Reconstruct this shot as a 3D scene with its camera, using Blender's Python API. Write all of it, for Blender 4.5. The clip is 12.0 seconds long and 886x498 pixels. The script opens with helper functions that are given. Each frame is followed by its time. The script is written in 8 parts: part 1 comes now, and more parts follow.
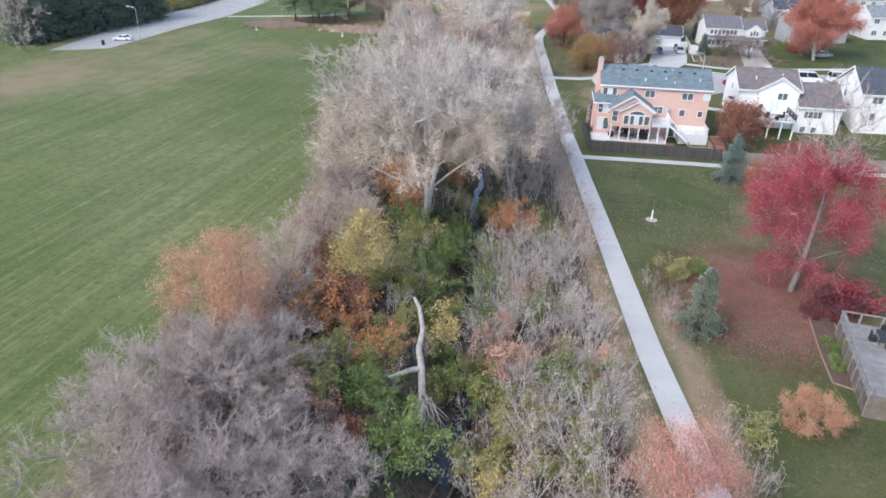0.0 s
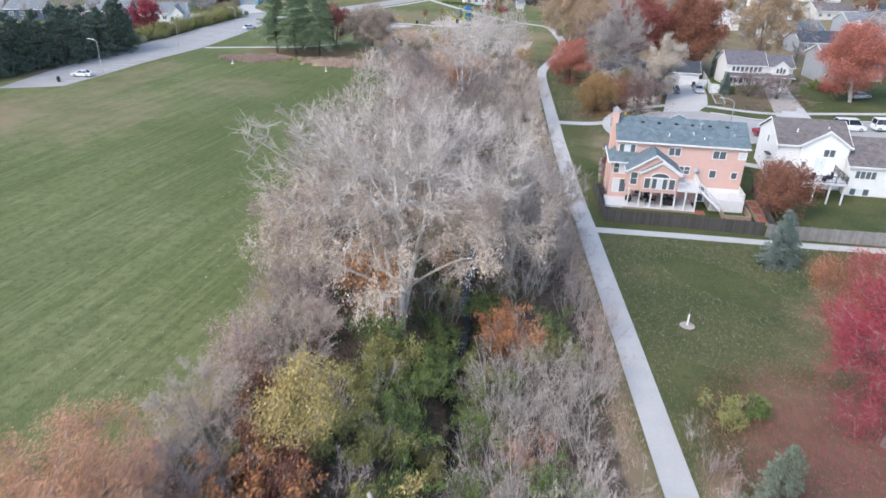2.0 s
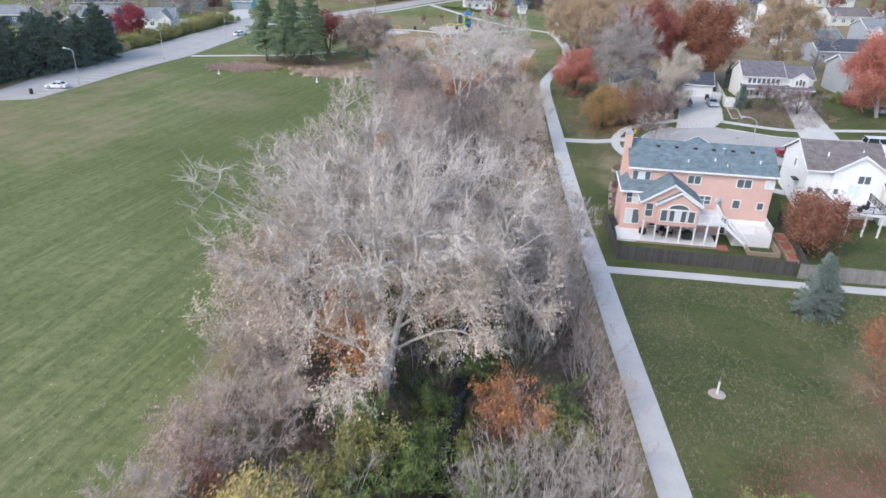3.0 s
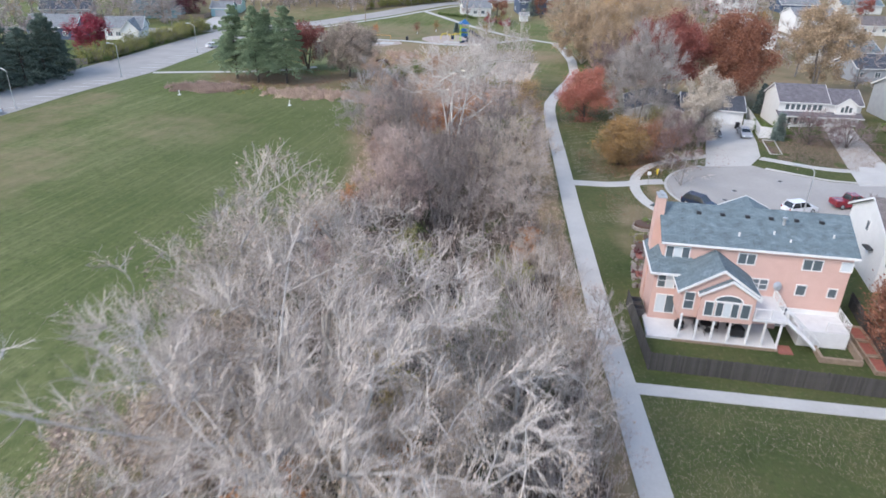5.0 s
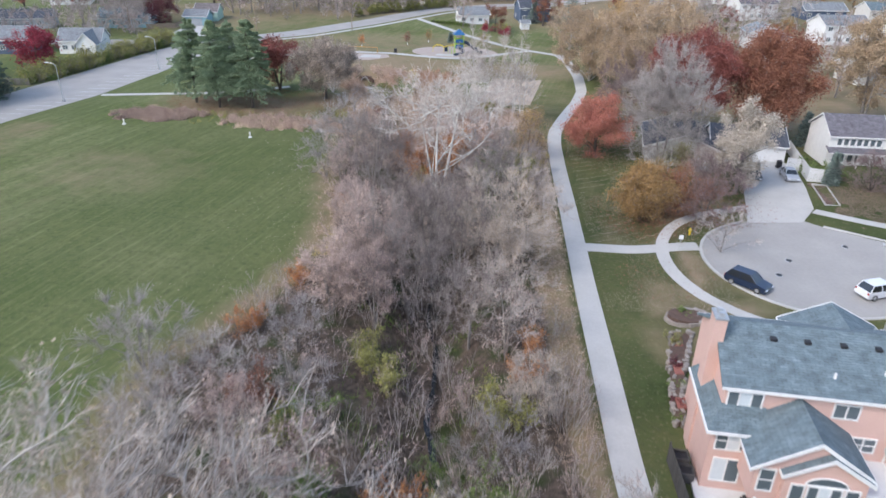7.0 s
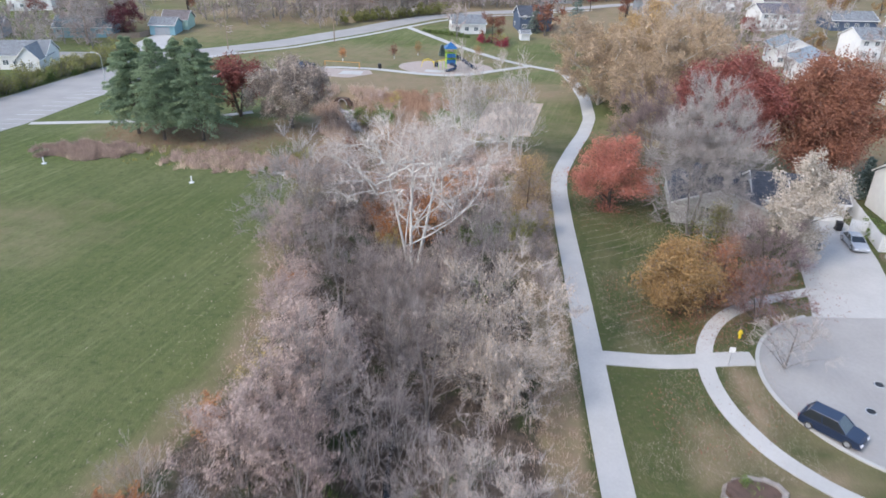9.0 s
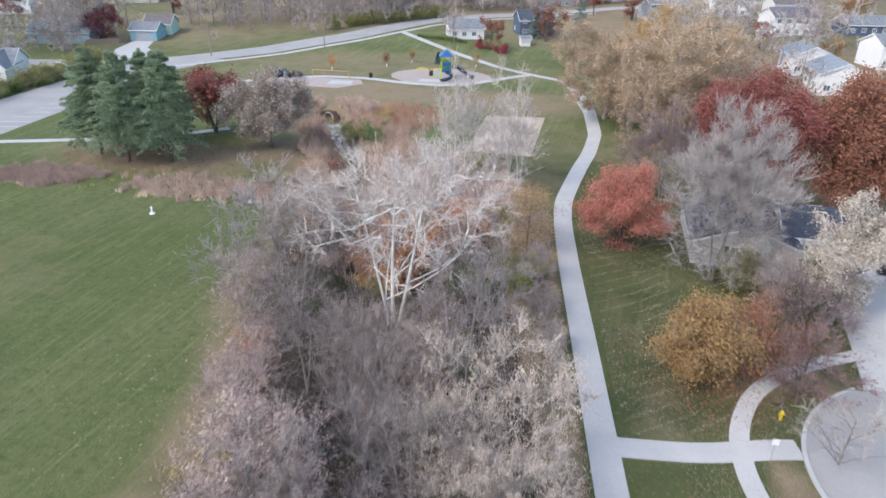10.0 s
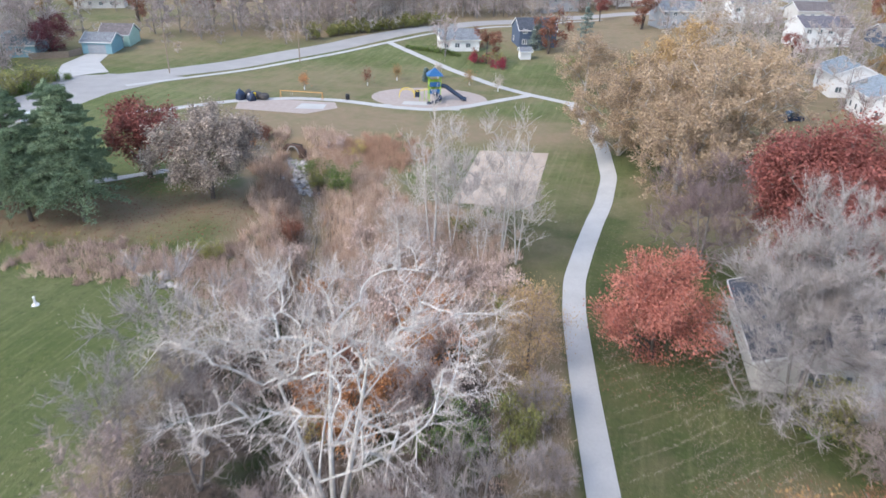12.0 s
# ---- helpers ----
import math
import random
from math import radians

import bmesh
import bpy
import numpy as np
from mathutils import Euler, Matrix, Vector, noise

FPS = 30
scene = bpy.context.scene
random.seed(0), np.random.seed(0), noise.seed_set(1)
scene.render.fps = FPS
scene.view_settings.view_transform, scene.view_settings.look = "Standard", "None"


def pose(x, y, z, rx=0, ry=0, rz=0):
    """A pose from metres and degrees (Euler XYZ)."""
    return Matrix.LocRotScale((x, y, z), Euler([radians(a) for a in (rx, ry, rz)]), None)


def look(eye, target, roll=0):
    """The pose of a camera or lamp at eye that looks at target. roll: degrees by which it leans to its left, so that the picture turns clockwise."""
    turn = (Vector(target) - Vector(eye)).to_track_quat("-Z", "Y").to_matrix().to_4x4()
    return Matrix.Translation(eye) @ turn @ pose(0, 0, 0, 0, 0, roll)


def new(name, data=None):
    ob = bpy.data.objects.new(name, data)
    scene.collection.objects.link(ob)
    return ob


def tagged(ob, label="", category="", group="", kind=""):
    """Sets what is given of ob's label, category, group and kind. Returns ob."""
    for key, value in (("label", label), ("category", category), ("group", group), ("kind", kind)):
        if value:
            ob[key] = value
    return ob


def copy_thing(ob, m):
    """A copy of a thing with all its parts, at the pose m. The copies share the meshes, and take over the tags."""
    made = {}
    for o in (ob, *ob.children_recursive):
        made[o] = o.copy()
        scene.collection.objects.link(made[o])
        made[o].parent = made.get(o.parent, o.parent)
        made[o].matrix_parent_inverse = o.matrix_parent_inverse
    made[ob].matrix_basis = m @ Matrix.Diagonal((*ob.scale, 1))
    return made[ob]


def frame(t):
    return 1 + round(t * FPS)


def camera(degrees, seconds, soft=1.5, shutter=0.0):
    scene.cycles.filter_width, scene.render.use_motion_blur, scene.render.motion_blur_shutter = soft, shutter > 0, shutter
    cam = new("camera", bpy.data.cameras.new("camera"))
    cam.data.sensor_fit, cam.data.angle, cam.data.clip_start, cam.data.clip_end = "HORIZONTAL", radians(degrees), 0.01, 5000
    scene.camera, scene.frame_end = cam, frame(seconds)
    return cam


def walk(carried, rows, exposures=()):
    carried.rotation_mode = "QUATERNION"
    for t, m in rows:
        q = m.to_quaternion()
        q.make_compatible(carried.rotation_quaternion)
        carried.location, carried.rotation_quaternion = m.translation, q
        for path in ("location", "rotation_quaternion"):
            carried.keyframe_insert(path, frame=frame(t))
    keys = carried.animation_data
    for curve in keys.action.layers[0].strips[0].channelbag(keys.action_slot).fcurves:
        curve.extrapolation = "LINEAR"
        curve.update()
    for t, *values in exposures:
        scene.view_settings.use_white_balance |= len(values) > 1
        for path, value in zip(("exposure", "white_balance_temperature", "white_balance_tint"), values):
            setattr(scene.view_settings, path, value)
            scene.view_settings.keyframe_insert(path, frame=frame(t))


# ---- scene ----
cam = camera(66.0, 12.0, 1.6, 0.5)
PATH = [
    (0, (5.26, -6.783, 33.572), (5.157, -5.016, 32.641), 1.6),
    (0.5, (5.391, -2.198, 33.599), (5.29, -0.447, 32.638), 1.6),
    (1, (5.562, 2.446, 33.65), (5.458, 4.202, 32.698), 1.6),
    (1.5, (5.699, 7.211, 33.675), (5.593, 8.985, 32.759), 1.6),
    (2, (5.796, 12.044, 33.671), (5.687, 13.835, 32.787), 1.7),
    (2.5, (5.898, 16.909, 33.677), (5.788, 18.701, 32.796), 1.7),
    (3, (5.99, 21.872, 33.693), (5.876, 23.664, 32.813), 1.7),
    (5, (6.645, 42.469, 33.694), (6.526, 44.261, 32.814), 1.7),
    (5.5, (6.843, 47.725, 33.72), (6.723, 49.516, 32.839), 1.7),
    (6, (7.056, 53.062, 33.744), (6.934, 54.853, 32.863), 1.6),
    (6.5, (7.255, 58.426, 33.729), (7.132, 60.217, 32.847), 1.6),
    (7, (7.455, 63.841, 33.722), (7.33, 65.632, 32.84), 1.5),
    (9, (8.179, 85.535, 33.826), (8.055, 87.325, 32.942), 1.7),
    (9.5, (8.376, 91.018, 33.849), (8.25, 92.807, 32.965), 1.7),
    (10, (8.565, 96.55, 33.858), (8.439, 98.339, 32.972), 1.7),
    (10.5, (8.693, 102.1, 33.852), (8.568, 103.888, 32.964), 1.7),
    (11, (8.815, 107.644, 33.858), (8.69, 109.431, 32.968), 1.7),
    (11.5, (8.947, 113.166, 33.846), (8.823, 114.953, 32.956), 1.7),
    (12, (9.08, 118.71, 33.825), (8.955, 120.497, 32.934), 1.7),
]
walk(cam, [(t, look(eye, target, roll)) for t, eye, target, roll in PATH], exposures=((0, 1.56), (1.5, 1.54), (3, 1.47), (6, 1.37), (9, 1.44), (12, 1.55)))

# ---- light ----
world = bpy.data.worlds.new("overcast")
scene.world = world
world.use_nodes = True
wn = world.node_tree.nodes
sky = wn.new("ShaderNodeTexSky")
sky.sky_type, sky.sun_disc = "NISHITA", False
sky.sun_elevation, sky.sun_rotation = radians(42), radians(228)
sky.air_density, sky.dust_density, sky.ozone_density = 1.0, 1.6, 1.5
pale = wn.new("ShaderNodeHueSaturation")
pale.inputs["Saturation"].default_value = 0.92
world.node_tree.links.new(sky.outputs[0], pale.inputs["Color"])
world.node_tree.links.new(pale.outputs[0], wn["Background"].inputs["Color"])
wn["Background"].inputs["Strength"].default_value = 0.15
sun = new("sun", bpy.data.lights.new("sun", "SUN"))
sun.data.energy, sun.data.angle, sun.data.color = 0.6, radians(14), (1.0, 0.945, 0.90)
sun.matrix_world = look((-38, -34, 50), (0, 0, 0))

# ---- small tools ----
def mat(name, color, color2=None, scale=8.0, rough=0.85, bump=0.0, metal=0.0, fine=6.0, vary=0.0, island=0.0, spec=0.3):
    """A surface of two colours mixed by noise at two scales, with fine relief."""
    m = bpy.data.materials.new(name)
    m.use_nodes = True
    nt = m.node_tree
    b = nt.nodes["Principled BSDF"]
    b.inputs["Roughness"].default_value, b.inputs["Metallic"].default_value = rough, metal
    b.inputs["Specular IOR Level"].default_value = spec
    color2 = color2 or tuple(c * 0.8 for c in color)
    tc = nt.nodes.new("ShaderNodeTexCoord")
    n1, n2 = nt.nodes.new("ShaderNodeTexNoise"), nt.nodes.new("ShaderNodeTexNoise")
    n1.inputs["Scale"].default_value, n2.inputs["Scale"].default_value = scale, scale * fine
    n1.inputs["Detail"].default_value = 3
    for n in (n1, n2):
        nt.links.new(tc.outputs["Object"], n.inputs["Vector"])
    add = nt.nodes.new("ShaderNodeMath")
    add.operation = "MULTIPLY_ADD"
    nt.links.new(n1.outputs["Fac"], add.inputs[0])
    add.inputs[1].default_value = 1.6
    half = nt.nodes.new("ShaderNodeMath")
    half.operation = "MULTIPLY_ADD"
    nt.links.new(n2.outputs["Fac"], half.inputs[0])
    half.inputs[1].default_value, half.inputs[2].default_value = 0.9, -0.75
    nt.links.new(half.outputs[0], add.inputs[2])
    last = add.outputs[0]
    for amount, kind in ((vary, "ShaderNodeObjectInfo"), (island, "ShaderNodeNewGeometry")):
        if amount:
            o = nt.nodes.new(kind)
            k = nt.nodes.new("ShaderNodeMath")
            k.operation = "MULTIPLY_ADD"
            nt.links.new(o.outputs["Random" if kind.endswith("Info") else "Random Per Island"], k.inputs[0])
            k.inputs[1].default_value = amount * 2
            s = nt.nodes.new("ShaderNodeMath")
            s.operation = "SUBTRACT"
            nt.links.new(last, s.inputs[0])
            s.inputs[1].default_value = amount
            nt.links.new(s.outputs[0], k.inputs[2])
            last = k.outputs[0]
    mix = nt.nodes.new("ShaderNodeMix")
    mix.data_type, mix.clamp_factor = "RGBA", True
    nt.links.new(last, mix.inputs["Factor"])
    mix.inputs["A"].default_value, mix.inputs["B"].default_value = (*color2, 1), (*color, 1)
    nt.links.new(mix.outputs["Result"], b.inputs["Base Color"])
    if bump:
        bu = nt.nodes.new("ShaderNodeBump")
        bu.inputs["Strength"].default_value, bu.inputs["Distance"].default_value = min(1.0, bump), 0.05
        nt.links.new(add.outputs[0], bu.inputs["Height"])
        nt.links.new(bu.outputs["Normal"], b.inputs["Normal"])
    return m


def banded(name, color, color2, period, axis="Z", depth=0.5, rough=0.7):
    """Lapped siding or courses: a fine groove every period metres across the axis."""
    m = mat(name, color, color2, 1.2, rough, 0.0)
    nt = m.node_tree
    tc = nt.nodes.new("ShaderNodeTexCoord")
    sep = nt.nodes.new("ShaderNodeSeparateXYZ")
    nt.links.new(tc.outputs["Object"], sep.inputs[0])
    d = nt.nodes.new("ShaderNodeMath")
    d.operation = "DIVIDE"
    nt.links.new(sep.outputs[axis], d.inputs[0])
    d.inputs[1].default_value = period
    fr = nt.nodes.new("ShaderNodeMath")
    fr.operation = "FRACT"
    nt.links.new(d.outputs[0], fr.inputs[0])
    bu = nt.nodes.new("ShaderNodeBump")
    bu.inputs["Strength"].default_value, bu.inputs["Distance"].default_value = depth, 0.02
    nt.links.new(fr.outputs[0], bu.inputs["Height"])
    nt.links.new(bu.outputs["Normal"], nt.nodes["Principled BSDF"].inputs["Normal"])
    return m


def shingles(name, color, color2):
    """Roof shingles: courses of tabs of uneven tone."""
    m = bpy.data.materials.new(name)
    m.use_nodes = True
    nt = m.node_tree
    b = nt.nodes["Principled BSDF"]
    b.inputs["Roughness"].default_value = 0.9
    tc = nt.nodes.new("ShaderNodeTexCoord")
    br = nt.nodes.new("ShaderNodeTexBrick")
    br.inputs["Scale"].default_value = 1.0
    br.inputs["Brick Width"].default_value, br.inputs["Row Height"].default_value = 0.55, 0.17
    br.inputs["Mortar Size"].default_value = 0.012
    br.inputs["Color1"].default_value, br.inputs["Color2"].default_value = (*color, 1), (*color2, 1)
    br.inputs["Mortar"].default_value = (*[c * 0.45 for c in color], 1)
    nt.links.new(tc.outputs["Object"], br.inputs["Vector"])
    no = nt.nodes.new("ShaderNodeTexNoise")
    no.inputs["Scale"].default_value, no.inputs["Detail"].default_value = 1.4, 6
    nt.links.new(tc.outputs["Object"], no.inputs["Vector"])
    mx = nt.nodes.new("ShaderNodeMix")
    mx.data_type, mx.blend_type = "RGBA", "OVERLAY"
    mx.inputs["Factor"].default_value = 0.55
    nt.links.new(br.outputs["Color"], mx.inputs["A"])
    nt.links.new(no.outputs["Fac"], mx.inputs["B"])
    nt.links.new(mx.outputs["Result"], b.inputs["Base Color"])
    bu = nt.nodes.new("ShaderNodeBump")
    bu.inputs["Strength"].default_value, bu.inputs["Distance"].default_value = 0.6, 0.02
    nt.links.new(br.outputs["Fac"], bu.inputs["Height"])
    bu.invert = True
    nt.links.new(bu.outputs["Normal"], b.inputs["Normal"])
    return m


def glass(name, color=(0.05, 0.06, 0.07), rough=0.06):
    m = bpy.data.materials.new(name)
    m.use_nodes = True
    b = m.node_tree.nodes["Principled BSDF"]
    b.inputs["Base Color"].default_value = (*color, 1)
    b.inputs["Roughness"].default_value, b.inputs["Specular IOR Level"].default_value = rough, 0.8
    return m


def mesh_np(name, verts, faces, material, parent=None, smooth=False, label=""):
    """One mesh from arrays: verts (n, 3), faces a list of (m, 3) and (m, 4) index arrays."""
    me = bpy.data.meshes.new(name)
    faces = [np.asarray(f, np.int32) for f in faces if len(f)]
    loops = np.concatenate([f.ravel() for f in faces])
    sizes = np.concatenate([np.full(len(f), f.shape[1], np.int32) for f in faces])
    me.vertices.add(len(verts))
    me.vertices.foreach_set("co", np.asarray(verts, np.float32).ravel())
    me.loops.add(len(loops))
    me.loops.foreach_set("vertex_index", loops)
    me.polygons.add(len(sizes))
    me.polygons.foreach_set("loop_start", np.concatenate([[0], np.cumsum(sizes)[:-1]]).astype(np.int32))
    me.polygons.foreach_set("loop_total", sizes)
    me.update(calc_edges=True)
    me.materials.append(material)
    me.polygons.foreach_set("use_smooth", np.full(len(sizes), bool(smooth)))
    ob = new(name, me)
    ob.parent = parent
    if label:
        ob["label"] = label
    return ob


def part(name, bm, material, parent=None, label="", at=None):
    """Links a bmesh as one mesh object under a thing or a part."""
    me = bpy.data.meshes.new(name)
    bmesh.ops.recalc_face_normals(bm, faces=bm.faces)
    bm.to_mesh(me)
    bm.free()
    me.materials.append(material)
    ob = new(name, me)
    ob.parent = parent
    if at is not None:
        ob.matrix_basis = at
    if label:
        ob["label"] = label
    return ob


def box(bm, x0, x1, y0, y1, z0, z1):
    v = [bm.verts.new(p) for p in ((x0, y0, z0), (x1, y0, z0), (x1, y1, z0), (x0, y1, z0), (x0, y0, z1), (x1, y0, z1), (x1, y1, z1), (x0, y1, z1))]
    for f in ((0, 3, 2, 1), (4, 5, 6, 7), (0, 1, 5, 4), (1, 2, 6, 5), (2, 3, 7, 6), (3, 0, 4, 7)):
        bm.faces.new([v[i] for i in f])
    return bm


def boxes(*spans):
    bm = bmesh.new()
    for s in spans:
        box(bm, *s)
    return bm


def soft_box(x0, x1, y0, y1, z0, z1, r=0.02, segments=1):
    bm = box(bmesh.new(), x0, x1, y0, y1, z0, z1)
    bmesh.ops.bevel(bm, geom=bm.edges[:], offset=r, segments=segments, affect="EDGES")
    return bm


def rod(bm, a, b, r0, r1=None, sides=8):
    """A tapered round bar from a to b."""
    a, b = Vector(a), Vector(b)
    r1 = r0 if r1 is None else r1
    q = (b - a).to_track_quat("Z", "Y")
    rings = []
    for p, r in ((a, r0), (b, r1)):
        rings.append([bm.verts.new(p + q @ Vector((r * math.cos(2 * math.pi * i / sides), r * math.sin(2 * math.pi * i / sides), 0))) for i in range(sides)])
    for i in range(sides):
        j = (i + 1) % sides
        bm.faces.new((rings[0][i], rings[0][j], rings[1][j], rings[1][i]))
    bm.faces.new(rings[0][::-1])
    bm.faces.new(rings[1])
    return bm


def plate(points, z0, z1):
    """A flat slab with the outline given as (x, y) points."""
    bm = bmesh.new()
    lo = [bm.verts.new((x, y, z0)) for x, y in points]
    hi = [bm.verts.new((x, y, z1)) for x, y in points]
    n = len(points)
    bm.faces.new(hi)
    bm.faces.new(lo[::-1])
    for i in range(n):
        bm.faces.new((lo[i], lo[(i + 1) % n], hi[(i + 1) % n], hi[i]))
    return bm


def thing(name, label, category, m=None, group="", kind=""):
    """An Empty at the base of a thing."""
    e = new(name)
    e.empty_display_size = 0.3
    if m is not None:
        e.matrix_basis = m
    return tagged(e, label, category, group, kind)


# ---- the lie of the land ----
CREEK = np.array([(5.5, -40), (4.6, 0), (4.4, 28), (4.2, 53), (4.4, 66), (4.9, 78), (4.6, 100), (2.2, 125), (-2.0, 150), (-7.5, 175), (-13.0, 197), (-20.0, 215), (-23.6, 227)], float)
WOOD_L = np.array([(-30, -20), (20, -17), (40, -15.5), (55, -13), (67, -13), (90, -17), (106, -18), (118, -13.5), (128, -10.5), (140, -11), (152, -14), (168, -15), (200, -20)], float)
WOOD_R = np.array([(-30, 17.5), (20, 17.0), (40, 16.6), (60, 16.8), (90, 15.8), (106, 14.4), (120, 13.6), (140, 13.0), (165, 10), (200, 2)], float)


def smooth(a):
    a = np.clip(a, 0, 1)
    return a * a * (3 - 2 * a)


def creek_x(y):
    return np.interp(y, CREEK[:, 1], CREEK[:, 0])


def level(x, y):
    """Height of the ground."""
    x, y = np.asarray(x, float), np.asarray(y, float)
    east = smooth((y - 100) / 18) * (0.75 * smooth((x - 23) / 8) + 0.055 * np.clip(x - 32, 0, 60) * smooth((x - 32) / 20))
    d = np.abs(x - creek_x(y))
    in_reach = smooth((y + 60) / 20) * (1 - smooth((y - 221.0) / 2.5))
    bed = -2.3 * (1 - smooth((d - 0.9) / 4.2)) * in_reach - 0.45 * (1 - smooth((d - 3) / 10)) * in_reach
    far = 2.0 * smooth((y - 262) / 60)
    return east + bed + far + 0.06 * np.sin(x * 0.21 + 1.3) * np.sin(y * 0.17)


def wooded(x, y):
    """How far a spot lies inside the strip of woods along the creek, 0 to 1."""
    a = np.interp(y, WOOD_L[:, 0], WOOD_L[:, 1])
    b = np.interp(y, WOOD_R[:, 0], WOOD_R[:, 1])
    return smooth((np.minimum(x - a, b - x) + 1.0) / 3.0) * (1 - smooth((y - 196) / 24) * smooth((np.abs(x - creek_x(y)) - 7) / 5)) * (1 - smooth((y - 226) / 4))


def axis_steps(lo, hi, step, far_lo, far_hi):
    near = np.arange(lo, hi + step / 2, step)
    a, b, g = [], [], step
    x = lo
    while x > far_lo:
        g *= 1.35
        x -= g
        a.append(x)
    x, g = hi, step
    while x < far_hi:
        g *= 1.35
        x += g
        b.append(x)
    return np.array(a[::-1] + list(near) + b)


def ground_sheet():
    xs, ys = axis_steps(-112, 112, 1.25, -2500, 2500), axis_steps(-30, 330, 1.25, -1500, 3500)
    gx, gy = np.meshgrid(xs, ys)
    z = level(gx, gy)
    v = np.stack([gx, gy, z], -1).reshape(-1, 3)
    n, m = len(xs), len(ys)
    i = (np.arange(m - 1)[:, None] * n + np.arange(n - 1)[None]).ravel()
    ob = mesh_np("ground", v, [np.stack([i, i + 1, i + n + 1, i + n], -1)], ground_material(), smooth=True)
    x, y = v[:, 0], v[:, 1]
    dry = np.zeros(len(v))
    for cx, cy, rx, ry, amount in ((-62, 126, 16, 26, 0.4), (-46, 152, 20, 15, 0.32), (-72, 150, 10, 26, 0.4), (-80, 120, 14, 26, 0.6), (-70, 168, 8, 8, 0.4), (-20, 262, 60, 26, 0.52), (8, 232, 34, 14, 0.75), (-22, 236, 36, 16, 0.78), (16, 190, 5, 24, 0.4), (-40, 190, 19, 9, 1.0), (-24, 196, 10, 9, 0.8), (33, 52, 10, 12, 0.5), (42, 66, 12, 14, 0.45), (31, 148, 8, 8, 0.75), (35, 128, 7, 7, 0.6), (20, 210, 9, 22, 0.35), (3, 186, 11, 14, 1.1), (-12, 196, 12, 24, 1.0), (-14, 218, 12, 12, 1.0), (44, 200, 22, 20, 0.8), (70, 200, 40, 40, 0.7), (58, 150, 9, 8, 0.35), (35, 143, 5, 3, 0.6), (23.0, 34, 1.6, 14, 1.1), (22.6, 44, 1.6, 7, 1.0), (25, 124, 3, 6, 0.6), (29.6, 130, 1.8, 8, 0.75), (32, 121.5, 5, 2.2, 0.6), (34, 143.6, 5, 2, 0.8), (27.5, 150, 6, 5, 0.3), (28.5, 122, 3, 7, 0.5), (24, 116, 3, 6, 0.5), (23, 152, 4, 10, 0.25), (29, 118, 5, 5, 0.5), (22.5, 138, 3, 6, 0.4), (-90, 170, 8, 30, 0.9), (-35, 285, 40, 20, 0.2), (90, 260, 80, 60, 0.7), (-90, 300, 60, 40, 0.6), (60, 60, 14, 40, 0.45), (0, 395, 240, 90, 1.0), (-60, 320, 60, 30, 0.8), (40, 320, 50, 40, 0.8), (120, 330, 60, 60, 0.7)):
        dry = np.maximum(dry, amount * np.clip(1.5 - 1.3 * np.hypot((x - cx) / rx, (y - cy) / ry), 0, 1))
    dry = np.maximum(dry, 0.62 * (1 - smooth((np.abs(x - np.interp(y, WOOD_R[:, 0], WOOD_R[:, 1]) - 0.5)) / 3)) * (y < 190))
    dry = np.maximum(dry, 0.62 * (1 - smooth(np.abs(x - np.interp(y, WOOD_L[:, 0], WOOD_L[:, 1]) + 1.0) / 5.0)) * (y > 10) * (y < 180))
    lane = np.interp(y, [5, 25, 40, 58, 89, 113, 140, 163, 181], [23, 21, 20, 19.4, 18.45, 17.9, 17.7, 17.6, 18.3])
    dry = np.maximum(dry, 0.95 * smooth((x - np.interp(y, WOOD_R[:, 0], WOOD_R[:, 1]) + 2) / 2) * smooth((lane - 1.0 - x) / 1.2) * (1 - smooth((y - 172) / 8)))
    reeds = smooth((y - 178) / 12) * (1 - smooth((y - 228) / 5)) * (1 - smooth((np.abs(x - creek_x(y) - 2) - 9) / 5))
    striped = 0.5 * np.clip(1.4 - np.hypot((x - 24) / 7, (y - 162) / 26), 0, 1)
    # The field's mown weight falls by up to 0.35 past y 90, darkening it.
    for name, value in (("striped", striped), ("litter", wooded(x, y) * (1 - smooth((y - 160) / 14))), ("dry", np.maximum(dry, reeds)), ("mown", np.maximum(smooth((np.interp(y, WOOD_L[:, 0], WOOD_L[:, 1]) - x) / 3) * (1 - 0.35 * smooth((y - 90) / 30) * smooth((x + 62) / 24)), smooth((y - 190) / 25) * (1 - smooth((x - 20) / 15))))):
        a = ob.data.attributes.new(name, "FLOAT", "POINT")
        a.data.foreach_set("value", value.astype(np.float32))
    return tagged(ob, "mown autumn grass with bare patches and leaf litter under the trees", "ground", kind="structure")


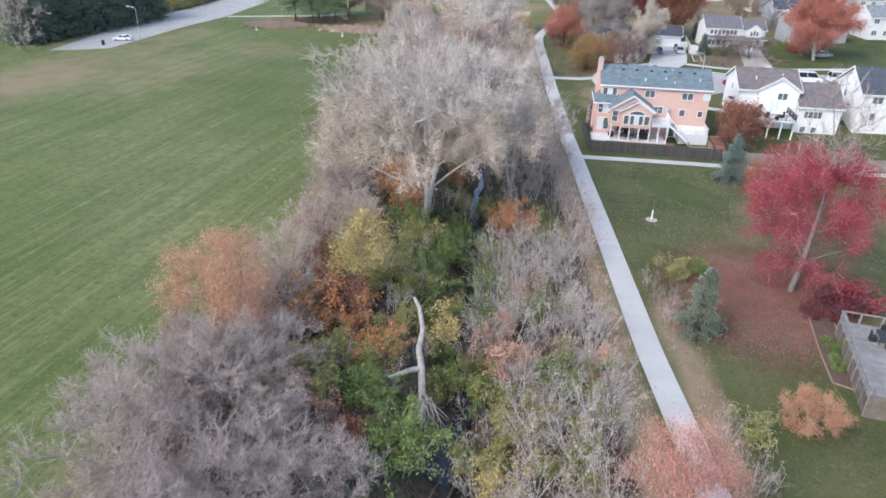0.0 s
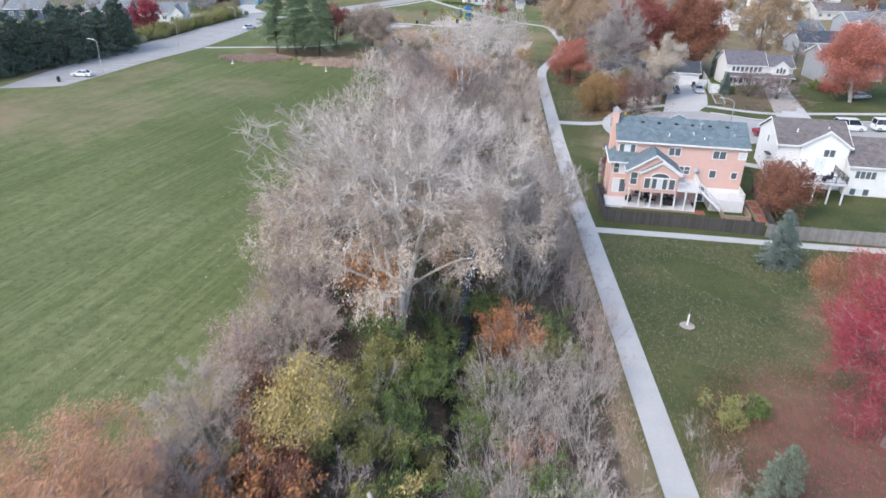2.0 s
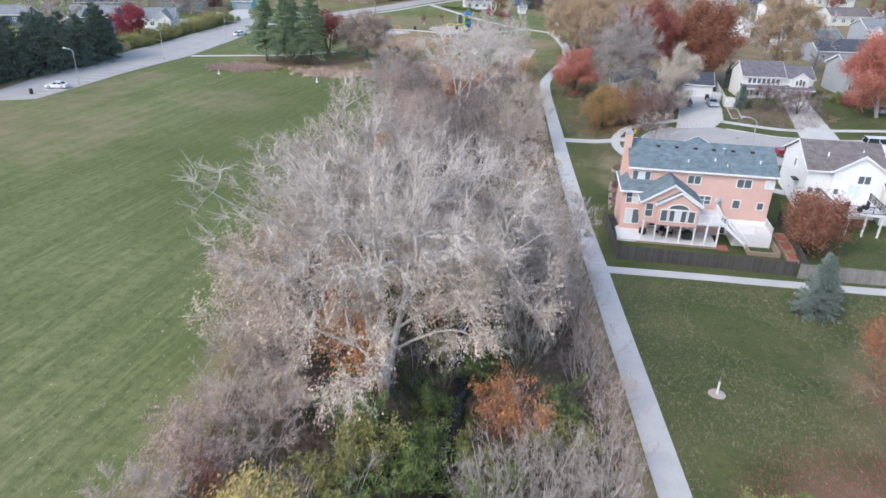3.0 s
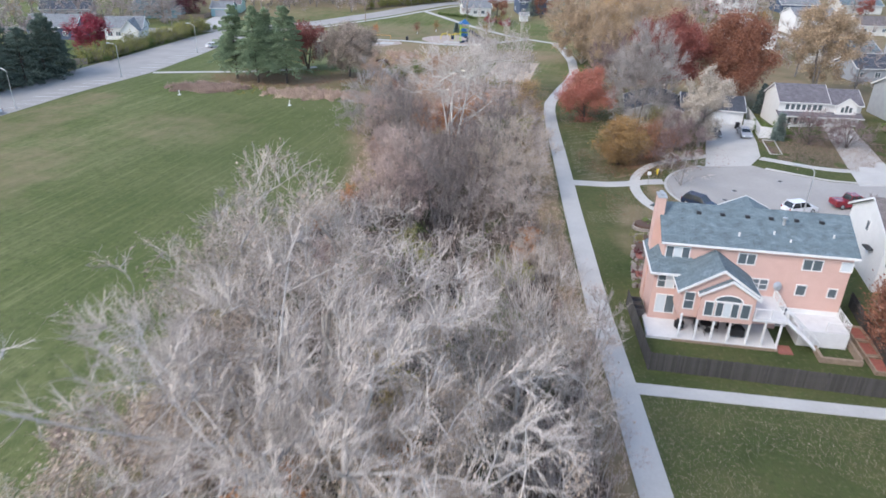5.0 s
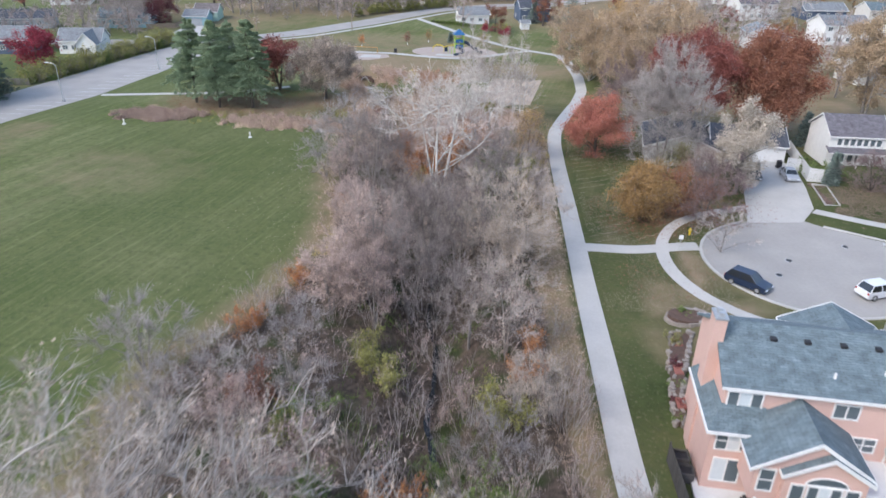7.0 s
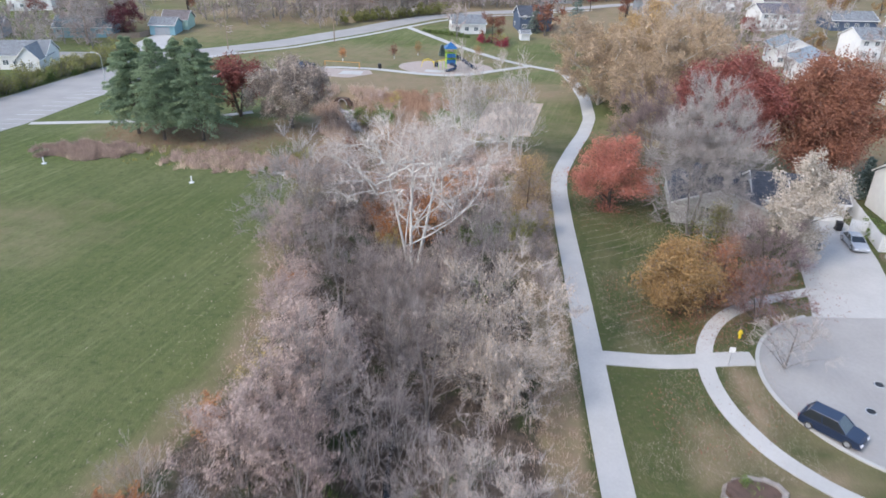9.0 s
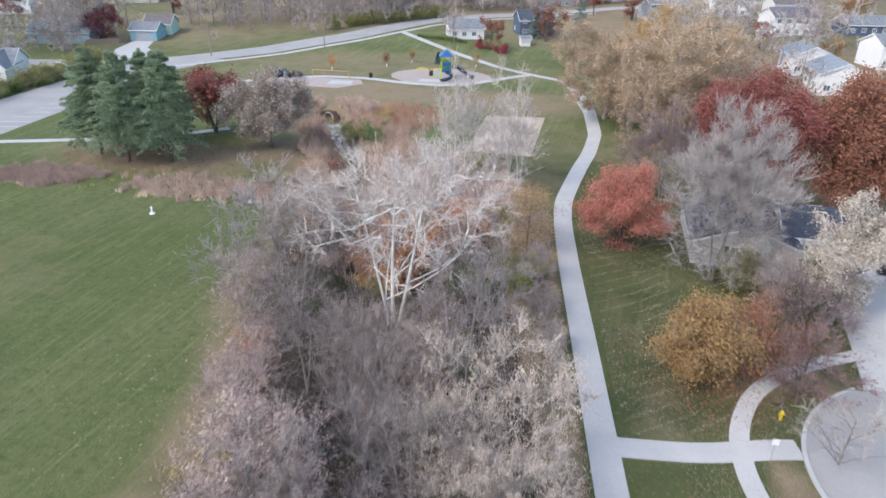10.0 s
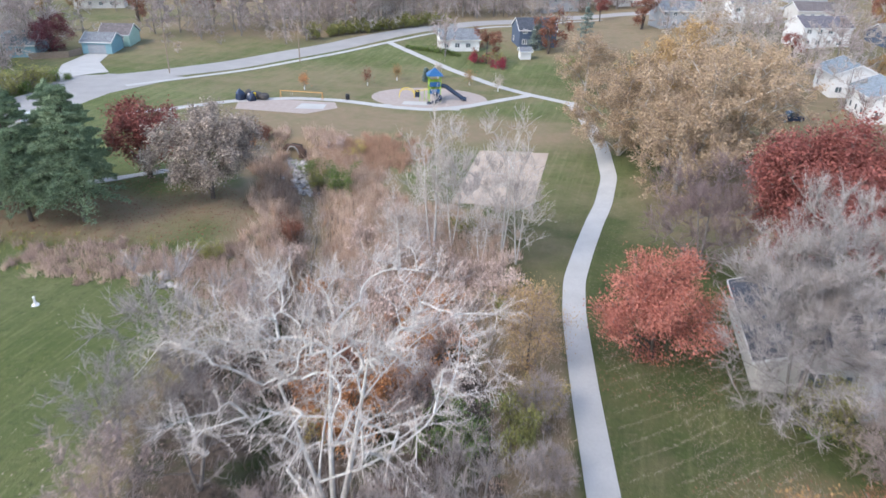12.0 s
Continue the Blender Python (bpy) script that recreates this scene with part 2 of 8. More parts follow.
def ground_material():
    m = bpy.data.materials.new("grass_and_litter")
    m.use_nodes = True
    nt = m.node_tree
    N, K = nt.nodes, nt.links
    b = N["Principled BSDF"]
    b.inputs["Roughness"].default_value, b.inputs["Specular IOR Level"].default_value = 0.95, 0.15
    tc = N.new("ShaderNodeTexCoord")

    def noise_at(scale, detail=4, stretch=None, turn=0.0):
        n = N.new("ShaderNodeTexNoise")
        n.inputs["Scale"].default_value, n.inputs["Detail"].default_value = scale, detail
        if stretch:
            mp = N.new("ShaderNodeMapping")
            mp.vector_type = "TEXTURE"
            mp.inputs["Scale"].default_value, mp.inputs["Rotation"].default_value = stretch, (0, 0, turn)
            K.new(tc.outputs["Object"], mp.inputs["Vector"])
            K.new(mp.outputs[0], n.inputs["Vector"])
        else:
            K.new(tc.outputs["Object"], n.inputs["Vector"])
        return n.outputs["Fac"]

    def ramp(fac, lo, hi):
        r = N.new("ShaderNodeMapRange")
        K.new(fac, r.inputs["Value"])
        r.inputs["From Min"].default_value, r.inputs["From Max"].default_value = lo, hi
        return r.outputs["Result"]

    def blend(fac, a, c):
        x = N.new("ShaderNodeMix")
        x.data_type = "RGBA"
        if isinstance(fac, float):
            x.inputs["Factor"].default_value = fac
        else:
            K.new(fac, x.inputs["Factor"])
        for s, k in ((a, "A"), (c, "B")):
            if isinstance(s, tuple):
                x.inputs[k].default_value = (*s, 1)
            else:
                K.new(s, x.inputs[k])
        return x.outputs["Result"]

    def calc(op, a, c):
        x = N.new("ShaderNodeMath")
        x.operation = op
        for i, s in enumerate((a, c)):
            if isinstance(s, (float, int)):
                x.inputs[i].default_value = s
            else:
                K.new(s, x.inputs[i])
        return x.outputs[0]

    def attr(name):
        a = N.new("ShaderNodeAttribute")
        a.attribute_name = name
        return a.outputs["Fac"]

    lawn = blend(ramp(noise_at(0.12, 6), 0.34, 0.66), (0.042, 0.059, 0.020), (0.096, 0.099, 0.041))
    grass = blend(ramp(noise_at(0.045, 6), 0.36, 0.64), (0.088, 0.115, 0.034), (0.165, 0.174, 0.078))
    grass = blend(attr("mown"), lawn, grass)
    grass = blend(calc("MULTIPLY", ramp(noise_at(0.9, 6), 0.42, 0.7), 0.6), grass, (0.068, 0.090, 0.030))
    rows = calc("MAXIMUM", attr("mown"), attr("striped"))
    wide = ramp(noise_at(1.0, 2, (1.5, 120.0, 1.0), radians(-12)), 0.44, 0.58)
    grass = blend(calc("MULTIPLY", calc("MULTIPLY", wide, attr("mown")), 0.42), grass, (0.066, 0.092, 0.030))
    streak = ramp(noise_at(1.0, 4, (0.45, 16.0, 1.0), radians(-12)), 0.50, 0.70)
    streak = calc("MULTIPLY", streak, ramp(noise_at(0.5, 5), 0.3, 0.65))
    grass = blend(calc("MULTIPLY", calc("MULTIPLY", streak, rows), 0.62), grass, (0.225, 0.225, 0.110))
    flecks = ramp(noise_at(3.2, 5), 0.56, 0.72)
    grass = blend(calc("MULTIPLY", flecks, 0.42), grass, (0.22, 0.19, 0.115))
    clods = ramp(noise_at(1.7, 6), 0.54, 0.72)
    grass = blend(calc("MULTIPLY", clods, 0.5), grass, (0.040, 0.052, 0.022))
    straw = blend(ramp(noise_at(0.7, 6), 0.3, 0.7), (0.200, 0.165, 0.095), (0.245, 0.180, 0.120))
    patch = calc("ADD", calc("MULTIPLY", attr("dry"), 1.25), calc("SUBTRACT", noise_at(0.22, 7), 0.72))
    col = blend(ramp(patch, 0.0, 0.75), grass, straw)
    litter = blend(ramp(noise_at(2.2, 7), 0.3, 0.7), (0.050, 0.040, 0.032), (0.140, 0.106, 0.082))
    litter = blend(ramp(noise_at(0.28, 5), 0.52, 0.66), litter, (0.045, 0.058, 0.022))
    edge = calc("ADD", calc("MULTIPLY", attr("litter"), 1.5), calc("SUBTRACT", noise_at(0.5, 6), 0.9))
    col = blend(ramp(edge, 0.1, 0.5), col, litter)
    K.new(col, b.inputs["Base Color"])
    bu = N.new("ShaderNodeBump")
    bu.inputs["Strength"].default_value, bu.inputs["Distance"].default_value = 0.8, 0.12
    K.new(noise_at(6.0, 6), bu.inputs["Height"])
    K.new(bu.outputs["Normal"], b.inputs["Normal"])
    return m


def ribbon(name, line, width, material, rise=0.05, step=1.0, label="", category="path", parent=None):
    """A paved strip of even width that follows the ground, with a raised edge."""
    line = np.asarray(line, float)
    seg = np.hypot(*np.diff(line, axis=0).T)
    s = np.concatenate([[0], np.cumsum(seg)])
    q = np.arange(0, s[-1] + step, step).clip(0, s[-1])
    c = np.stack([np.interp(q, s, line[:, 0]), np.interp(q, s, line[:, 1])], -1)
    for _ in range(4):
        c[1:-1] = (c[:-2] + 2 * c[1:-1] + c[2:]) / 4
    t = np.gradient(c, axis=0)
    t /= np.linalg.norm(t, axis=1)[:, None] + 1e-9
    nrm = np.stack([-t[:, 1], t[:, 0]], -1)
    w = width if np.ndim(width) == 0 else np.interp(q / s[-1], np.linspace(0, 1, len(width)), width)[:, None]
    a, b = c + nrm * w / 2, c - nrm * w / 2
    za, zb = level(a[:, 0], a[:, 1]), level(b[:, 0], b[:, 1])
    v = np.concatenate([np.c_[a, za - 0.3], np.c_[a, za + rise], np.c_[b, zb + rise], np.c_[b, zb - 0.3]])
    n = len(c)
    i = np.arange(n - 1)
    quads = [np.stack([i + k * n, i + k * n + 1, i + (k + 1) * n + 1, i + (k + 1) * n], -1) for k in range(3)]
    ob = mesh_np(name, v, quads, material, parent)
    return tagged(ob, label, category, kind="structure")


def slab(name, points, material, rise=0.04, label="", category="pavement", cell=1.5):
    """A paved area inside an outline, laid on the ground as a fine sheet with an edge."""
    bm = bmesh.new()
    vs = [bm.verts.new((x, y, 0)) for x, y in points]
    f = bm.faces.new(vs)
    xs, ys = [p[0] for p in points], [p[1] for p in points]
    for lo, hi, n in ((min(xs), max(xs), (1, 0, 0)), (min(ys), max(ys), (0, 1, 0))):
        k = lo + cell
        while k < hi:
            bmesh.ops.bisect_plane(bm, geom=bm.verts[:] + bm.edges[:] + bm.faces[:], plane_co=(k, k, 0), plane_no=n)
            k += cell
    top = bm.faces[:]
    r = bmesh.ops.extrude_face_region(bm, geom=top)
    up = [g for g in r["geom"] if isinstance(g, bmesh.types.BMVert)]
    up_set = set(up)
    for v in bm.verts:
        z = float(level(v.co.x, v.co.y))
        v.co.z = z + rise if v in up_set else z - 0.3
    return tagged(part(name, bm, material), label, category, kind="structure")

# ---- growing things ----
def unit(v):
    return v / (np.linalg.norm(v, axis=-1, keepdims=True) + 1e-9)


def sprout(rng, start, way, length, bend=0.25, up=0.0, segs=3):
    """Bent lines from start along way: an array (n, segs + 1, 3)."""
    n = len(start)
    pts = [start]
    d = way.copy()
    for _ in range(segs):
        d = unit(d + rng.normal(0, bend, (n, 3)) + np.array([0, 0, up]))
        pts.append(pts[-1] + d * (length / segs)[:, None])
    return np.stack(pts, 1)


def tubes(pts, r0, r1, sides):
    """Tapered tubes along lines: verts and quads."""
    n, s = pts.shape[:2]
    t = unit(np.gradient(pts, axis=1))
    ref = np.where(np.abs(t[..., 2:3]) > 0.9, np.array([1.0, 0, 0]), np.array([0, 0, 1.0]))
    u = unit(np.cross(t, ref))
    w = np.cross(t, u)
    r = r0[:, None] + (r1 - r0)[:, None] * np.linspace(0, 1, s)[None]
    a = 2 * np.pi * np.arange(sides) / sides
    ring = u[:, :, None] * np.cos(a)[:, None] + w[:, :, None] * np.sin(a)[:, None]
    v = pts[:, :, None] + ring * r[:, :, None, None]
    base = (np.arange(n)[:, None, None] * s + np.arange(s - 1)[None, :, None]) * sides
    k = np.arange(sides)[None, None]
    k2 = (k + 1) % sides
    q = np.stack([base + k, base + k2, base + sides + k2, base + sides + k], -1).reshape(-1, 4)
    return v.reshape(-1, 3), q


def along(pts, f):
    """Points and directions at the fractions f along each line of pts."""
    s = pts.shape[1] - 1
    x = np.clip(f * s, 0, s - 1e-6)
    i = x.astype(int)
    k = np.arange(len(pts))
    a, b = pts[k, i], pts[k, i + 1]
    return a + (b - a) * (x - i)[:, None], unit(b - a)


def children(rng, pts, length, radius, count, lo, hi, angle, ratio, fall=0.5, spread=0.35):
    """Side shoots: start, way, length, radius of count shoots from each line."""
    n = len(pts)
    idx = np.repeat(np.arange(n), count)
    f = rng.uniform(lo, hi, len(idx))
    start, way = along(pts[idx], f)
    side = unit(np.cross(way, rng.normal(0, 1, way.shape)))
    ang = np.radians(angle) * rng.uniform(1 - spread, 1 + spread, len(idx))
    d = way * np.cos(ang)[:, None] + side * np.sin(ang)[:, None]
    ln = length[idx] * ratio * (1 - fall * f) * rng.uniform(0.65, 1.3, len(idx))
    return start, unit(d), ln, radius[idx] * (1 - 0.6 * f) * 0.62


def spikes(base, tip, r):
    """Thin folded points from base to tip: verts and triangles."""
    n = len(base)
    t = unit(tip - base)
    u = unit(np.cross(t, np.where(np.abs(t[:, 2:3]) > 0.9, np.array([1.0, 0, 0]), np.array([0, 0, 1.0]))))
    w = np.cross(t, u)
    r = np.broadcast_to(r, n)[:, None]
    v = np.stack([base + u * r, base - u * r * 0.5 + w * r * 0.87, base - u * r * 0.5 - w * r * 0.87, tip], 1).reshape(-1, 3)
    i = np.arange(n)[:, None] * 4
    return v, np.concatenate([i + np.array([[0, 1, 3]]), i + np.array([[1, 2, 3]])])


class Wood:
    """Collects tubes of one plant."""

    def __init__(self):
        self.v, self.q, self.t, self.n = [], [], [], 0

    def add(self, pts, r0, r1, sides):
        v, q = tubes(pts, r0, r1, sides)
        self.v.append(v)
        self.q.append(q + self.n)
        self.n += len(v)

    def prick(self, base, tip, r):
        v, t = spikes(base, tip, r)
        self.v.append(v)
        self.t.append(t + self.n)
        self.n += len(v)

    def mesh(self, name, material, parent, label=""):
        faces = [np.concatenate(k) for k in (self.q, self.t) if k]
        return mesh_np(name, np.concatenate(self.v), faces, material, parent, smooth=True, label=label)


def leaves(rng, where, size, flat=0.3, stretch=1.5):
    """Bent leaf blades (two triangles with a fold) at the points given."""
    n = len(where)
    a = unit(rng.normal(0, 1, (n, 3)) * np.array([1, 1, 1 - flat]))
    b = unit(np.cross(a, rng.normal(0, 1, (n, 3))))
    c = np.cross(a, b)
    s = (size * rng.uniform(0.6, 1.35, n))[:, None]
    v = np.stack([where - a * s * stretch * 0.5, where + b * s * 0.5 + c * s * 0.18, where + a * s * stretch * 0.5, where - b * s * 0.5 + c * s * 0.18], 1).reshape(-1, 3)
    i = np.arange(n)[:, None] * 4
    return v, np.concatenate([i + np.array([[0, 1, 2]]), i + np.array([[0, 2, 3]])])


def grow(seed, trunks, levels, wood_mat, twig_mat, name, label, category, leaf=None, z0=0.0, group=""):
    """A plant at the origin. trunks: rows of (x, y, lean x, lean y, length, radius). levels: rows of (count, lo, hi, angle, ratio, up, bend, sides, segs).
    leaf: (material, number for each last shoot, size, scatter)."""
    rng = np.random.default_rng(seed)
    tr = np.array(trunks, float)
    start = np.c_[tr[:, :2], np.full(len(tr), z0 - 0.4)]
    way = unit(np.c_[tr[:, 2:4], np.ones(len(tr))])
    length, radius = tr[:, 4], tr[:, 5]
    e = thing(name, label, category, group=group)
    limbs, twigs = Wood(), Wood()
    pts = sprout(rng, start, way, length, 0.07, 0.05, 5)
    limbs.add(pts, radius, radius * 0.35, 8 if radius[0] > 0.06 else 4)
    for k, (count, lo, hi, angle, ratio, up, bend, sides, segs) in enumerate(levels):
        start, way, length, radius = children(rng, pts, length, radius, count, lo, hi, angle, ratio)
        radius = np.maximum(radius, 0.011)
        pts = sprout(rng, start, way, length, bend, up, segs)
        if sides < 3:
            twigs.prick(pts[:, 0], pts[:, -1], np.maximum(radius * 0.7, 0.011))
        else:
            (twigs if k else limbs).add(pts, radius, np.maximum(radius * 0.3, 0.006), sides)
    limbs.mesh("trunk", wood_mat, e)
    if twigs.v:
        twigs.mesh("crown", twig_mat, e)
    if leaf:
        material, number, size, scatter = leaf
        idx = np.repeat(np.arange(len(pts)), number)
        where, _ = along(pts[idx], rng.uniform(0.15, 1.0, len(idx)))
        where = where + rng.normal(0, scatter, where.shape)
        v, f = leaves(rng, where, size)
        mesh_np("foliage", v, [f], material, e)
    return e


def place(proto, x, y, size=1.0, turn=0.0, tall=1.0, label=""):
    """A copy of a grown plant on the ground."""
    ob = copy_thing(proto, pose(x, y, float(level(x, y)), 0, 0, turn))
    ob.scale = (size, size, size * tall)
    if label:
        ob["label"] = label
    return ob


def retire(*protos):
    for p in protos:
        for o in [*p.children_recursive, p]:
            bpy.data.objects.remove(o)


def shoots(rng, n, radius, lean, length, thick, inner=0.0):
    """Stems of a many-stemmed plant."""
    rows = []
    for _ in range(n):
        a, r = rng.uniform(0, 2 * math.pi), radius * math.sqrt(rng.uniform(inner, 1))
        rows.append((r * math.cos(a), r * math.sin(a), lean * math.cos(a) * rng.uniform(0.2, 1.3), lean * math.sin(a) * rng.uniform(0.2, 1.3), length * rng.uniform(0.65, 1.15), thick * rng.uniform(0.7, 1.3)))
    return rows


def bow(a, b, lift, rng, segs=5, wave=0.05):
    """Bent limbs from points a to points b, rising first by lift of their length."""
    n = len(a)
    d = b - a
    ln = np.linalg.norm(d, axis=1)
    mid = a + d * 0.45 + np.stack([rng.normal(0, wave, n) * ln, rng.normal(0, wave, n) * ln, lift * ln], -1)
    f = np.linspace(0, 1, segs + 1)[None, :, None]
    return a[:, None] * (1 - f) ** 2 + 2 * mid[:, None] * f * (1 - f) + b[:, None] * f**2


def crowned(seed, height, radius, low, clusters, name, label, category, bark, twig, stem=0.3, puff=1.0, rods=7, points=6, fine=0.012, leaf=None, mains=9, trunks=1, outward=0.8, rise=0.25, inner=0.42, group="", leafy_below=9e9, lean=(0.0, 0.0), limb=0.4, wave=0.05, lumpy=1.0, bough=1.0):
    """A tree with a lumpy rounded crown: trunks, limbs that reach to clusters, each a spray of twigs that may bear leaves.
    low: the crown's foot as a part of the height. leaf: (material, number for each cluster, size, scatter)."""
    rng = np.random.default_rng(seed)
    e = thing(name, label, category, group=group)
    zc, hz = height * (1 + low) / 2, height * (1 - low) / 2
    d = unit(rng.normal(0, 1, (clusters, 3)) + np.array([0, 0, 0.15]))
    r = rng.uniform(0, 1, clusters) ** inner
    lump = 1 + lumpy * 0.22 * np.sin(d[:, 0] * 5.1 + seed) * np.cos(d[:, 1] * 4.3 + 0.7 * seed) + 0.12 * np.sin(d[:, 2] * 7 + seed)
    c = d * (r * lump)[:, None] * np.array([radius, radius, hz])
    c[:, 2] += zc
    c[:, :2] += np.array(lean) * (c[:, 2:3] / height)
    limbs, crown = Wood(), Wood()
    feet = np.array([(0.0, 0.0, -0.4)] + [(0.5 * stem * math.cos(2.4 * k), 0.5 * stem * math.sin(2.4 * k), -0.4) for k in range(1, trunks)])
    heads = np.array([(lean[0] * 0.7 + (0.30 * radius * math.cos(2.1 * k + seed) if trunks > 1 else 0.04 * radius), lean[1] * 0.7 + (0.30 * radius * math.sin(2.1 * k + seed) if trunks > 1 else 0), height * (0.78 - 0.05 * k)) for k in range(trunks)])
    stems = bow(feet, heads, 0.06, rng, 7, 0.03)
    limbs.add(stems, np.full(trunks, stem) * np.linspace(1, 0.75, trunks), np.full(trunks, stem * 0.22), 8)
    mains = min(mains, clusters)
    ends = c[np.argsort(-r)[: mains * 3]][rng.permutation(min(clusters, mains * 3))[:mains]]
    which = np.arange(mains) % trunks
    reach = np.linalg.norm(ends[:, :2] - heads[which][:, :2], axis=1)
    at = np.clip((ends[:, 2] - 0.75 * reach) / heads[which][:, 2], low * 0.8, 0.92)
    roots, _ = along(stems[which], at)
    main = bow(roots, ends, 0.14, rng, 6, wave)
    mr = stem * limb * (1 - 0.5 * at)
    limbs.add(main, mr, mr * 0.25, 6)
    nodes = np.concatenate([main[:, 1:].reshape(-1, 3), stems[:, 3:].reshape(-1, 3)])
    owner = [-1] * len(nodes)
    side = np.zeros((clusters, 5, 3))
    mother = np.full(clusters, -1)
    order = np.argsort(r + 0.25 * c[:, 2] / height)
    for k in order:
        away = nodes - c[k]
        cost = np.linalg.norm(away, axis=1) + 0.5 * np.clip(away[:, 2], 0, None)
        near = int(np.argmin(cost))
        mother[k] = owner[near]
        side[k] = bow(nodes[near][None], c[k][None], 0.1, rng, 4, 0.13)[0]
        nodes = np.concatenate([nodes, side[k, 1:]])
        owner += [int(k)] * 4
    load = np.ones(clusters)
    for k in order[::-1]:
        if mother[k] >= 0:
            load[mother[k]] += load[k]
    sr = np.clip(0.013 * bough * load**0.55, 0.014 * bough, stem * 0.42)
    limbs.add(side, sr * 1.15, sr * 0.7, 4)
    idx = np.repeat(np.arange(clusters), rods)
    start, _ = along(side[idx], rng.uniform(0.35, 1.0, len(idx)))
    out = unit(c - np.array([lean[0] * 0.5, lean[1] * 0.5, zc - 0.25 * hz]))
    way = unit(out[idx] * outward + rng.normal(0, 0.55, start.shape) + np.array([0, 0, rise]))
    ln = puff * rng.uniform(0.6, 1.35, len(idx))
    tw = sprout(rng, start, way, ln, 0.2, 0.05, 2)
    tr = np.full(len(idx), fine * 1.6)
    crown.add(tw, tr, tr * 0.5, 3)
    k2 = np.repeat(np.arange(len(idx)), points)
    s2, w2 = along(tw[k2], rng.uniform(0.1, 1.0, len(k2)))
    w2 = unit(w2 + rng.normal(0, 0.55, s2.shape) + np.array([0, 0, rise * 0.3]))
    tip = s2 + w2 * (puff * rng.uniform(0.3, 0.8, len(k2)))[:, None]
    crown.prick(s2, tip, fine)
    limbs.mesh("trunk", bark, e)
    crown.mesh("crown", twig, e)
    if leaf:
        material, number, size, scatter = leaf
        j = rng.integers(0, len(k2), clusters * number)
        where = s2[j] + (tip - s2)[j] * rng.uniform(0, 1.1, len(j))[:, None] + rng.normal(0, scatter, (len(j), 3))
        where = where[where[:, 2] < leafy_below]
        v, f = leaves(rng, where, size)
        mesh_np("foliage", v, [f], material, e)
    return e


def conifer(seed, height, radius, material, label, bark, name="pine_tree", low=0.16, tiers=15, arms=8, droop=-0.12, sprays=16, size=0.34, category="tree", group="", slim=1.0, blades=3, foot=0.55):
    """An evergreen: a straight trunk, tiers of arms and needle sprays along them, in shelves."""
    rng = np.random.default_rng(seed)
    e = thing(name, label, category, group=group)
    limbs = Wood()
    limbs.add(sprout(rng, np.array([(0, 0, -0.4)]), np.array([(0, 0, 1.0)]), np.array([height + 0.2]), 0.012, 0, 6), np.array([height * 0.016 + 0.04]), np.array([0.02]), 8)
    h = np.repeat(np.linspace(low, 0.97, tiers), arms)
    h = h + rng.normal(0, 0.25 / tiers, len(h))
    a = rng.uniform(0, 2 * np.pi, len(h))
    reach = radius * np.clip(1.03 - h, 0.03, 1) ** (0.75 * slim) * (foot + (1 - foot) * smooth((h - low + 0.06) / 0.16)) * rng.uniform(0.65, 1.15, len(h))
    base = np.c_[np.zeros((len(h), 2)), h * height]
    end = base + np.c_[np.cos(a) * reach, np.sin(a) * reach, reach * (droop + 0.55 * (h - 0.4))]
    arm = bow(base, end, 0.10, rng, 4, 0.03)
    r = 0.012 + reach * 0.009
    limbs.add(arm, r, r * 0.3, 3)
    idx = np.repeat(np.arange(len(h)), sprays)
    f = rng.uniform(0.22, 1.04, len(idx))
    p, w = along(arm[idx], f.clip(0, 1))
    wide = reach[idx] * 0.26 * (1.15 - f)
    side = np.stack([-np.sin(a[idx]), np.cos(a[idx]), np.zeros(len(idx))], -1)
    p = p + side * (rng.normal(0, 1, len(idx)) * wide)[:, None] + np.array([0, 0, 1]) * rng.normal(0.02, 0.06, (len(idx), 1))
    k = np.repeat(np.arange(len(idx)), blades)
    way = unit(w[k] * 0.7 + rng.normal(0, 0.6, (len(k), 3)) + np.array([0, 0, 0.15]))
    v, t = spikes(p[k], p[k] + way * (size * rng.uniform(0.6, 1.2, len(k)))[:, None], size * 0.15)
    limbs.mesh("trunk", bark, e)
    mesh_np("foliage", v, [t], material, e)
    return e

# ---- materials ----
bark_pale = mat("bark_pale", (0.56, 0.52, 0.48), (0.30, 0.27, 0.25), 3, 0.9, 0.4)
bark_grey = mat("bark_grey", (0.30, 0.27, 0.25), (0.14, 0.125, 0.115), 3, 0.9, 0.4)
bark_white = mat("bark_white", (0.74, 0.72, 0.68), (0.40, 0.38, 0.35), 2, 0.8, 0.3)
bark_dark = mat("bark_dark", (0.13, 0.105, 0.09), (0.06, 0.05, 0.042), 3, 0.9, 0.4)
twig_pale = mat("twig_pale", (0.58, 0.52, 0.48), (0.34, 0.3, 0.275), 0.5, 0.9, vary=0.2, island=0.5)
twig_white = mat("twig_white", (0.68, 0.615, 0.565), (0.37, 0.325, 0.295), 0.5, 0.9, vary=0.2, island=0.5)
twig_grey = mat("twig_grey", (0.41, 0.355, 0.335), (0.185, 0.155, 0.145), 0.5, 0.9, vary=0.3, island=0.5)
twig_mauve = mat("twig_mauve", (0.47, 0.37, 0.35), (0.22, 0.165, 0.155), 0.5, 0.9, vary=0.3, island=0.5)

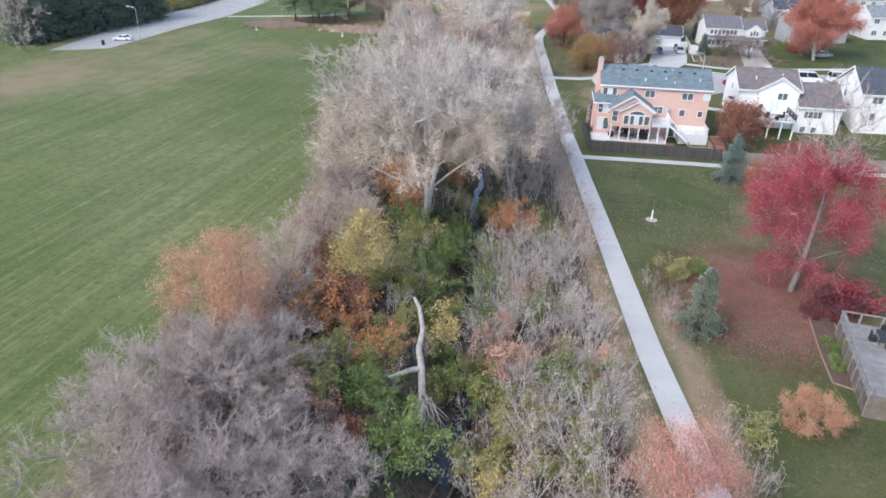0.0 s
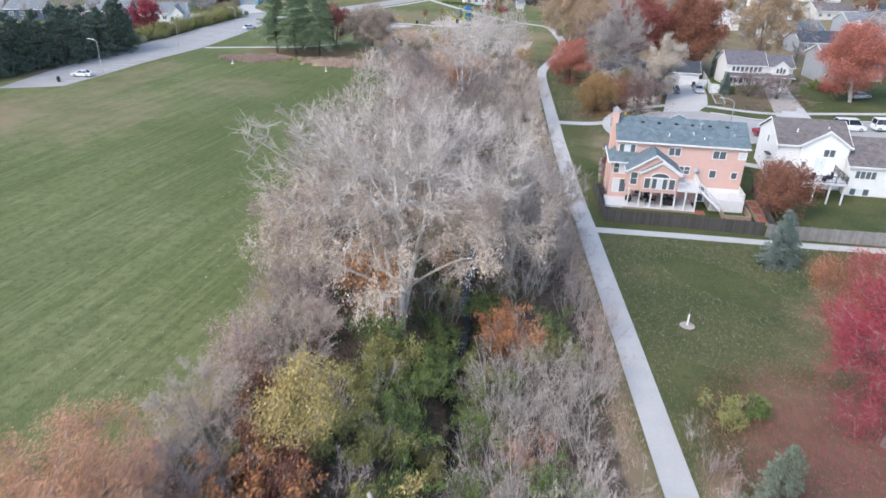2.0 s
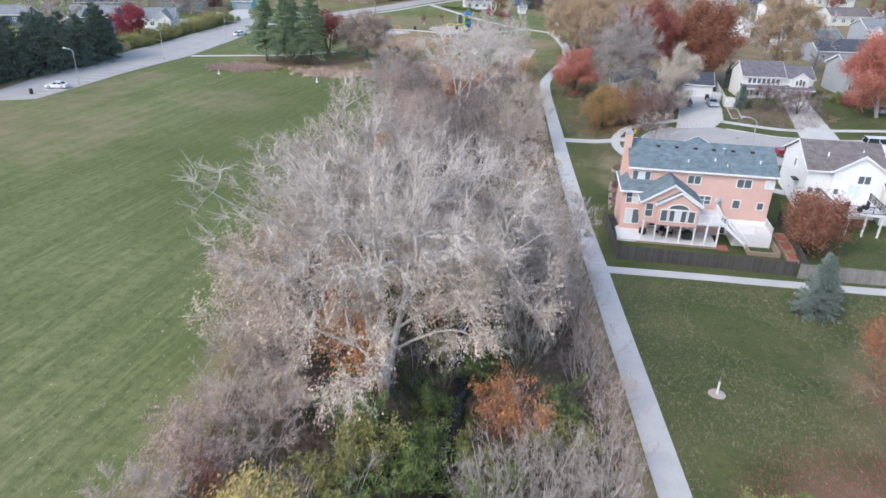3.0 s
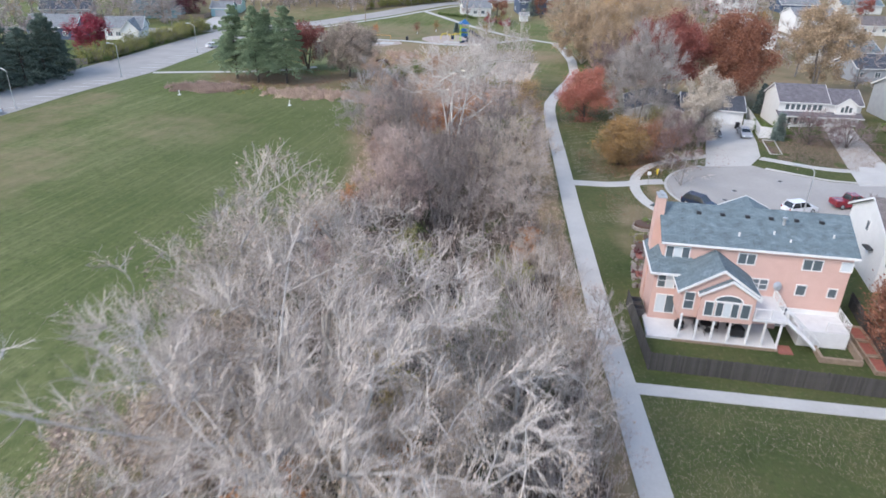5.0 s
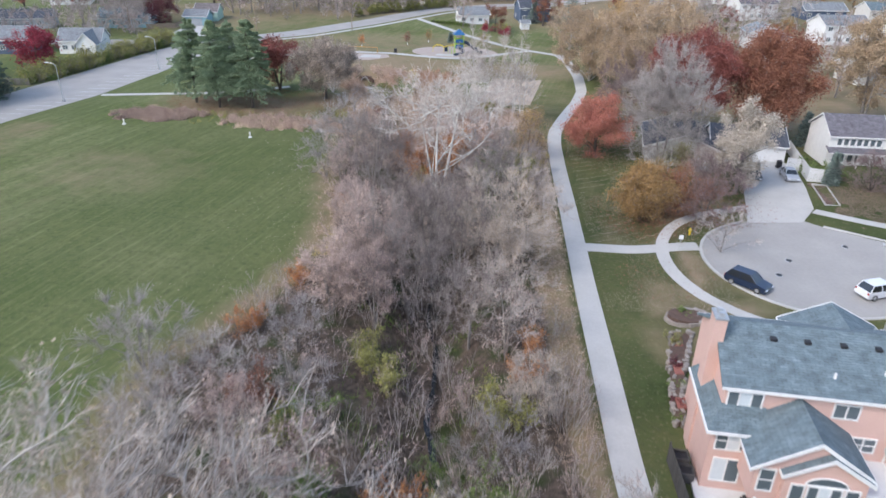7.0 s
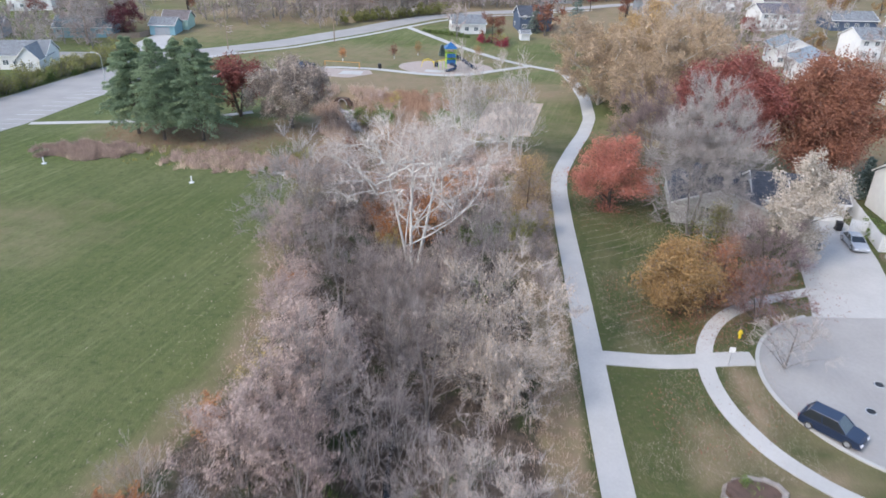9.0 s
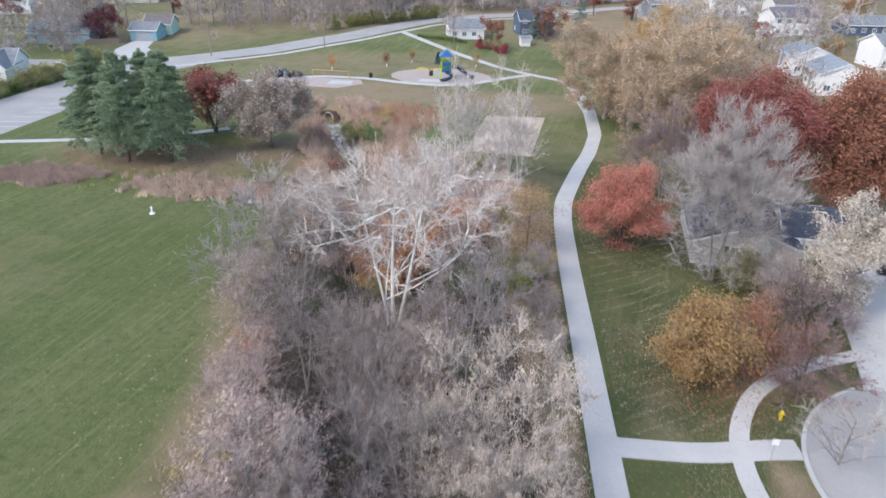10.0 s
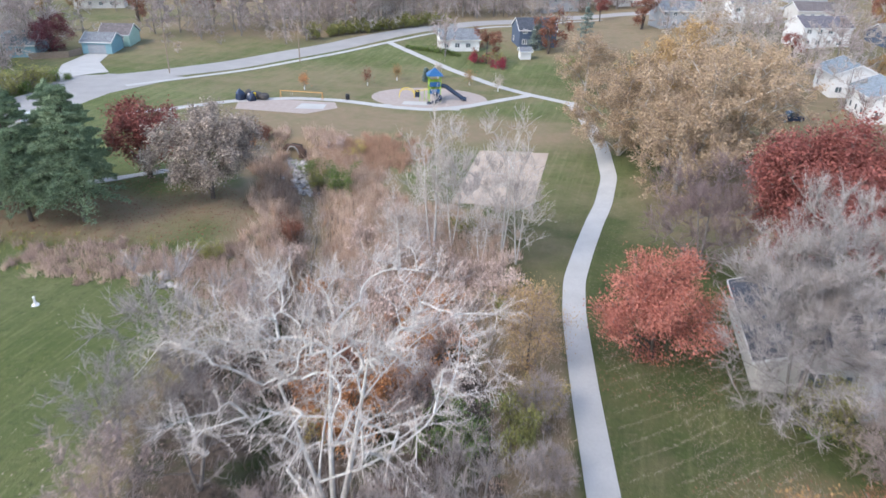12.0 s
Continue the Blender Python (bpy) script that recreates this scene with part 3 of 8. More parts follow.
weed_dark = mat("weed_dark", (0.24, 0.195, 0.165), (0.11, 0.088, 0.075), 0.5, 0.9, vary=0.2, island=0.5)
# Lightened twig tone; on distant trees its paleness puts haze into the colour.
twig_far = mat("twig_far", (0.54, 0.455, 0.43), (0.31, 0.255, 0.24), 0.5, 0.9, vary=0.3, island=0.5)
twig_ash = mat("twig_ash", (0.48, 0.44, 0.425), (0.26, 0.23, 0.225), 0.5, 0.9, vary=0.2, island=0.5)
twig_plum = mat("twig_plum", (0.34, 0.265, 0.26), (0.18, 0.135, 0.135), 0.5, 0.9, vary=0.2, island=0.5)


def leaf_mat(name, a, b):
    return mat(name, a, b, 0.8, 0.75, vary=0.25, island=0.75)


leaf_green = leaf_mat("leaf_green", (0.185, 0.245, 0.066), (0.08, 0.122, 0.036))
leaf_olive = leaf_mat("leaf_olive", (0.33, 0.31, 0.10), (0.15, 0.155, 0.052))
leaf_yellow = leaf_mat("leaf_yellow", (0.57, 0.44, 0.17), (0.33, 0.26, 0.10))
leaf_orange = leaf_mat("leaf_orange", (0.56, 0.26, 0.11), (0.3, 0.125, 0.055))
leaf_peach = leaf_mat("leaf_peach", (0.6, 0.34, 0.225), (0.38, 0.205, 0.14))
leaf_rust = leaf_mat("leaf_rust", (0.305, 0.135, 0.085), (0.14, 0.058, 0.04))
leaf_red = leaf_mat("leaf_red", (0.52, 0.205, 0.15), (0.28, 0.09, 0.07))
leaf_crimson = leaf_mat("leaf_crimson", (0.40, 0.062, 0.092), (0.20, 0.03, 0.045))
leaf_oxblood = leaf_mat("leaf_oxblood", (0.32, 0.11, 0.09), (0.16, 0.052, 0.045))
leaf_amber = leaf_mat("leaf_amber", (0.38, 0.235, 0.10), (0.19, 0.115, 0.05))
leaf_gold = leaf_mat("leaf_gold", (0.51, 0.38, 0.25), (0.27, 0.195, 0.13))
leaf_amber_pale = leaf_mat("leaf_amber_pale", (0.50, 0.335, 0.16), (0.29, 0.19, 0.095))
leaf_tan = leaf_mat("leaf_tan", (0.48, 0.395, 0.33), (0.225, 0.18, 0.15))
leaf_cream = leaf_mat("leaf_cream", (0.575, 0.51, 0.435), (0.34, 0.29, 0.24))
leaf_straw = leaf_mat("leaf_straw", (0.64, 0.51, 0.34), (0.39, 0.29, 0.19))
leaf_faded = leaf_mat("leaf_faded", (0.55, 0.295, 0.175), (0.35, 0.18, 0.11))
leaf_salmon = leaf_mat("leaf_salmon", (0.54, 0.25, 0.185), (0.34, 0.145, 0.11))
leaf_maroon = leaf_mat("leaf_maroon", (0.17, 0.035, 0.05), (0.075, 0.018, 0.026))
leaf_haze = leaf_mat("leaf_haze", (0.62, 0.505, 0.40), (0.37, 0.29, 0.225))
leaf_russet = leaf_mat("leaf_russet", (0.41, 0.185, 0.10), (0.21, 0.09, 0.055))
leaf_buff = leaf_mat("leaf_buff", (0.64, 0.50, 0.43), (0.41, 0.305, 0.26))
needle = leaf_mat("needle", (0.33, 0.41, 0.25), (0.14, 0.19, 0.115))
needle_blue = leaf_mat("needle_blue", (0.25, 0.31, 0.285), (0.10, 0.135, 0.12))
needle_grey = leaf_mat("needle_grey", (0.265, 0.31, 0.24), (0.115, 0.14, 0.105))
needle_dark = leaf_mat("needle_dark", (0.19, 0.24, 0.195), (0.085, 0.112, 0.09))
reed = leaf_mat("reed", (0.66, 0.51, 0.40), (0.42, 0.31, 0.24))
reed_pink = leaf_mat("reed_pink", (0.55, 0.42, 0.35), (0.30, 0.215, 0.18))
reed_dusky = leaf_mat("reed_dusky", (0.47, 0.35, 0.30), (0.23, 0.165, 0.14))
concrete = mat("concrete", (0.46, 0.45, 0.43), (0.375, 0.367, 0.35), 0.35, 0.9, 0.15, fine=12)
asphalt_pale = mat("asphalt_pale", (0.345, 0.332, 0.315), (0.28, 0.268, 0.255), 0.25, 0.92, 0.15, fine=14)
water_mat = mat("creek_water", (0.024, 0.024, 0.022), (0.012, 0.012, 0.011), 0.8, 0.1, 0.15, spec=0.5)

# ---- ground, paths and roads ----
ground_sheet()
PATH_LINE = [(23.0, 5), (20.95, 25.5), (20.0, 40), (19.4, 58), (18.85, 75), (18.45, 89), (17.95, 100), (17.9, 113), (17.75, 125), (17.7, 140), (17.7, 150), (17.6, 163), (17.7, 174), (18.3, 181), (20.2, 189), (22.2, 196.5), (23.9, 202), (26, 212), (26.6, 226), (25.5, 246), (24, 255)]
ribbon("path", PATH_LINE, 2.25, concrete, 0.05, label="long pale concrete walking path beside the wooded creek")
ribbon("cross_path", [(18.8, 87.9), (34, 86.9), (51, 86.2), (90, 84.5)], 1.45, concrete, 0.055, label="narrow pale concrete path behind the back fences")
ribbon("branch_path", [(18.2, 134.8), (23, 134.8), (27, 134.9), (31.3, 135.2)], 2.0, concrete, 0.055, label="short pale concrete path to the turning circle")
ARC = [(47, 111.5), (40.5, 115.2), (35.4, 118.0), (31.6, 120.2), (28.9, 123.5), (27.3, 128.2), (26.9, 132.5), (27.5, 136.8), (29.6, 140.9), (32.4, 143.6), (36.0, 145.8), (40.9, 147.6)]
ribbon("sidewalk", ARC, 1.35, concrete, 0.06, label="curved pale concrete sidewalk round the turning circle")
ribbon("sidewalk_far", [(47.9, 145.7), (51.8, 142.4), (55.4, 140.3), (58.4, 139.6), (64.5, 139.4), (76.3, 138.3), (120, 137)], 1.4, concrete, 0.06, label="pale concrete sidewalk along the far side of the street")
ribbon("walk_to_lot", [(-70, 192.6), (-62, 194.3), (-53, 196.6), (-44, 200), (-36, 206)], 1.5, concrete, 0.05, label="narrow pale concrete walk from the car park")
ribbon("far_walk", [(-20, 305), (-10, 291), (-1, 279), (8, 268), (16.5, 260), (24, 254.5)], 2.0, concrete, 0.05, label="straight pale concrete walk from the far road")
ribbon("play_path", [(-56, 232), (-48.3, 238.2), (-40, 244.8), (-30, 249), (-21, 248.6), (-10.6, 245.3), (-3, 244.8), (4.2, 249), (16.5, 260)], 1.9, concrete, 0.055, label="winding pale concrete path past the playground")
curb_line = [(42.6 + 11.4 * math.cos(a), 132.0 + 11.4 * math.sin(a)) for a in np.radians(np.arange(106, 306, 8))]
street_outline = curb_line + [(58, 121.5), (130, 120.5), (130, 132.8), (62, 133.3), (53.9, 135.2), (50.6, 137.5), (47.1, 140.7), (45.5, 142.9)]
slab("turning_circle", street_outline, asphalt_pale, 0.02, "pale worn concrete street ending in a turning circle", "road")
ribbon("kerb", [(42.6 + 11.5 * math.cos(a), 132.0 + 11.5 * math.sin(a)) for a in np.radians(np.arange(112, 306, 6))], 0.3, concrete, 0.13, step=0.6, label="low concrete kerb round the turning circle", category="kerb")
ribbon("kerb", [(47.1, 140.9), (50.7, 137.8), (54.0, 135.5), (62, 133.6), (130, 133.0)], 0.3, concrete, 0.13, step=0.6, label="low concrete kerb along the far side of the street", category="kerb")
slab("driveway", [(39.0, 142.6), (45.4, 142.4), (48.2, 146.5), (50.0, 153.8), (51.3, 161.0), (50.8, 164.4), (45.2, 165.2), (44.2, 161.0), (42.6, 156.0), (41.5, 152.1), (40.4, 147.7)], concrete, 0.045, "wide pale concrete driveway to a garage", "driveway")
slab("driveway_east", [(57.0, 133.6), (63.0, 133.6), (66.9, 155.5), (68.4, 162.2), (63.8, 162.2), (61.9, 155.1)], concrete, 0.045, "pale concrete driveway to a white garage door", "driveway")
slab("car_park", [(-92, 141), (-80.5, 145.2), (-76.4, 168), (-70.6, 192), (-68.2, 214), (-67.5, 232), (-66, 246), (-58, 262), (-75, 262), (-81, 240), (-85.5, 207), (-88.5, 184), (-91, 160)], asphalt_pale, 0.03, "long pale paved car park with white bay lines", "car park", 3.0)
ribbon("far_road", [(-190, 235), (-130, 243), (-92, 250), (-70, 258.5), (-53, 274), (-32, 299), (-15, 326), (5, 345), (40, 362), (110, 380)], 8.0, asphalt_pale, 0.04, step=2.0, label="pale curving road behind the park", category="road")
ribbon("far_kerb_walk", [(-66, 252.2), (-47, 271.3), (-26.5, 296), (-10.0, 320), (8, 337.5), (42, 354)], 1.4, concrete, 0.07, step=2.0, label="pale sidewalk along the far road", category="path")
slab("driveway_far", [(-89.6, 279.3), (-84.4, 279.9), (-82.4, 272.0), (-75.6, 263.4), (-83.5, 255.6), (-89.0, 268.0)], concrete, 0.06, "pale concrete driveway to a teal garage", "driveway", 3.0)
mulch_pink = mat("mulch_pink", (0.40, 0.34, 0.30), (0.31, 0.255, 0.225), 1.2, 0.95, 0.3)
sand = mat("sand", (0.445, 0.365, 0.295), (0.365, 0.29, 0.23), 0.4, 0.95, 0.2, fine=14)
slab("play_surface", [(-4 + 11.6 * math.cos(a), 253.6 + 8.6 * math.sin(a)) for a in np.radians(np.arange(0, 360, 12))], mulch_pink, 0.03, "oval bed of greyish-pink bark mulch under the play tower", "playground surface")
slab("swing_surface", [(-33.5, 247.6), (-21.5, 246.8), (-20.2, 243), (-25, 238), (-38.5, 239.2), (-39.5, 243.5)], mulch_pink, 0.03, "bed of greyish-pink bark mulch under the small play set", "playground surface")
slab("sand_court", [(7.2, 222), (18.0, 222.4), (14.6, 199.2), (4.2, 200.2)], sand, 0.03, "four-sided court of bare tan sand", "sand court")
wl = [(float(creek_x(y)) + 0.35 * math.sin(y * 0.4), y) for y in range(-40, 201, 1)]
half = [float(np.interp(y, [20, 28, 34, 60, 95, 130, 150, 203, 209, 222], [2.2, 1.6, 0.6, 0.5, 0.3, 0.16, 0.04, 0.04, 0.04, 0.04])) for x, y in wl]
wa = [(x - h * (1 + 0.4 * math.sin(y * 0.9) + 0.3 * math.sin(y * 2.1)), y) for (x, y), h in zip(wl, half)]
wb = [(x + h * (1 + 0.4 * math.sin(y * 1.1 + 1) + 0.3 * math.sin(y * 2.5)), y) for (x, y), h in zip(wl, half)]
cv = np.array([(*p, -2.28) for p in wa + wb])
ci = np.arange(len(wa) - 1)
tagged(mesh_np("creek", cv, [np.stack([ci, ci + len(wa), ci + len(wa) + 1, ci + 1], -1)], water_mat), "narrow dark shallow creek between the banks", "creek", kind="structure")

# ---- bare trees of the creek ----
rng = np.random.default_rng(7)
cotton = crowned(11, 20.8, 12.0, 0.34, 430, "cottonwood_tree", "huge bare pale-barked cottonwood with low forking trunks", "tree", bark_pale, twig_white, 0.38, 1.35, 8, 7, 0.014, (leaf_haze, 330, 0.095, 0.22), 8, 4, leafy_below=14.0, rise=0.0, limb=0.42, wave=0.17, bough=1.5)
cotton.matrix_basis = pose(-1.0, 64.6, float(level(-1.0, 64.6)))
cotton_b = crowned(12, 20.5, 9.8, 0.22, 380, "cottonwood_tree", "tall bare white-branched cottonwood with a broad crown", "tree", bark_pale, twig_white, 0.34, 1.4, 6, 7, 0.014, (leaf_tan, 40, 0.10, 0.12), 8, 3, rise=0.15, limb=0.34, wave=0.16, bough=1.6)
cotton_b.matrix_basis = pose(-4.0, 76, 0)
cotton_c = crowned(14, 15.4, 6.4, 0.2, 190, "cottonwood_tree", "bare pale tree with upswept whitish branches by the path", "tree", bark_pale, twig_white, 0.24, 1.3, 6, 6, 0.013, (leaf_tan, 30, 0.09, 0.12), 10, 3, rise=0.6, limb=0.36, wave=0.14, bough=1.5)
cotton_c.matrix_basis = pose(9.0, 77.5, float(level(9.0, 77.5)))
mids = [crowned(21 + k, 11.5, 4.3, 0.14, 66, "creek_tree", ("slender bare grey tree in the creekside woods", "bare brownish tree with a few dry leaves", "bare grey-brown tree of the creekside woods", "pale bare tree with a few dry leaves")[k], "tree", bark_grey, (twig_grey, twig_mauve, twig_grey, twig_pale)[k], 0.16, 1.2, 7, 8, 0.012, (leaf_buff, 34, 0.09, 0.06) if k in (1, 3) else None, 9, 2 + k % 2, outward=0.55, rise=0.5, group="bare trees along the creek", limb=0.3, wave=0.12) for k in range(4)]
clumps = [crowned(26 + k, 7.2, 3.7, 0.06, 62, "seedy_tree", ("low dense tree covered in pinkish-buff seed heads", "low dense bare tree of hazy mauve-grey twigs", "low dense whitish tree with dry seed heads")[k], "tree", bark_grey, (twig_mauve, twig_ash, twig_pale)[k], 0.11, 1.1, 6, 6, 0.014, ((leaf_buff, 190, 0.07, 0.1), None, (leaf_haze, 170, 0.06, 0.1))[k], 8, 3, outward=0.55, rise=0.45, group="dense low trees of the creek woods", limb=0.35, wave=0.14) for k in range(3)]
hazy = [crowned(126 + k, 7.6, 4.3, 0.03, 150, "seedy_tree", ("low broad bare tree of fine grey-buff twigs", "low broad bare tree of fine pinkish-brown twigs")[k], "tree", bark_grey, twig_far, 0.10, 1.15, 6, 7, 0.013, ((leaf_haze, leaf_tan)[k], 60, 0.045, 0.14), 9, 3, outward=0.6, rise=0.4, group="dense low trees of the creek woods", limb=0.3, wave=0.14, lumpy=0.4) for k in range(2)]
sycamore = crowned(31, 18.4, 9.4, 0.44, 300, "sycamore_tree", "bare sycamore with white crooked branches", "tree", bark_white, twig_white, 0.26, 1.2, 6, 5, 0.014, None, 7, 3, rise=0.2, limb=0.4, wave=0.3, bough=1.45)
sycamore.matrix_basis = pose(0.6, 149.5, float(level(0.6, 149.5)))
poplar = crowned(33, 13.0, 3.3, 0.16, 84, "poplar_tree", "slim bare poplar with upright white twigs", "tree", bark_white, twig_white, 0.12, 1.2, 6, 5, 0.012, None, 10, 2, outward=0.4, rise=0.8, group="slim white poplars", limb=0.3, bough=1.4)
shrub_levels = [(6, 0.2, 1.0, 30, 0.52, 0.10, 0.18, 3, 2), (5, 0.15, 1.0, 34, 0.58, 0.08, 0.2, 2, 2), (2, 0.2, 1.0, 36, 0.7, 0.0, 0.2, 2, 2)]
shrubs = [grow(41 + k, shoots(rng, 10, 1.4, 0.42, 4.4, 0.03), shrub_levels, twig_pale, (twig_pale, twig_white, twig_mauve, twig_grey)[k], "bare_shrub", ("pale leafless many-stemmed shrub", "whitish leafless shrub with dry seed heads", "mauve-grey leafless many-stemmed shrub", "grey leafless shrub of the thicket")[k], "shrub", (leaf_tan if k != 2 else leaf_buff, 1, 0.08, 0.05) if k in (1, 2) else None, group="leafless shrubs of the creek bank") for k in range(4)]


def clear(x, y, gap=1.5):
    return abs(x - float(creek_x(y))) > gap


for row in ((5.8, 81, 1.15, 30, 3), (-12, 69, 1.0, 200, 1), (-12, 82, 1.05, 80, 3), (10.5, 73, 0.85, 140, 2), (-3.5, 92, 0.8, 10, 1), (4.5, 127, 1.05, 50, 0), (0.9, 133, 1.05, 260, 0), (7.5, 137, 1.1, 300, 0), (-3.2, 124, 0.9, 20, 2), (6.4, 115, 0.85, 170, 0), (9.6, 113, 0.8, 220, 3)), ((-4.8, 139, 0.9, 75, 0), (9.6, 146, 0.85, 190, 2), (-6.8, 131, 0.75, 110, 1), (-2.2, 116, 0.7, 100, 1), (-10.8, 144, 0.8, 50, 1), (0.6, 120, 0.95, 330, 2), (-8.5, 150, 0.95, 160, 2), (11, 84, 0.7, 250, 3), (-9, 98, 0.6, 20, 1), (16.0, 90.5, 0.62, 130, 3)):
    for x, y, s, a, k in row:
        place(mids[k], x, y, s, a)
for row in ((-12.4, 47, 0.85, 90, 2), (-11.6, 54, 0.8, 300, 0), (-8.4, 57.5, 0.8, 40, 2), (-7.8, 60.6, 0.55, 0, 0)), ((-4.4, 126.1, 1.2, 0, 0), (-6.6, 117.5, 1.0, 80, 0), (10.0, 132.5, 1.35, 20, 2), (10.8, 126.5, 1.0, 260, 2), (-4.4, 120.5, 1.0, 200, 0), (8.2, 128, 1.1, 140, 2), (-8, 111, 0.75, 60, 1), (-11.5, 104.6, 0.8, 10, 1), (-5.6, 104, 0.65, 280, 1), (8.8, 99.5, 0.75, 170, 1), (11.8, 105, 0.7, 120, 2), (-19.0, 106.5, 1.0, 0, 1), (-14.8, 99, 0.9, 70, 1), (-13.4, 160.6, 1.5, 0, 1), (-15.6, 153.5, 0.95, 90, 1), (-10.5, 167, 0.8, 30, 0), (-8.6, 137.5, 0.75, 150, 0), (5.4, 157, 0.8, 210, 0), (-6.5, 172, 0.6, 300, 0)):
    for x, y, s, a, k in row:
        place(clumps[k], x, y, s, a)
for x, y, s, a, k in ((-14.4, 21, 1.1, 0, 0), (-16.4, 26.6, 0.95, 60, 0), (-11.0, 27.4, 1.1, 120, 0), (-7.4, 20.6, 0.95, 200, 1), (-9.2, 33, 0.8, 250, 0), (-3.0, 23.2, 0.62, 20, 1), (-14.6, 31.8, 0.85, 170, 0), (-6.8, 26.2, 0.65, 310, 1), (-11.2, 40.6, 0.7, 80, 0), (-10.8, 15.4, 1.0, 40, 1), (-10.4, 65.2, 0.85, 10, 1), (0.4, 144.4, 0.85, 0, 0), (-3.4, 146.4, 0.7, 70, 0), (4.4, 147.0, 0.65, 140, 0), (-1.4, 140.6, 0.8, 200, 0), (4.6, 140.0, 0.75, 250, 0), (1.6, 135.4, 0.65, 20, 0), (36.6, 155.8, 0.7, 100, 0), (13.6, 159, 0.5, 40, 1), (14.0, 152.4, 0.42, 10, 0), (14.4, 146, 0.4, 80, 1), (13.0, 170.5, 0.5, 200, 1)):
    place(hazy[k], x, y, s, a)
for x, y, s, a in ((3.4, 184.5, 1.2, 0), (5.2, 187.5, 1.0, 120), (10.8, 186.5, 1.15, 200), (12.4, 184, 0.85, 80), (0.8, 178, 0.8, 40), (8.6, 182, 0.7, 300)):
    place(poplar, x, y, s, a)
spots = []
for y in np.arange(14, 178, 3.1):
    lo, hi = np.interp(y, WOOD_L[:, 0], WOOD_L[:, 1]), np.interp(y, WOOD_R[:, 0], WOOD_R[:, 1])
    for x in np.arange(lo + 0.8, hi - 0.6, 3.3):
        px_, py_ = x + rng.uniform(-1.2, 1.2), y + rng.uniform(-1.3, 1.3)
        thick = 0.8 if x > 6 and y < 60 else 0.18 if -10 < x < 5 and 28 < y < 60 else 0.46 if y < 100 else 0.28
        if clear(px_, py_, 2.8 if y < 31 else 1.5 if y < 100 else 0.4) and rng.uniform() < thick:
            spots.append((px_, py_))
for x, y in spots:
    east_bank = x > float(creek_x(y))
    k = (rng.choice([0, 1, 1, 0]) if east_bank and y < 60 else rng.choice([2, 3, 3, 2, 0]) if y > 92 else rng.choice([0, 3, 1, 2]))
    place(shrubs[int(k)], x, y, rng.uniform(0.6, 1.1) * (1.1 if east_bank and y < 55 else 0.8), rng.uniform(0, 360), rng.uniform(0.8, 1.15))
for y in np.arange(56, 112, 2.6):
    place(shrubs[int(rng.choice([2, 3, 2]))], float(np.interp(y, [56, 90, 112], [16.2, 15.4, 13.6])) + rng.uniform(-0.7, 0.4), y, rng.uniform(0.5, 0.85), rng.uniform(0, 360))
for x, y, k, s in ((-4.5, 50, 3, 0.8), (-1.8, 54.5, 0, 0.75), (-2.2, 44, 0, 0.7), (0.4, 38.5, 3, 0.6), (-5.6, 34, 3, 0.8), (-7.5, 42, 2, 0.8), (-1.2, 34, 0, 0.6), (-9, 37.6, 3, 0.8), (22.3, 48.2, 3, 0.5), (22.0, 51.5, 0, 0.4), (22.9, 45.0, 2, 0.5), (23.4, 30.5, 2, 0.55), (24.2, 26.5, 2, 0.6), (2.6, 87, 3, 0.7), (6.4, 88.5, 2, 0.7), (2.2, 91, 2, 0.8), (6.6, 92.5, 3, 0.8), (2.4, 95, 3, 0.8), (6.8, 97, 2, 0.75), (2.0, 99, 2, 0.8), (6.4, 101, 3, 0.8), (1.6, 103.5, 3, 0.9), (6.2, 105.5, 2, 0.8), (1.4, 108, 2, 0.8), (5.6, 110, 3, 0.8), (4.2, 90, 2, 0.6), (4.4, 98, 3, 0.6), (3.8, 106, 2, 0.65), (-3, 88, 3, 0.9), (10.5, 90, 2, 0.7), (11.4, 99, 0, 0.7), (-6, 92, 2, 0.9)):
    place(shrubs[k], x, y, s, 50 * x)
for y in np.arange(19, 60, 2.7):
    for x in np.arange(6.6, 16, 2.7):
        if rng.uniform() < 0.85:
            place(shrubs[int(rng.choice([0, 1, 1, 0]))], x + rng.uniform(-1, 1), y + rng.uniform(-1, 1), rng.uniform(0.55, 0.9), rng.uniform(0, 360), rng.uniform(0.8, 1.1))
for k in range(12):
    place(shrubs[int(rng.choice([0, 1, 1]))], rng.uniform(-8, 10.5), rng.uniform(160, 193), rng.uniform(0.5, 0.85), 40 * k)
for y in np.arange(113, 200, 3.0):
    x = float(creek_x(y)) + rng.uniform(-1.0, 1.0)
    place(shrubs[int(rng.integers(0, 4))], x, y, rng.uniform(0.6, 0.95) * (0.7 if y > 170 else 1.0), rng.uniform(0, 360))


# ---- leafy shrubs ----
def leafy(seed, material, label, size=0.10, number=7, bark=bark_grey, height=3.2, name="leafy_shrub", group="leafy shrubs of the creek bank"):
    return grow(seed, shoots(np.random.default_rng(seed), 9, 0.9, 0.5, height, 0.04), [(7, 0.15, 1.0, 42, 0.55, 0.06, 0.2, 3, 2), (6, 0.2, 1.0, 44, 0.55, 0.04, 0.22, 2, 2)], bark, twig_grey, name, label, "shrub", (material, number, size, 0.16), group=group)


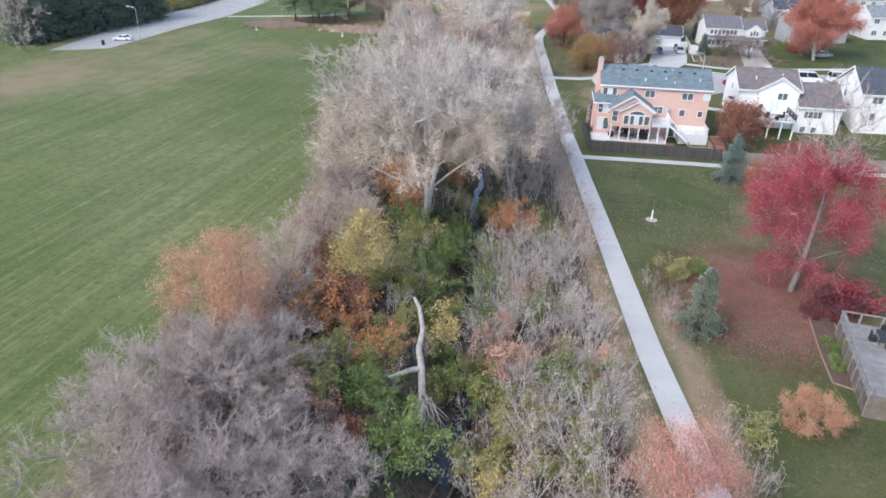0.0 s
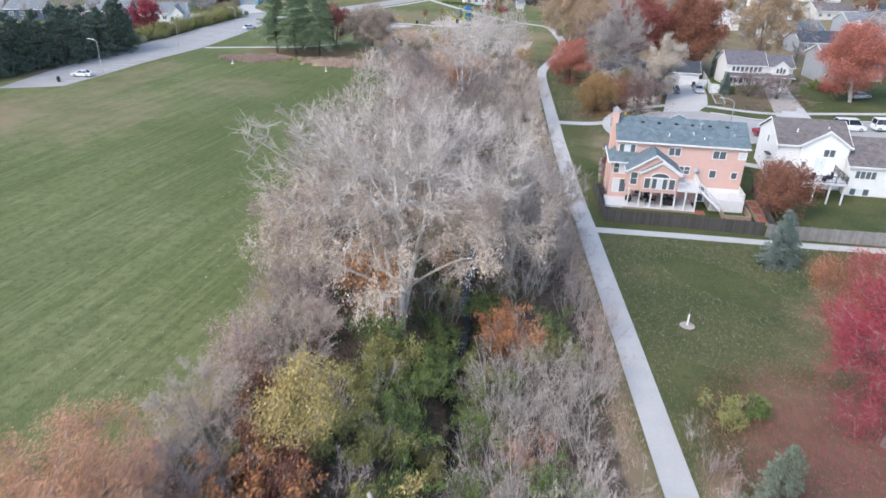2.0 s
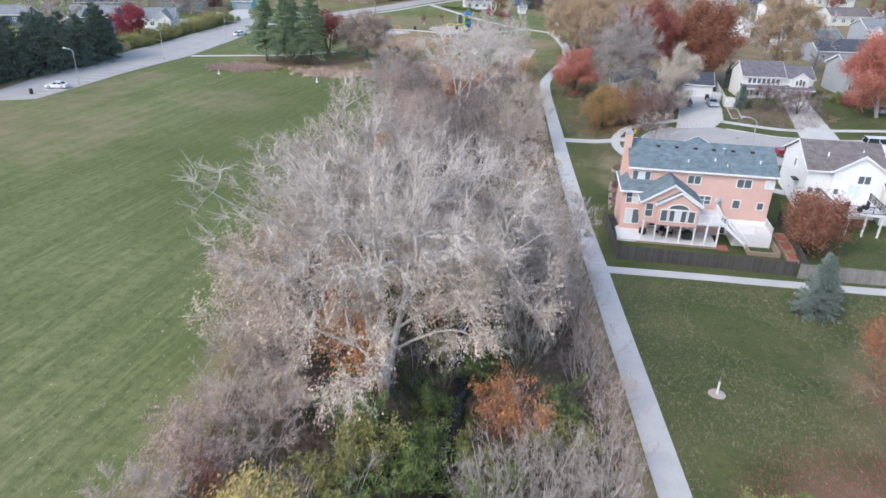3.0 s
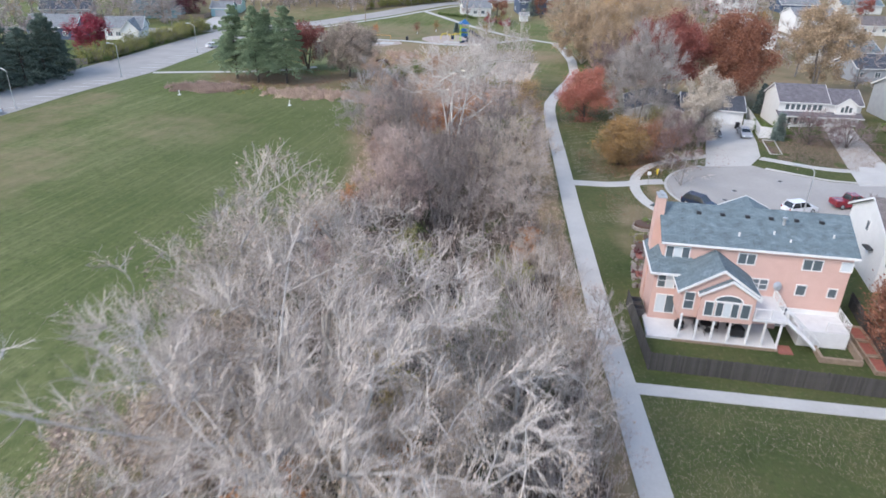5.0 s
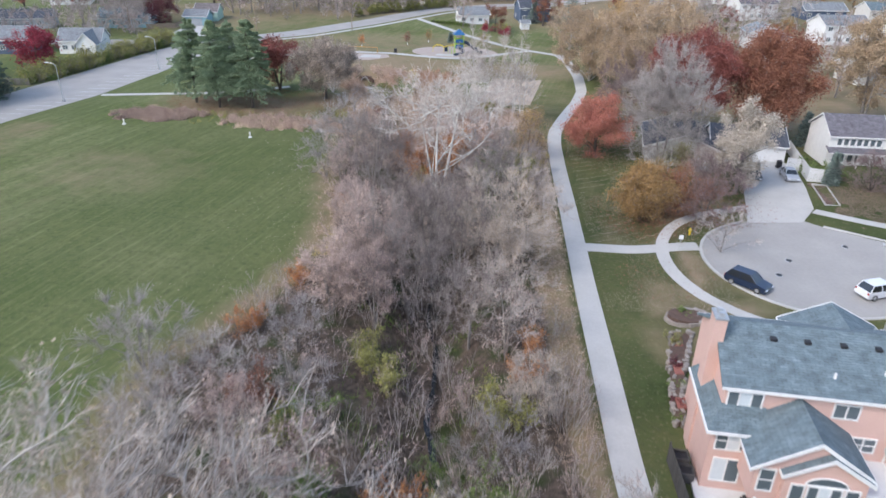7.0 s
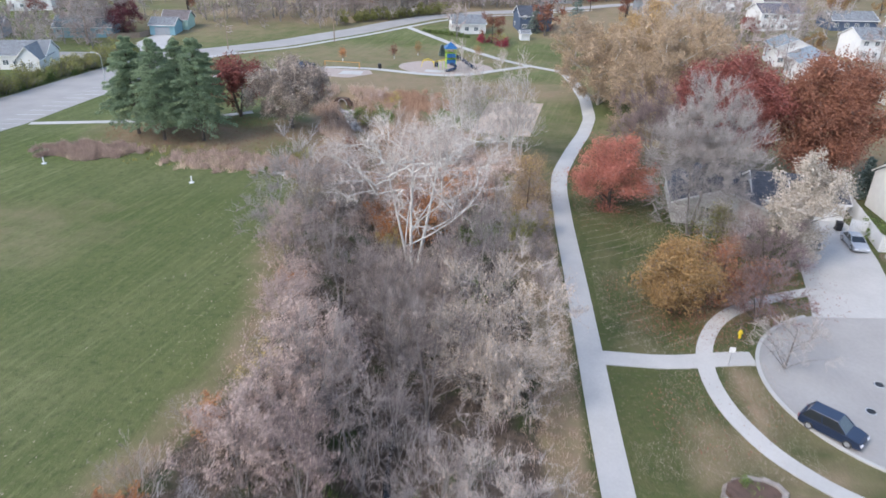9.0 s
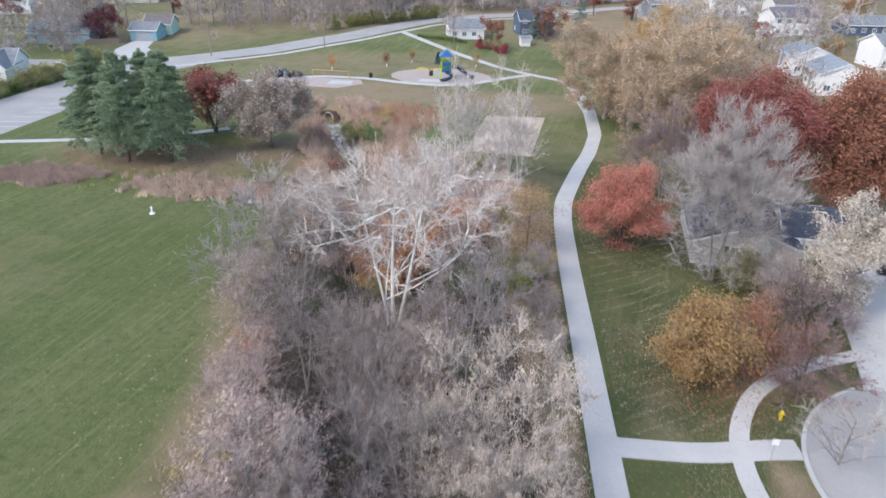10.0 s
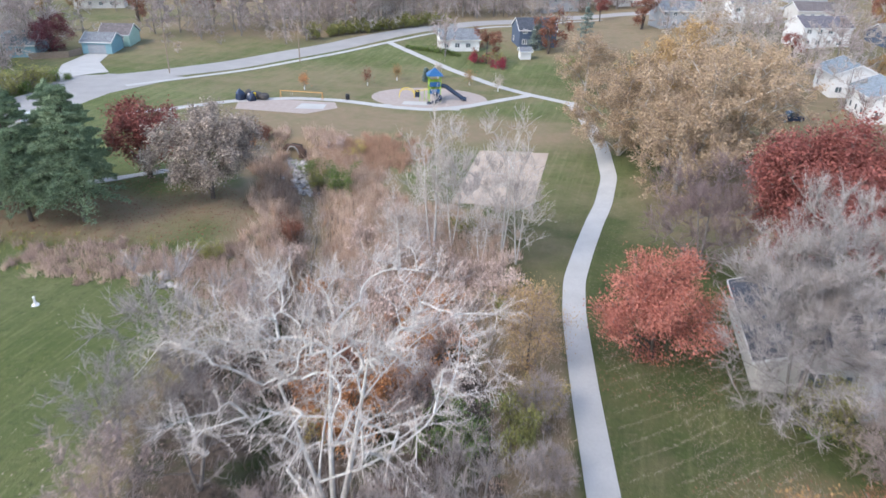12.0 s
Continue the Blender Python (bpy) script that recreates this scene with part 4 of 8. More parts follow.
kinds = {"g": leafy(51, leaf_green, "green leafy shrub on the creek bank", number=8), "o": leafy(52, leaf_orange, "shrub with thin orange leaves", number=8), "y": leafy(53, leaf_yellow, "shrub with yellow autumn leaves", number=9), "r": leafy(54, leaf_rust, "dense shrub with rust-brown leaves", number=10), "v": leafy(55, leaf_olive, "olive-green shrub turning yellow", number=8), "p": leafy(56, leaf_peach, "shrub with faded peach leaves", number=7), "b": leafy(57, leaf_buff, "pale pinkish-buff brush above the creek", number=6)}
for row in ("y 1.9 41.2 1.25, o -3.6 37.2 1.0, o -8.3 41.4 1.4, v -8.6 32.8 1.1, v 6.9 33.5 1.1, v -3 52 1.0, g 0.6 52.5 1.0, g 1.2 56 1.1, o 8.1 63.2 1.35, o 9.9 61 1.25, v 12.4 59 1.0, g 12.8 63 .9, v -.4 47 1.0, g 1.6 49 .9", "y -8.6 32.8 1.0, o -5.2 40.4 1.2, r -6.0 43.2 1.3, v -5.6 33.2 1.2, g 0.4 26.6 1.3, v -2.8 55.6 1.2, g -2.4 60.6 1.1, v -1.4 57 1.0, v -2.6 36 1.0, g -1.8 31 .9, g 1.2 28.4 1.1, v -5.2 47.5 1.1, v -4.2 36.5 1.0, y -6.5 36.6 .8, r -6.8 44.6 1.2, r -8.6 47 1.0, g 7.3 55.5 1.0, v 6.6 28.5 1.3, y 6.9 25.2 1.0, v 9.8 30.6 1.0, g 12.8 34.6 1.1", "v 13.6 28.6 1.0, p 13.9 37 1.0, p 7.8 38.4 1.3, g 11.4 44 .9, v -0.6 58.6 1.0, o -4.2 66 1.75, o -5.4 70.5 1.6, o 2.2 78 1.0, y 1.0 84 .9, y -1.4 88 .9, v -.6 108 1.0, v 9.6 104 1.0, o 11.6 109.4 .8, v 7.2 94.5 1.1", "y -8.6 129 .8, o -10.6 122 .8, g 8.4 141 1.1, g -4.4 101 .9, r 4.6 147 .9, v 11.8 156 1.1, y 13.4 160 .9, g 5.2 100 .8, o 1.8 160 1.3, b 3.6 165 1.2, b -1.6 163 1.2, b 6 168 1.2, b 10.2 176 1.2, r -10 104 .9, v 3.4 92 1.0, o -13.2 113.1 .9, o 11.7 114 .7, v -1.8 111 .9, o 2.3 95.7 1.0, g -3.5 94.6 1.0, g 7.6 154 1.2, o -4.7 166 1.3, o -10.2 142 .9, g 9.2 96 .9, v -6.8 100 .9, b 0.5 170 1.3, b 6.5 161 1.0, v -6 51 1.0, g 2.0 44.5 .9, v -1.6 41.5 .9, g 2.2 60 1.0, v 3.0 35 .9, g 7.2 44.5 .9, g 6.9 50 .9, r -2.6 27.5 .8, p -6 30.5 1.0, o -1.4 37.2 1.0, v 11.6 25 1.0, v 13.8 33 .9, p -15 42 1.1, p -12 39.5 1.2, r -9.6 50.6 1.1, p 10 48 .8, b -3 176 1.0, o -8 178 .9, b 3 173 1.2, b 8 173 1.1, v 12 173 .9, b -12 184 1.0, r -14 190 .8, g -10.5 203 1.1, v -14.5 207 1.0, g -18.2 214 .9, b -15 219 .8, y -11 216 .7, r -27.5 222 .8, o -28.5 218 .8, b 5.5 179 1.0, v -20 181 .7, b 4 181 1.2, b 7.6 178 1.1, b 1 184 1.2, b 9.6 180 1.0, b -2 181 1.1, b -5 186 1.1, b 2.4 190 1.0, v 6.4 191 .8, b -1 192 1.0, b 0.6 175 1.2, g 3.0 36.6 .8, v 5.9 38.6 .8, g 2.9 41.4 .8, g 6.0 45.6 .8, v 2.9 48.6 .8, g 5.9 53.4 .8, g 2.8 57 .9, v 6.2 60 .8, g 2.9 66 .9, g 6.2 70 .9, v 3.0 73 .8, g 6.6 34.5 .8, o 0 157 1.5, o 3.5 160 1.6, o -2.6 160 1.2, p -1 166 1.3, p 6.4 166 1.2, o 4.4 170 1.2, p 2.6 176 1.0, y -3.2 158 .9, r -0.6 162.4 1.2, v -8.4 44.2 .9, v -2 48.6 1.0, g -3.6 33.4 1.0"):
    for item in row.split(","):
        k, x, y, s = item.split()
        place(kinds[k], float(x), float(y), float(s), rng.uniform(0, 360), rng.uniform(0.85, 1.15))
retire(*kinds.values())


# ---- leafy trees ----
def round_tree(seed, height, spread, material, label, bark=bark_grey, leafage=110, size=0.2, stem=0.3, name="maple_tree", low=0.18, clusters=80, twig=None, puff=0.9, scatter=0.42, inner=0.42, leafy_below=9e9, bough=1.0):
    """A broad-crowned tree whose twigs bear leaves."""
    return crowned(seed, height, spread, low, clusters, name, label, "tree", bark, twig or twig_grey, stem, puff, 4, 4, 0.012, (material, leafage, size, scatter), 6, 1 + seed % 2, inner=inner, lumpy=0.55, leafy_below=leafy_below, bough=bough)


def stand(tree, x, y, turn=0.0):
    tree.matrix_basis = pose(x, y, float(level(x, y)), 0, 0, turn)
    return tree


stand(round_tree(61, 11.0, 4.5, leaf_faded, "thin tree with fading orange leaves at the edge of the woods", leafage=420, size=0.06, clusters=110, scatter=0.34, twig=twig_mauve), -13.6, 36.0)
stand(round_tree(62, 8.8, 2.3, leaf_yellow, "small tree with yellow leaves among bare shrubs", leafage=170, size=0.10, stem=0.12, clusters=46, low=0.3), -4.9, 45.2)
stand(round_tree(63, 9.0, 2.9, leaf_salmon, "thin tree with orange-pink leaves beside the path", leafage=330, size=0.06, stem=0.14, clusters=60), 17.0, 20.9)
stand(round_tree(64, 19.6, 5.0, leaf_crimson, "crimson maple thinning over fallen leaves", bark_grey, leafage=600, size=0.075, clusters=190, twig=twig_mauve, puff=1.5, low=0.05, scatter=0.32, leafy_below=13.6), 35.6, 52.2)
stand(round_tree(87, 9.5, 4.9, leaf_russet, "small tree with fading orange-brown leaves on the lawn", bark_grey, leafage=330, size=0.085, clusters=100, twig=twig_mauve), 39.3, 64.0)
stand(round_tree(65, 8.6, 4.9, leaf_red, "round red maple beside the path", bark_dark, leafage=330, size=0.12, low=0.1, clusters=95, scatter=0.42), 23.7, 168.0)
stand(round_tree(66, 6.6, 3.5, leaf_amber, "low spreading tree with amber leaves", bark_dark, leafage=260, size=0.125, low=0.1), 26.2, 143.4)
stand(round_tree(67, 5.6, 3.4, leaf_russet, "small thinning rust-leaved tree", bark_dark, leafage=160, size=0.09, clusters=55, low=0.1), 31.2, 145.2)
stand(round_tree(68, 12.6, 3.1, leaf_cream, "upright tree with faded cream-white leaves by a driveway", leafage=300, size=0.12, clusters=100, low=0.06, scatter=0.28), 40.4, 152.6)
stand(round_tree(69, 17.4, 6.6, leaf_oxblood, "tall dark-red oak behind the houses", bark_dark, leafage=480, size=0.17, clusters=120, low=0.28, scatter=0.7), 39.3, 177.5)
stand(round_tree(70, 16.6, 6.5, leaf_rust, "broad russet oak behind the houses", bark_dark, leafage=520, size=0.17, clusters=140, low=0.2, scatter=0.75), 50.6, 175.0)
stand(round_tree(71, 18.0, 6.2, leaf_gold, "tall tree with thinning golden leaves", bark_grey, leafage=330, size=0.16, clusters=120, low=0.25), 69.0, 181.0)
for k, (x, y, h, r, kind) in enumerate(((28.6, 221.5, 14.5, 9.0, leaf_gold), (37.0, 211.0, 18.0, 9.4, leaf_gold), (44.5, 217.5, 18.5, 8.8, leaf_gold), (38.0, 229.0, 18.5, 9.0, leaf_amber_pale), (33.4, 205.0, 13.5, 6.6, leaf_gold), (50.0, 252.0, 21.0, 10.5, leaf_cream), (27.5, 262.0, 11.0, 6.0, leaf_gold))):
    stand(round_tree(72 + k, h, r, kind, "large old tree with thinning tan-gold leaves", bark_white if k in (1, 2) else bark_pale, leafage=130 if k > 4 else 185, size=0.155, name="oak_tree", clusters=230 if k < 4 else 130, twig=twig_mauve, puff=1.3, low=0.03, scatter=0.26, stem=0.34, bough=1.5), x, y, 47 * k)
stand(round_tree(77, 13.5, 7.0, leaf_red, "round orange-red maple in a front yard", bark_pale, leafage=430, size=0.15, clusters=130, low=0.2, scatter=0.6), 75.0, 147.5)
stand(round_tree(78, 10.8, 6.7, leaf_tan, "round oak with pale tan clinging leaves", bark_dark, leafage=230, size=0.17, clusters=170, low=0.2), -26.0, 197.0)
stand(round_tree(79, 10.0, 4.8, leaf_oxblood, "dark red-leaved tree behind the pines", bark_dark, leafage=170, size=0.2, low=0.15), -37.0, 203.0)
stand(round_tree(80, 6.8, 3.5, leaf_rust, "dense round russet maple behind a fence", bark_dark, leafage=260, size=0.12, stem=0.15, low=0.05), 43.2, 94.8)
stand(round_tree(81, 9.5, 4.6, leaf_crimson, "small bright red tree by the car park", bark_dark, leafage=120, size=0.22, low=0.12), -94, 210)
stand(round_tree(88, 8.0, 2.8, leaf_amber_pale, "thin upright tree with yellowing leaves beside the path", bark_dark, leafage=130, size=0.08, clusters=60, low=0.1, stem=0.1, twig=twig_mauve), 13.0, 165.0)
stand(crowned(82, 18.0, 6.5, 0.05, 380, "ash_tree", "bare grey ash with fine upswept twigs", "tree", bark_grey, twig_ash, 0.2, 1.25, 11, 9, 0.012, None, 10, 2, inner=0.6, outward=0.8, rise=0.7, limb=0.3, wave=0.1, lumpy=0.2), 31.6, 159.9)
stand(crowned(83, 12.5, 6.4, 0.04, 170, "ash_tree", "bare mauve-grey tree beside the path", "tree", bark_grey, twig_plum, 0.18, 1.3, 8, 8, 0.014, None, 12, 2, outward=0.5, rise=0.5, limb=0.3), 31.2, 183.0)
stand(crowned(84, 5.8, 3.8, 0.06, 100, "crab_apple_tree", "small bare purplish tree by the sidewalk", "tree", bark_dark, twig_plum, 0.12, 0.9, 8, 7, 0.012, None, 9, 2), 37.0, 150.0)
stand(crowned(89, 5.2, 3.6, 0.06, 90, "crab_apple_tree", "small bare brown-twigged tree by the sidewalk", "tree", bark_dark, twig_plum, 0.12, 0.9, 8, 7, 0.012, (leaf_rust, 20, 0.1, 0.08), 9, 2), 33.6, 141.6)
stand(crowned(90, 5.0, 4.0, 0.06, 90, "crab_apple_tree", "low bare mauve-brown tree before a white house", "tree", bark_dark, twig_plum, 0.12, 0.9, 7, 6, 0.013, None, 9, 3), 57.6, 152.4)
stand(crowned(92, 4.6, 3.8, 0.06, 80, "crab_apple_tree", "low bare mauve-brown tree before a white house", "tree", bark_dark, twig_plum, 0.12, 0.9, 7, 6, 0.013, None, 9, 3), 62.4, 150.4)
stand(crowned(85, 5.0, 2.8, 0.12, 40, "crab_apple_tree", "small bare tree beside the turning circle", "tree", bark_grey, twig_pale, 0.1, 0.8, 6, 5, 0.012, None, 9, 1), 33.4, 134.0)
stand(crowned(86, 4.6, 3.0, 0.1, 50, "crab_apple_tree", "small bare reddish tree in a front yard", "tree", bark_grey, twig_plum, 0.1, 0.8, 6, 6, 0.012, None, 9, 2), 52.0, 118.2)

stand(crowned(94, 3.3, 1.9, 0.02, 46, "garden_shrub", "round dense shrub of faded peach leaves on the lawn", "shrub", bark_grey, twig_grey, 0.07, 0.6, 5, 4, 0.01, (leaf_faded, 420, 0.055, 0.15), 6, 3, lumpy=0.3), 29.3, 31.9)

stand(crowned(95, 4.4, 2.6, 0.03, 60, "garden_shrub", "loose olive-leaved shrub before a grey gable", "shrub", bark_grey, twig_grey, 0.08, 0.8, 6, 5, 0.011, (leaf_olive, 60, 0.09, 0.2), 7, 3, lumpy=0.4), 34.2, 158.6)

# ---- evergreens ----
for k, (x, y, h, r) in enumerate(((-49.6, 190.0, 15.2, 6.8), (-44.0, 187.4, 15.4, 6.4), (-38.0, 188.2, 15.6, 7.2), (-44.2, 195.4, 14.2, 6.4))):
    stand(conifer(91 + k, h, r, needle, "tall blue-green pine with shelves of boughs and a bare lower trunk", bark_dark, low=0.24, group="pines at the field's edge", sprays=84, arms=11, size=0.36, tiers=13, slim=0.95, foot=0.92, blades=4), x, y, 40 * k)
stand(conifer(95, 6.4, 2.6, needle_blue, "dense blue-grey spruce on the lawn", bark_dark, "spruce_tree", 0.03, 18, 11, -0.05, 50, 0.22, slim=1.05), 38.3, 80.8)
stand(conifer(96, 6.3, 2.5, needle_grey, "loose grey-green young conifer by the path", bark_dark, "spruce_tree", 0.05, 13, 9, 0.05, 40, 0.2, slim=1.0), 24.6, 43.8)
row_tree = conifer(97, 10.5, 5.0, needle_dark, "dark evergreen in a screening row by the car park", bark_dark, "screen_pine", 0.04, 11, 8, 0.05, 20, 0.55, group="dark evergreens beside the car park")
for k in range(26):
    place(row_tree, -101.5 + 0.52 * k + 3.0 * math.sin(k * 2.2), 146 + 1.7 * k, 0.8 + 0.35 * abs(math.sin(k * 1.7)), 47 * k)
retire(row_tree)
retire(poplar, *mids, *clumps, *hazy, *shrubs)

# ---- building materials ----
wall_pink = banded("siding_salmon", (0.63, 0.425, 0.365), (0.575, 0.38, 0.325), 0.15)
wall_white = banded("siding_white", (0.74, 0.735, 0.72), (0.66, 0.655, 0.645), 0.15)
wall_cream = banded("siding_cream", (0.62, 0.605, 0.57), (0.54, 0.525, 0.49), 0.15)
wall_blue = banded("siding_blue", (0.085, 0.115, 0.17), (0.065, 0.09, 0.14), 0.15)
wall_teal = banded("siding_teal", (0.24, 0.40, 0.45), (0.20, 0.35, 0.40), 0.15)
wall_mint = banded("siding_mint", (0.42, 0.58, 0.50), (0.36, 0.51, 0.44), 0.15)
wall_grey = banded("siding_grey", (0.36, 0.38, 0.40), (0.30, 0.315, 0.335), 0.15)
roof_blue = shingles("shingle_slate_blue", (0.108, 0.146, 0.164), (0.156, 0.200, 0.220))
roof_brown = shingles("shingle_brown", (0.136, 0.116, 0.112), (0.176, 0.152, 0.148))
roof_mauve = shingles("shingle_mauve_grey", (0.124, 0.116, 0.132), (0.160, 0.148, 0.164))
roof_dark = shingles("shingle_dark", (0.052, 0.060, 0.076), (0.076, 0.084, 0.104))
roof_slate = shingles("shingle_pale_slate", (0.205, 0.245, 0.275), (0.255, 0.295, 0.325))
roof_grey = shingles("shingle_grey", (0.176, 0.188, 0.200), (0.224, 0.236, 0.248))
trim_white = mat("trim_white", (0.74, 0.735, 0.725), (0.64, 0.635, 0.63), 2, 0.55)
deck_white = mat("deck_white", (0.66, 0.655, 0.65), (0.56, 0.555, 0.555), 1.5, 0.6)
pane_dark = glass("window_pane", (0.10, 0.125, 0.14))
blind = mat("window_blind", (0.62, 0.66, 0.68), (0.52, 0.56, 0.58), 6, 0.5)
stone = mat("stone", (0.33, 0.295, 0.27), (0.18, 0.16, 0.145), 2.5, 0.9, 0.4, vary=0.35)
timber = mat("timber", (0.33, 0.25, 0.19), (0.20, 0.15, 0.11), 4, 0.85, 0.3)
fence_dark = mat("fence_weathered", (0.095, 0.088, 0.085), (0.05, 0.047, 0.045), 2, 0.9, 0.3, vary=0.3, island=0.3)
fence_pale = mat("fence_grey", (0.27, 0.255, 0.245), (0.18, 0.17, 0.16), 2, 0.9, 0.3, vary=0.3, island=0.3)
metal_grey = mat("metal_grey", (0.52, 0.53, 0.54), (0.40, 0.41, 0.42), 4, 0.45, metal=0.6)
black = mat("black_plastic", (0.03, 0.03, 0.033), (0.018, 0.018, 0.02), 6, 0.5)
brick_red = mat("brick_red", (0.33, 0.13, 0.10), (0.22, 0.085, 0.07), 3, 0.85, 0.3)


def frame_ring(w, h, f, y0, y1):
    """A rectangular window frame in one piece."""
    bm = bmesh.new()
    rings = [[bm.verts.new((x, y, z)) for x, z in ((d, d), (w - d, d), (w - d, h - d), (d, h - d))] for y, d in ((y0, 0), (y0, f), (y1, f), (y1, 0))]
    for a, b in zip(rings, rings[1:] + rings[:1]):
        for i in range(4):
            bm.faces.new((a[i], a[(i + 1) % 4], b[(i + 1) % 4], b[i]))
    bmesh.ops.recalc_face_normals(bm, faces=bm.faces)
    return bm


def window(parent, x, z, w, h, y=0.0, lights=2, turn=0.0, shade=(), rows=1, label=""):
    """A framed window on a wall that looks to -y; turn 90 faces it to -x. x, z: its lower left corner."""
    f = 0.09
    m = pose(x, y, z) if not turn else pose(y, x, z, 0, 0, -90)
    win = part("window", frame_ring(w, h, f, -0.07, 0.05), trim_white, parent, label, m)
    for k in range(1, lights):
        part("mullion", boxes((w * k / lights - 0.045, w * k / lights + 0.045, -0.06, 0.04, f, h - f)), trim_white, win)
    for k in range(1, rows):
        part("glazing_bar", boxes((f, w - f, -0.055, 0.03, h * k / rows - 0.03, h * k / rows + 0.03)), trim_white, win)
    for k in range(lights):
        a, b = f + (w - 2 * f) * k / lights, f + (w - 2 * f) * (k + 1) / lights
        part("pane", boxes((a, b, -0.02, 0.01, f, h - f)), blind if k in shade else pane_dark, win)
    return win


def roof_slopes(x0, x1, y0, y1, eave, ridge, over=0.4, thick=0.22, along="x"):
    """A gable roof of real thickness; the ridge runs along x or y."""
    bm = bmesh.new()
    if along == "x":
        rise = (ridge - eave) / ((y1 - y0) / 2)
        prof = [(y0 - over, eave - over * rise), ((y0 + y1) / 2, ridge), (y1 + over, eave - over * rise)]
        ends = (x0 - over * 0.8, x1 + over * 0.8)
    else:
        rise = (ridge - eave) / ((x1 - x0) / 2)
        prof = [(x0 - over, eave - over * rise), ((x0 + x1) / 2, ridge), (x1 + over, eave - over * rise)]
        ends = (y0 - over * 0.8, y1 + over * 0.8)
    ring = [(a, z + thick) for a, z in prof] + [(a, z) for a, z in prof[::-1]]
    rows = []
    for e in ends:
        rows.append([bm.verts.new((e, a, z) if along == "x" else (a, e, z)) for a, z in ring])
    n = len(ring)
    for i in range(n):
        j = (i + 1) % n
        bm.faces.new((rows[0][i], rows[0][j], rows[1][j], rows[1][i]))
    for r in rows:
        bm.faces.new((r[0], r[1], r[4], r[5]))
        bm.faces.new((r[1], r[2], r[3], r[4]))
    return bm


def rakes(x0, x1, y0, y1, eave, ridge, over=0.4, thick=0.2, along="x", ends=(True, True)):
    """The white boards along the gable ends and eaves of a roof, each a bmesh of its own."""
    made = []
    if along == "x":
        c, half, lo, hi = (y0 + y1) / 2, (y1 - y0) / 2, x0 - over * 0.8, x1 + over * 0.8
    else:
        c, half, lo, hi = (x0 + x1) / 2, (x1 - x0) / 2, y0 - over * 0.8, y1 + over * 0.8
    rise = (ridge - eave) / half
    for e, want in ((lo, ends[0]), (hi, ends[1])):
        for sgn in (-1, 1) if want else ():
            bm = bmesh.new()
            q = []
            for d in (e - 0.03, e + 0.03):
                for a, z in ((c, ridge + 0.01), (c + sgn * (half + over + 0.03), eave - over * rise + 0.01)):
                    q += [(d, a, z - 0.03), (d, a, z + thick + 0.03)]
            v = [bm.verts.new(p if along == "x" else (p[1], p[0], p[2])) for p in q]
            for f in ((0, 1, 3, 2), (4, 6, 7, 5), (0, 4, 5, 1), (2, 3, 7, 6), (1, 5, 7, 3), (0, 2, 6, 4)):
                bm.faces.new([v[i] for i in f])
            made.append(bm)
    for sgn in (-1, 1):
        a, z = c + sgn * (half + over), eave - over * rise
        s = (lo, hi, a - 0.04, a + 0.05, z - 0.02, z + thick - 0.01)
        made.append(boxes(s if along == "x" else (s[2], s[3], s[0], s[1], s[4], s[5])))
    return made


def walls(x0, x1, y0, y1, z0, eave, ridge, along="x"):
    """A block of walls with its gable ends."""
    bm = bmesh.new()
    if along == "x":
        prof = [(y0, z0), (y1, z0), (y1, eave), ((y0 + y1) / 2, ridge), (y0, eave)]
        rows = [[bm.verts.new((e, a, z)) for a, z in prof] for e in (x0, x1)]
    else:
        prof = [(x0, z0), (x1, z0), (x1, eave), ((x0 + x1) / 2, ridge), (x0, eave)]
        rows = [[bm.verts.new((a, e, z)) for a, z in prof] for e in (y0, y1)]
    for i in range(5):
        j = (i + 1) % 5
        bm.faces.new((rows[0][i], rows[0][j], rows[1][j], rows[1][i]))
    bm.faces.new(rows[0])
    bm.faces.new(rows[1])
    return bm


def block(parent, x0, x1, y0, y1, z0, eave, ridge, wall, roof, along="x", over=0.4, ends=(True, True)):
    """One roofed block of a house: wall, roof and roof trim."""
    part("wall", walls(x0, x1, y0, y1, z0, eave, ridge, along), wall, parent)
    r = part("roof", roof_slopes(x0, x1, y0, y1, eave, ridge, over, 0.2, along), roof, parent)
    for bm in rakes(x0, x1, y0, y1, eave, ridge, over, 0.2, along, ends):
        part("fascia", bm, trim_white, r, "white painted roof edge")
    return r


def railing(a, b, z, parent, material, height=0.95, gap=0.14, posts=1.6):
    """A straight rail from a to b at the level z, with its balusters and posts as pieces."""
    a, b = Vector((*a, z)), Vector((*b, z))
    n = max(2, int((b - a).length / gap))
    up = Vector((0, 0, 1))
    bm = rod(bmesh.new(), a + up * height, b + up * height, 0.045, sides=4)
    rod(bm, a + up * 0.12, b + up * 0.12, 0.03, sides=4)
    rail = part("railing", bm, material, parent)
    bar = bpy.data.meshes.new("baluster")
    bm = rod(bmesh.new(), (0, 0, 0.1), (0, 0, height), 0.018, sides=4)
    bm.to_mesh(bar)
    bm.free()
    bar.materials.append(material)
    m = max(1, round((b - a).length / posts))
    for k in range(1, n):
        o = new("baluster", bar)
        o.parent, o.matrix_basis = rail, Matrix.Translation(a + (b - a) * k / n)
    for k in range(m + 1):
        p = a + (b - a) * k / m
        part("post", rod(bmesh.new(), p, p + up * (height + 0.08), 0.055, sides=4), material, rail)
    return rail


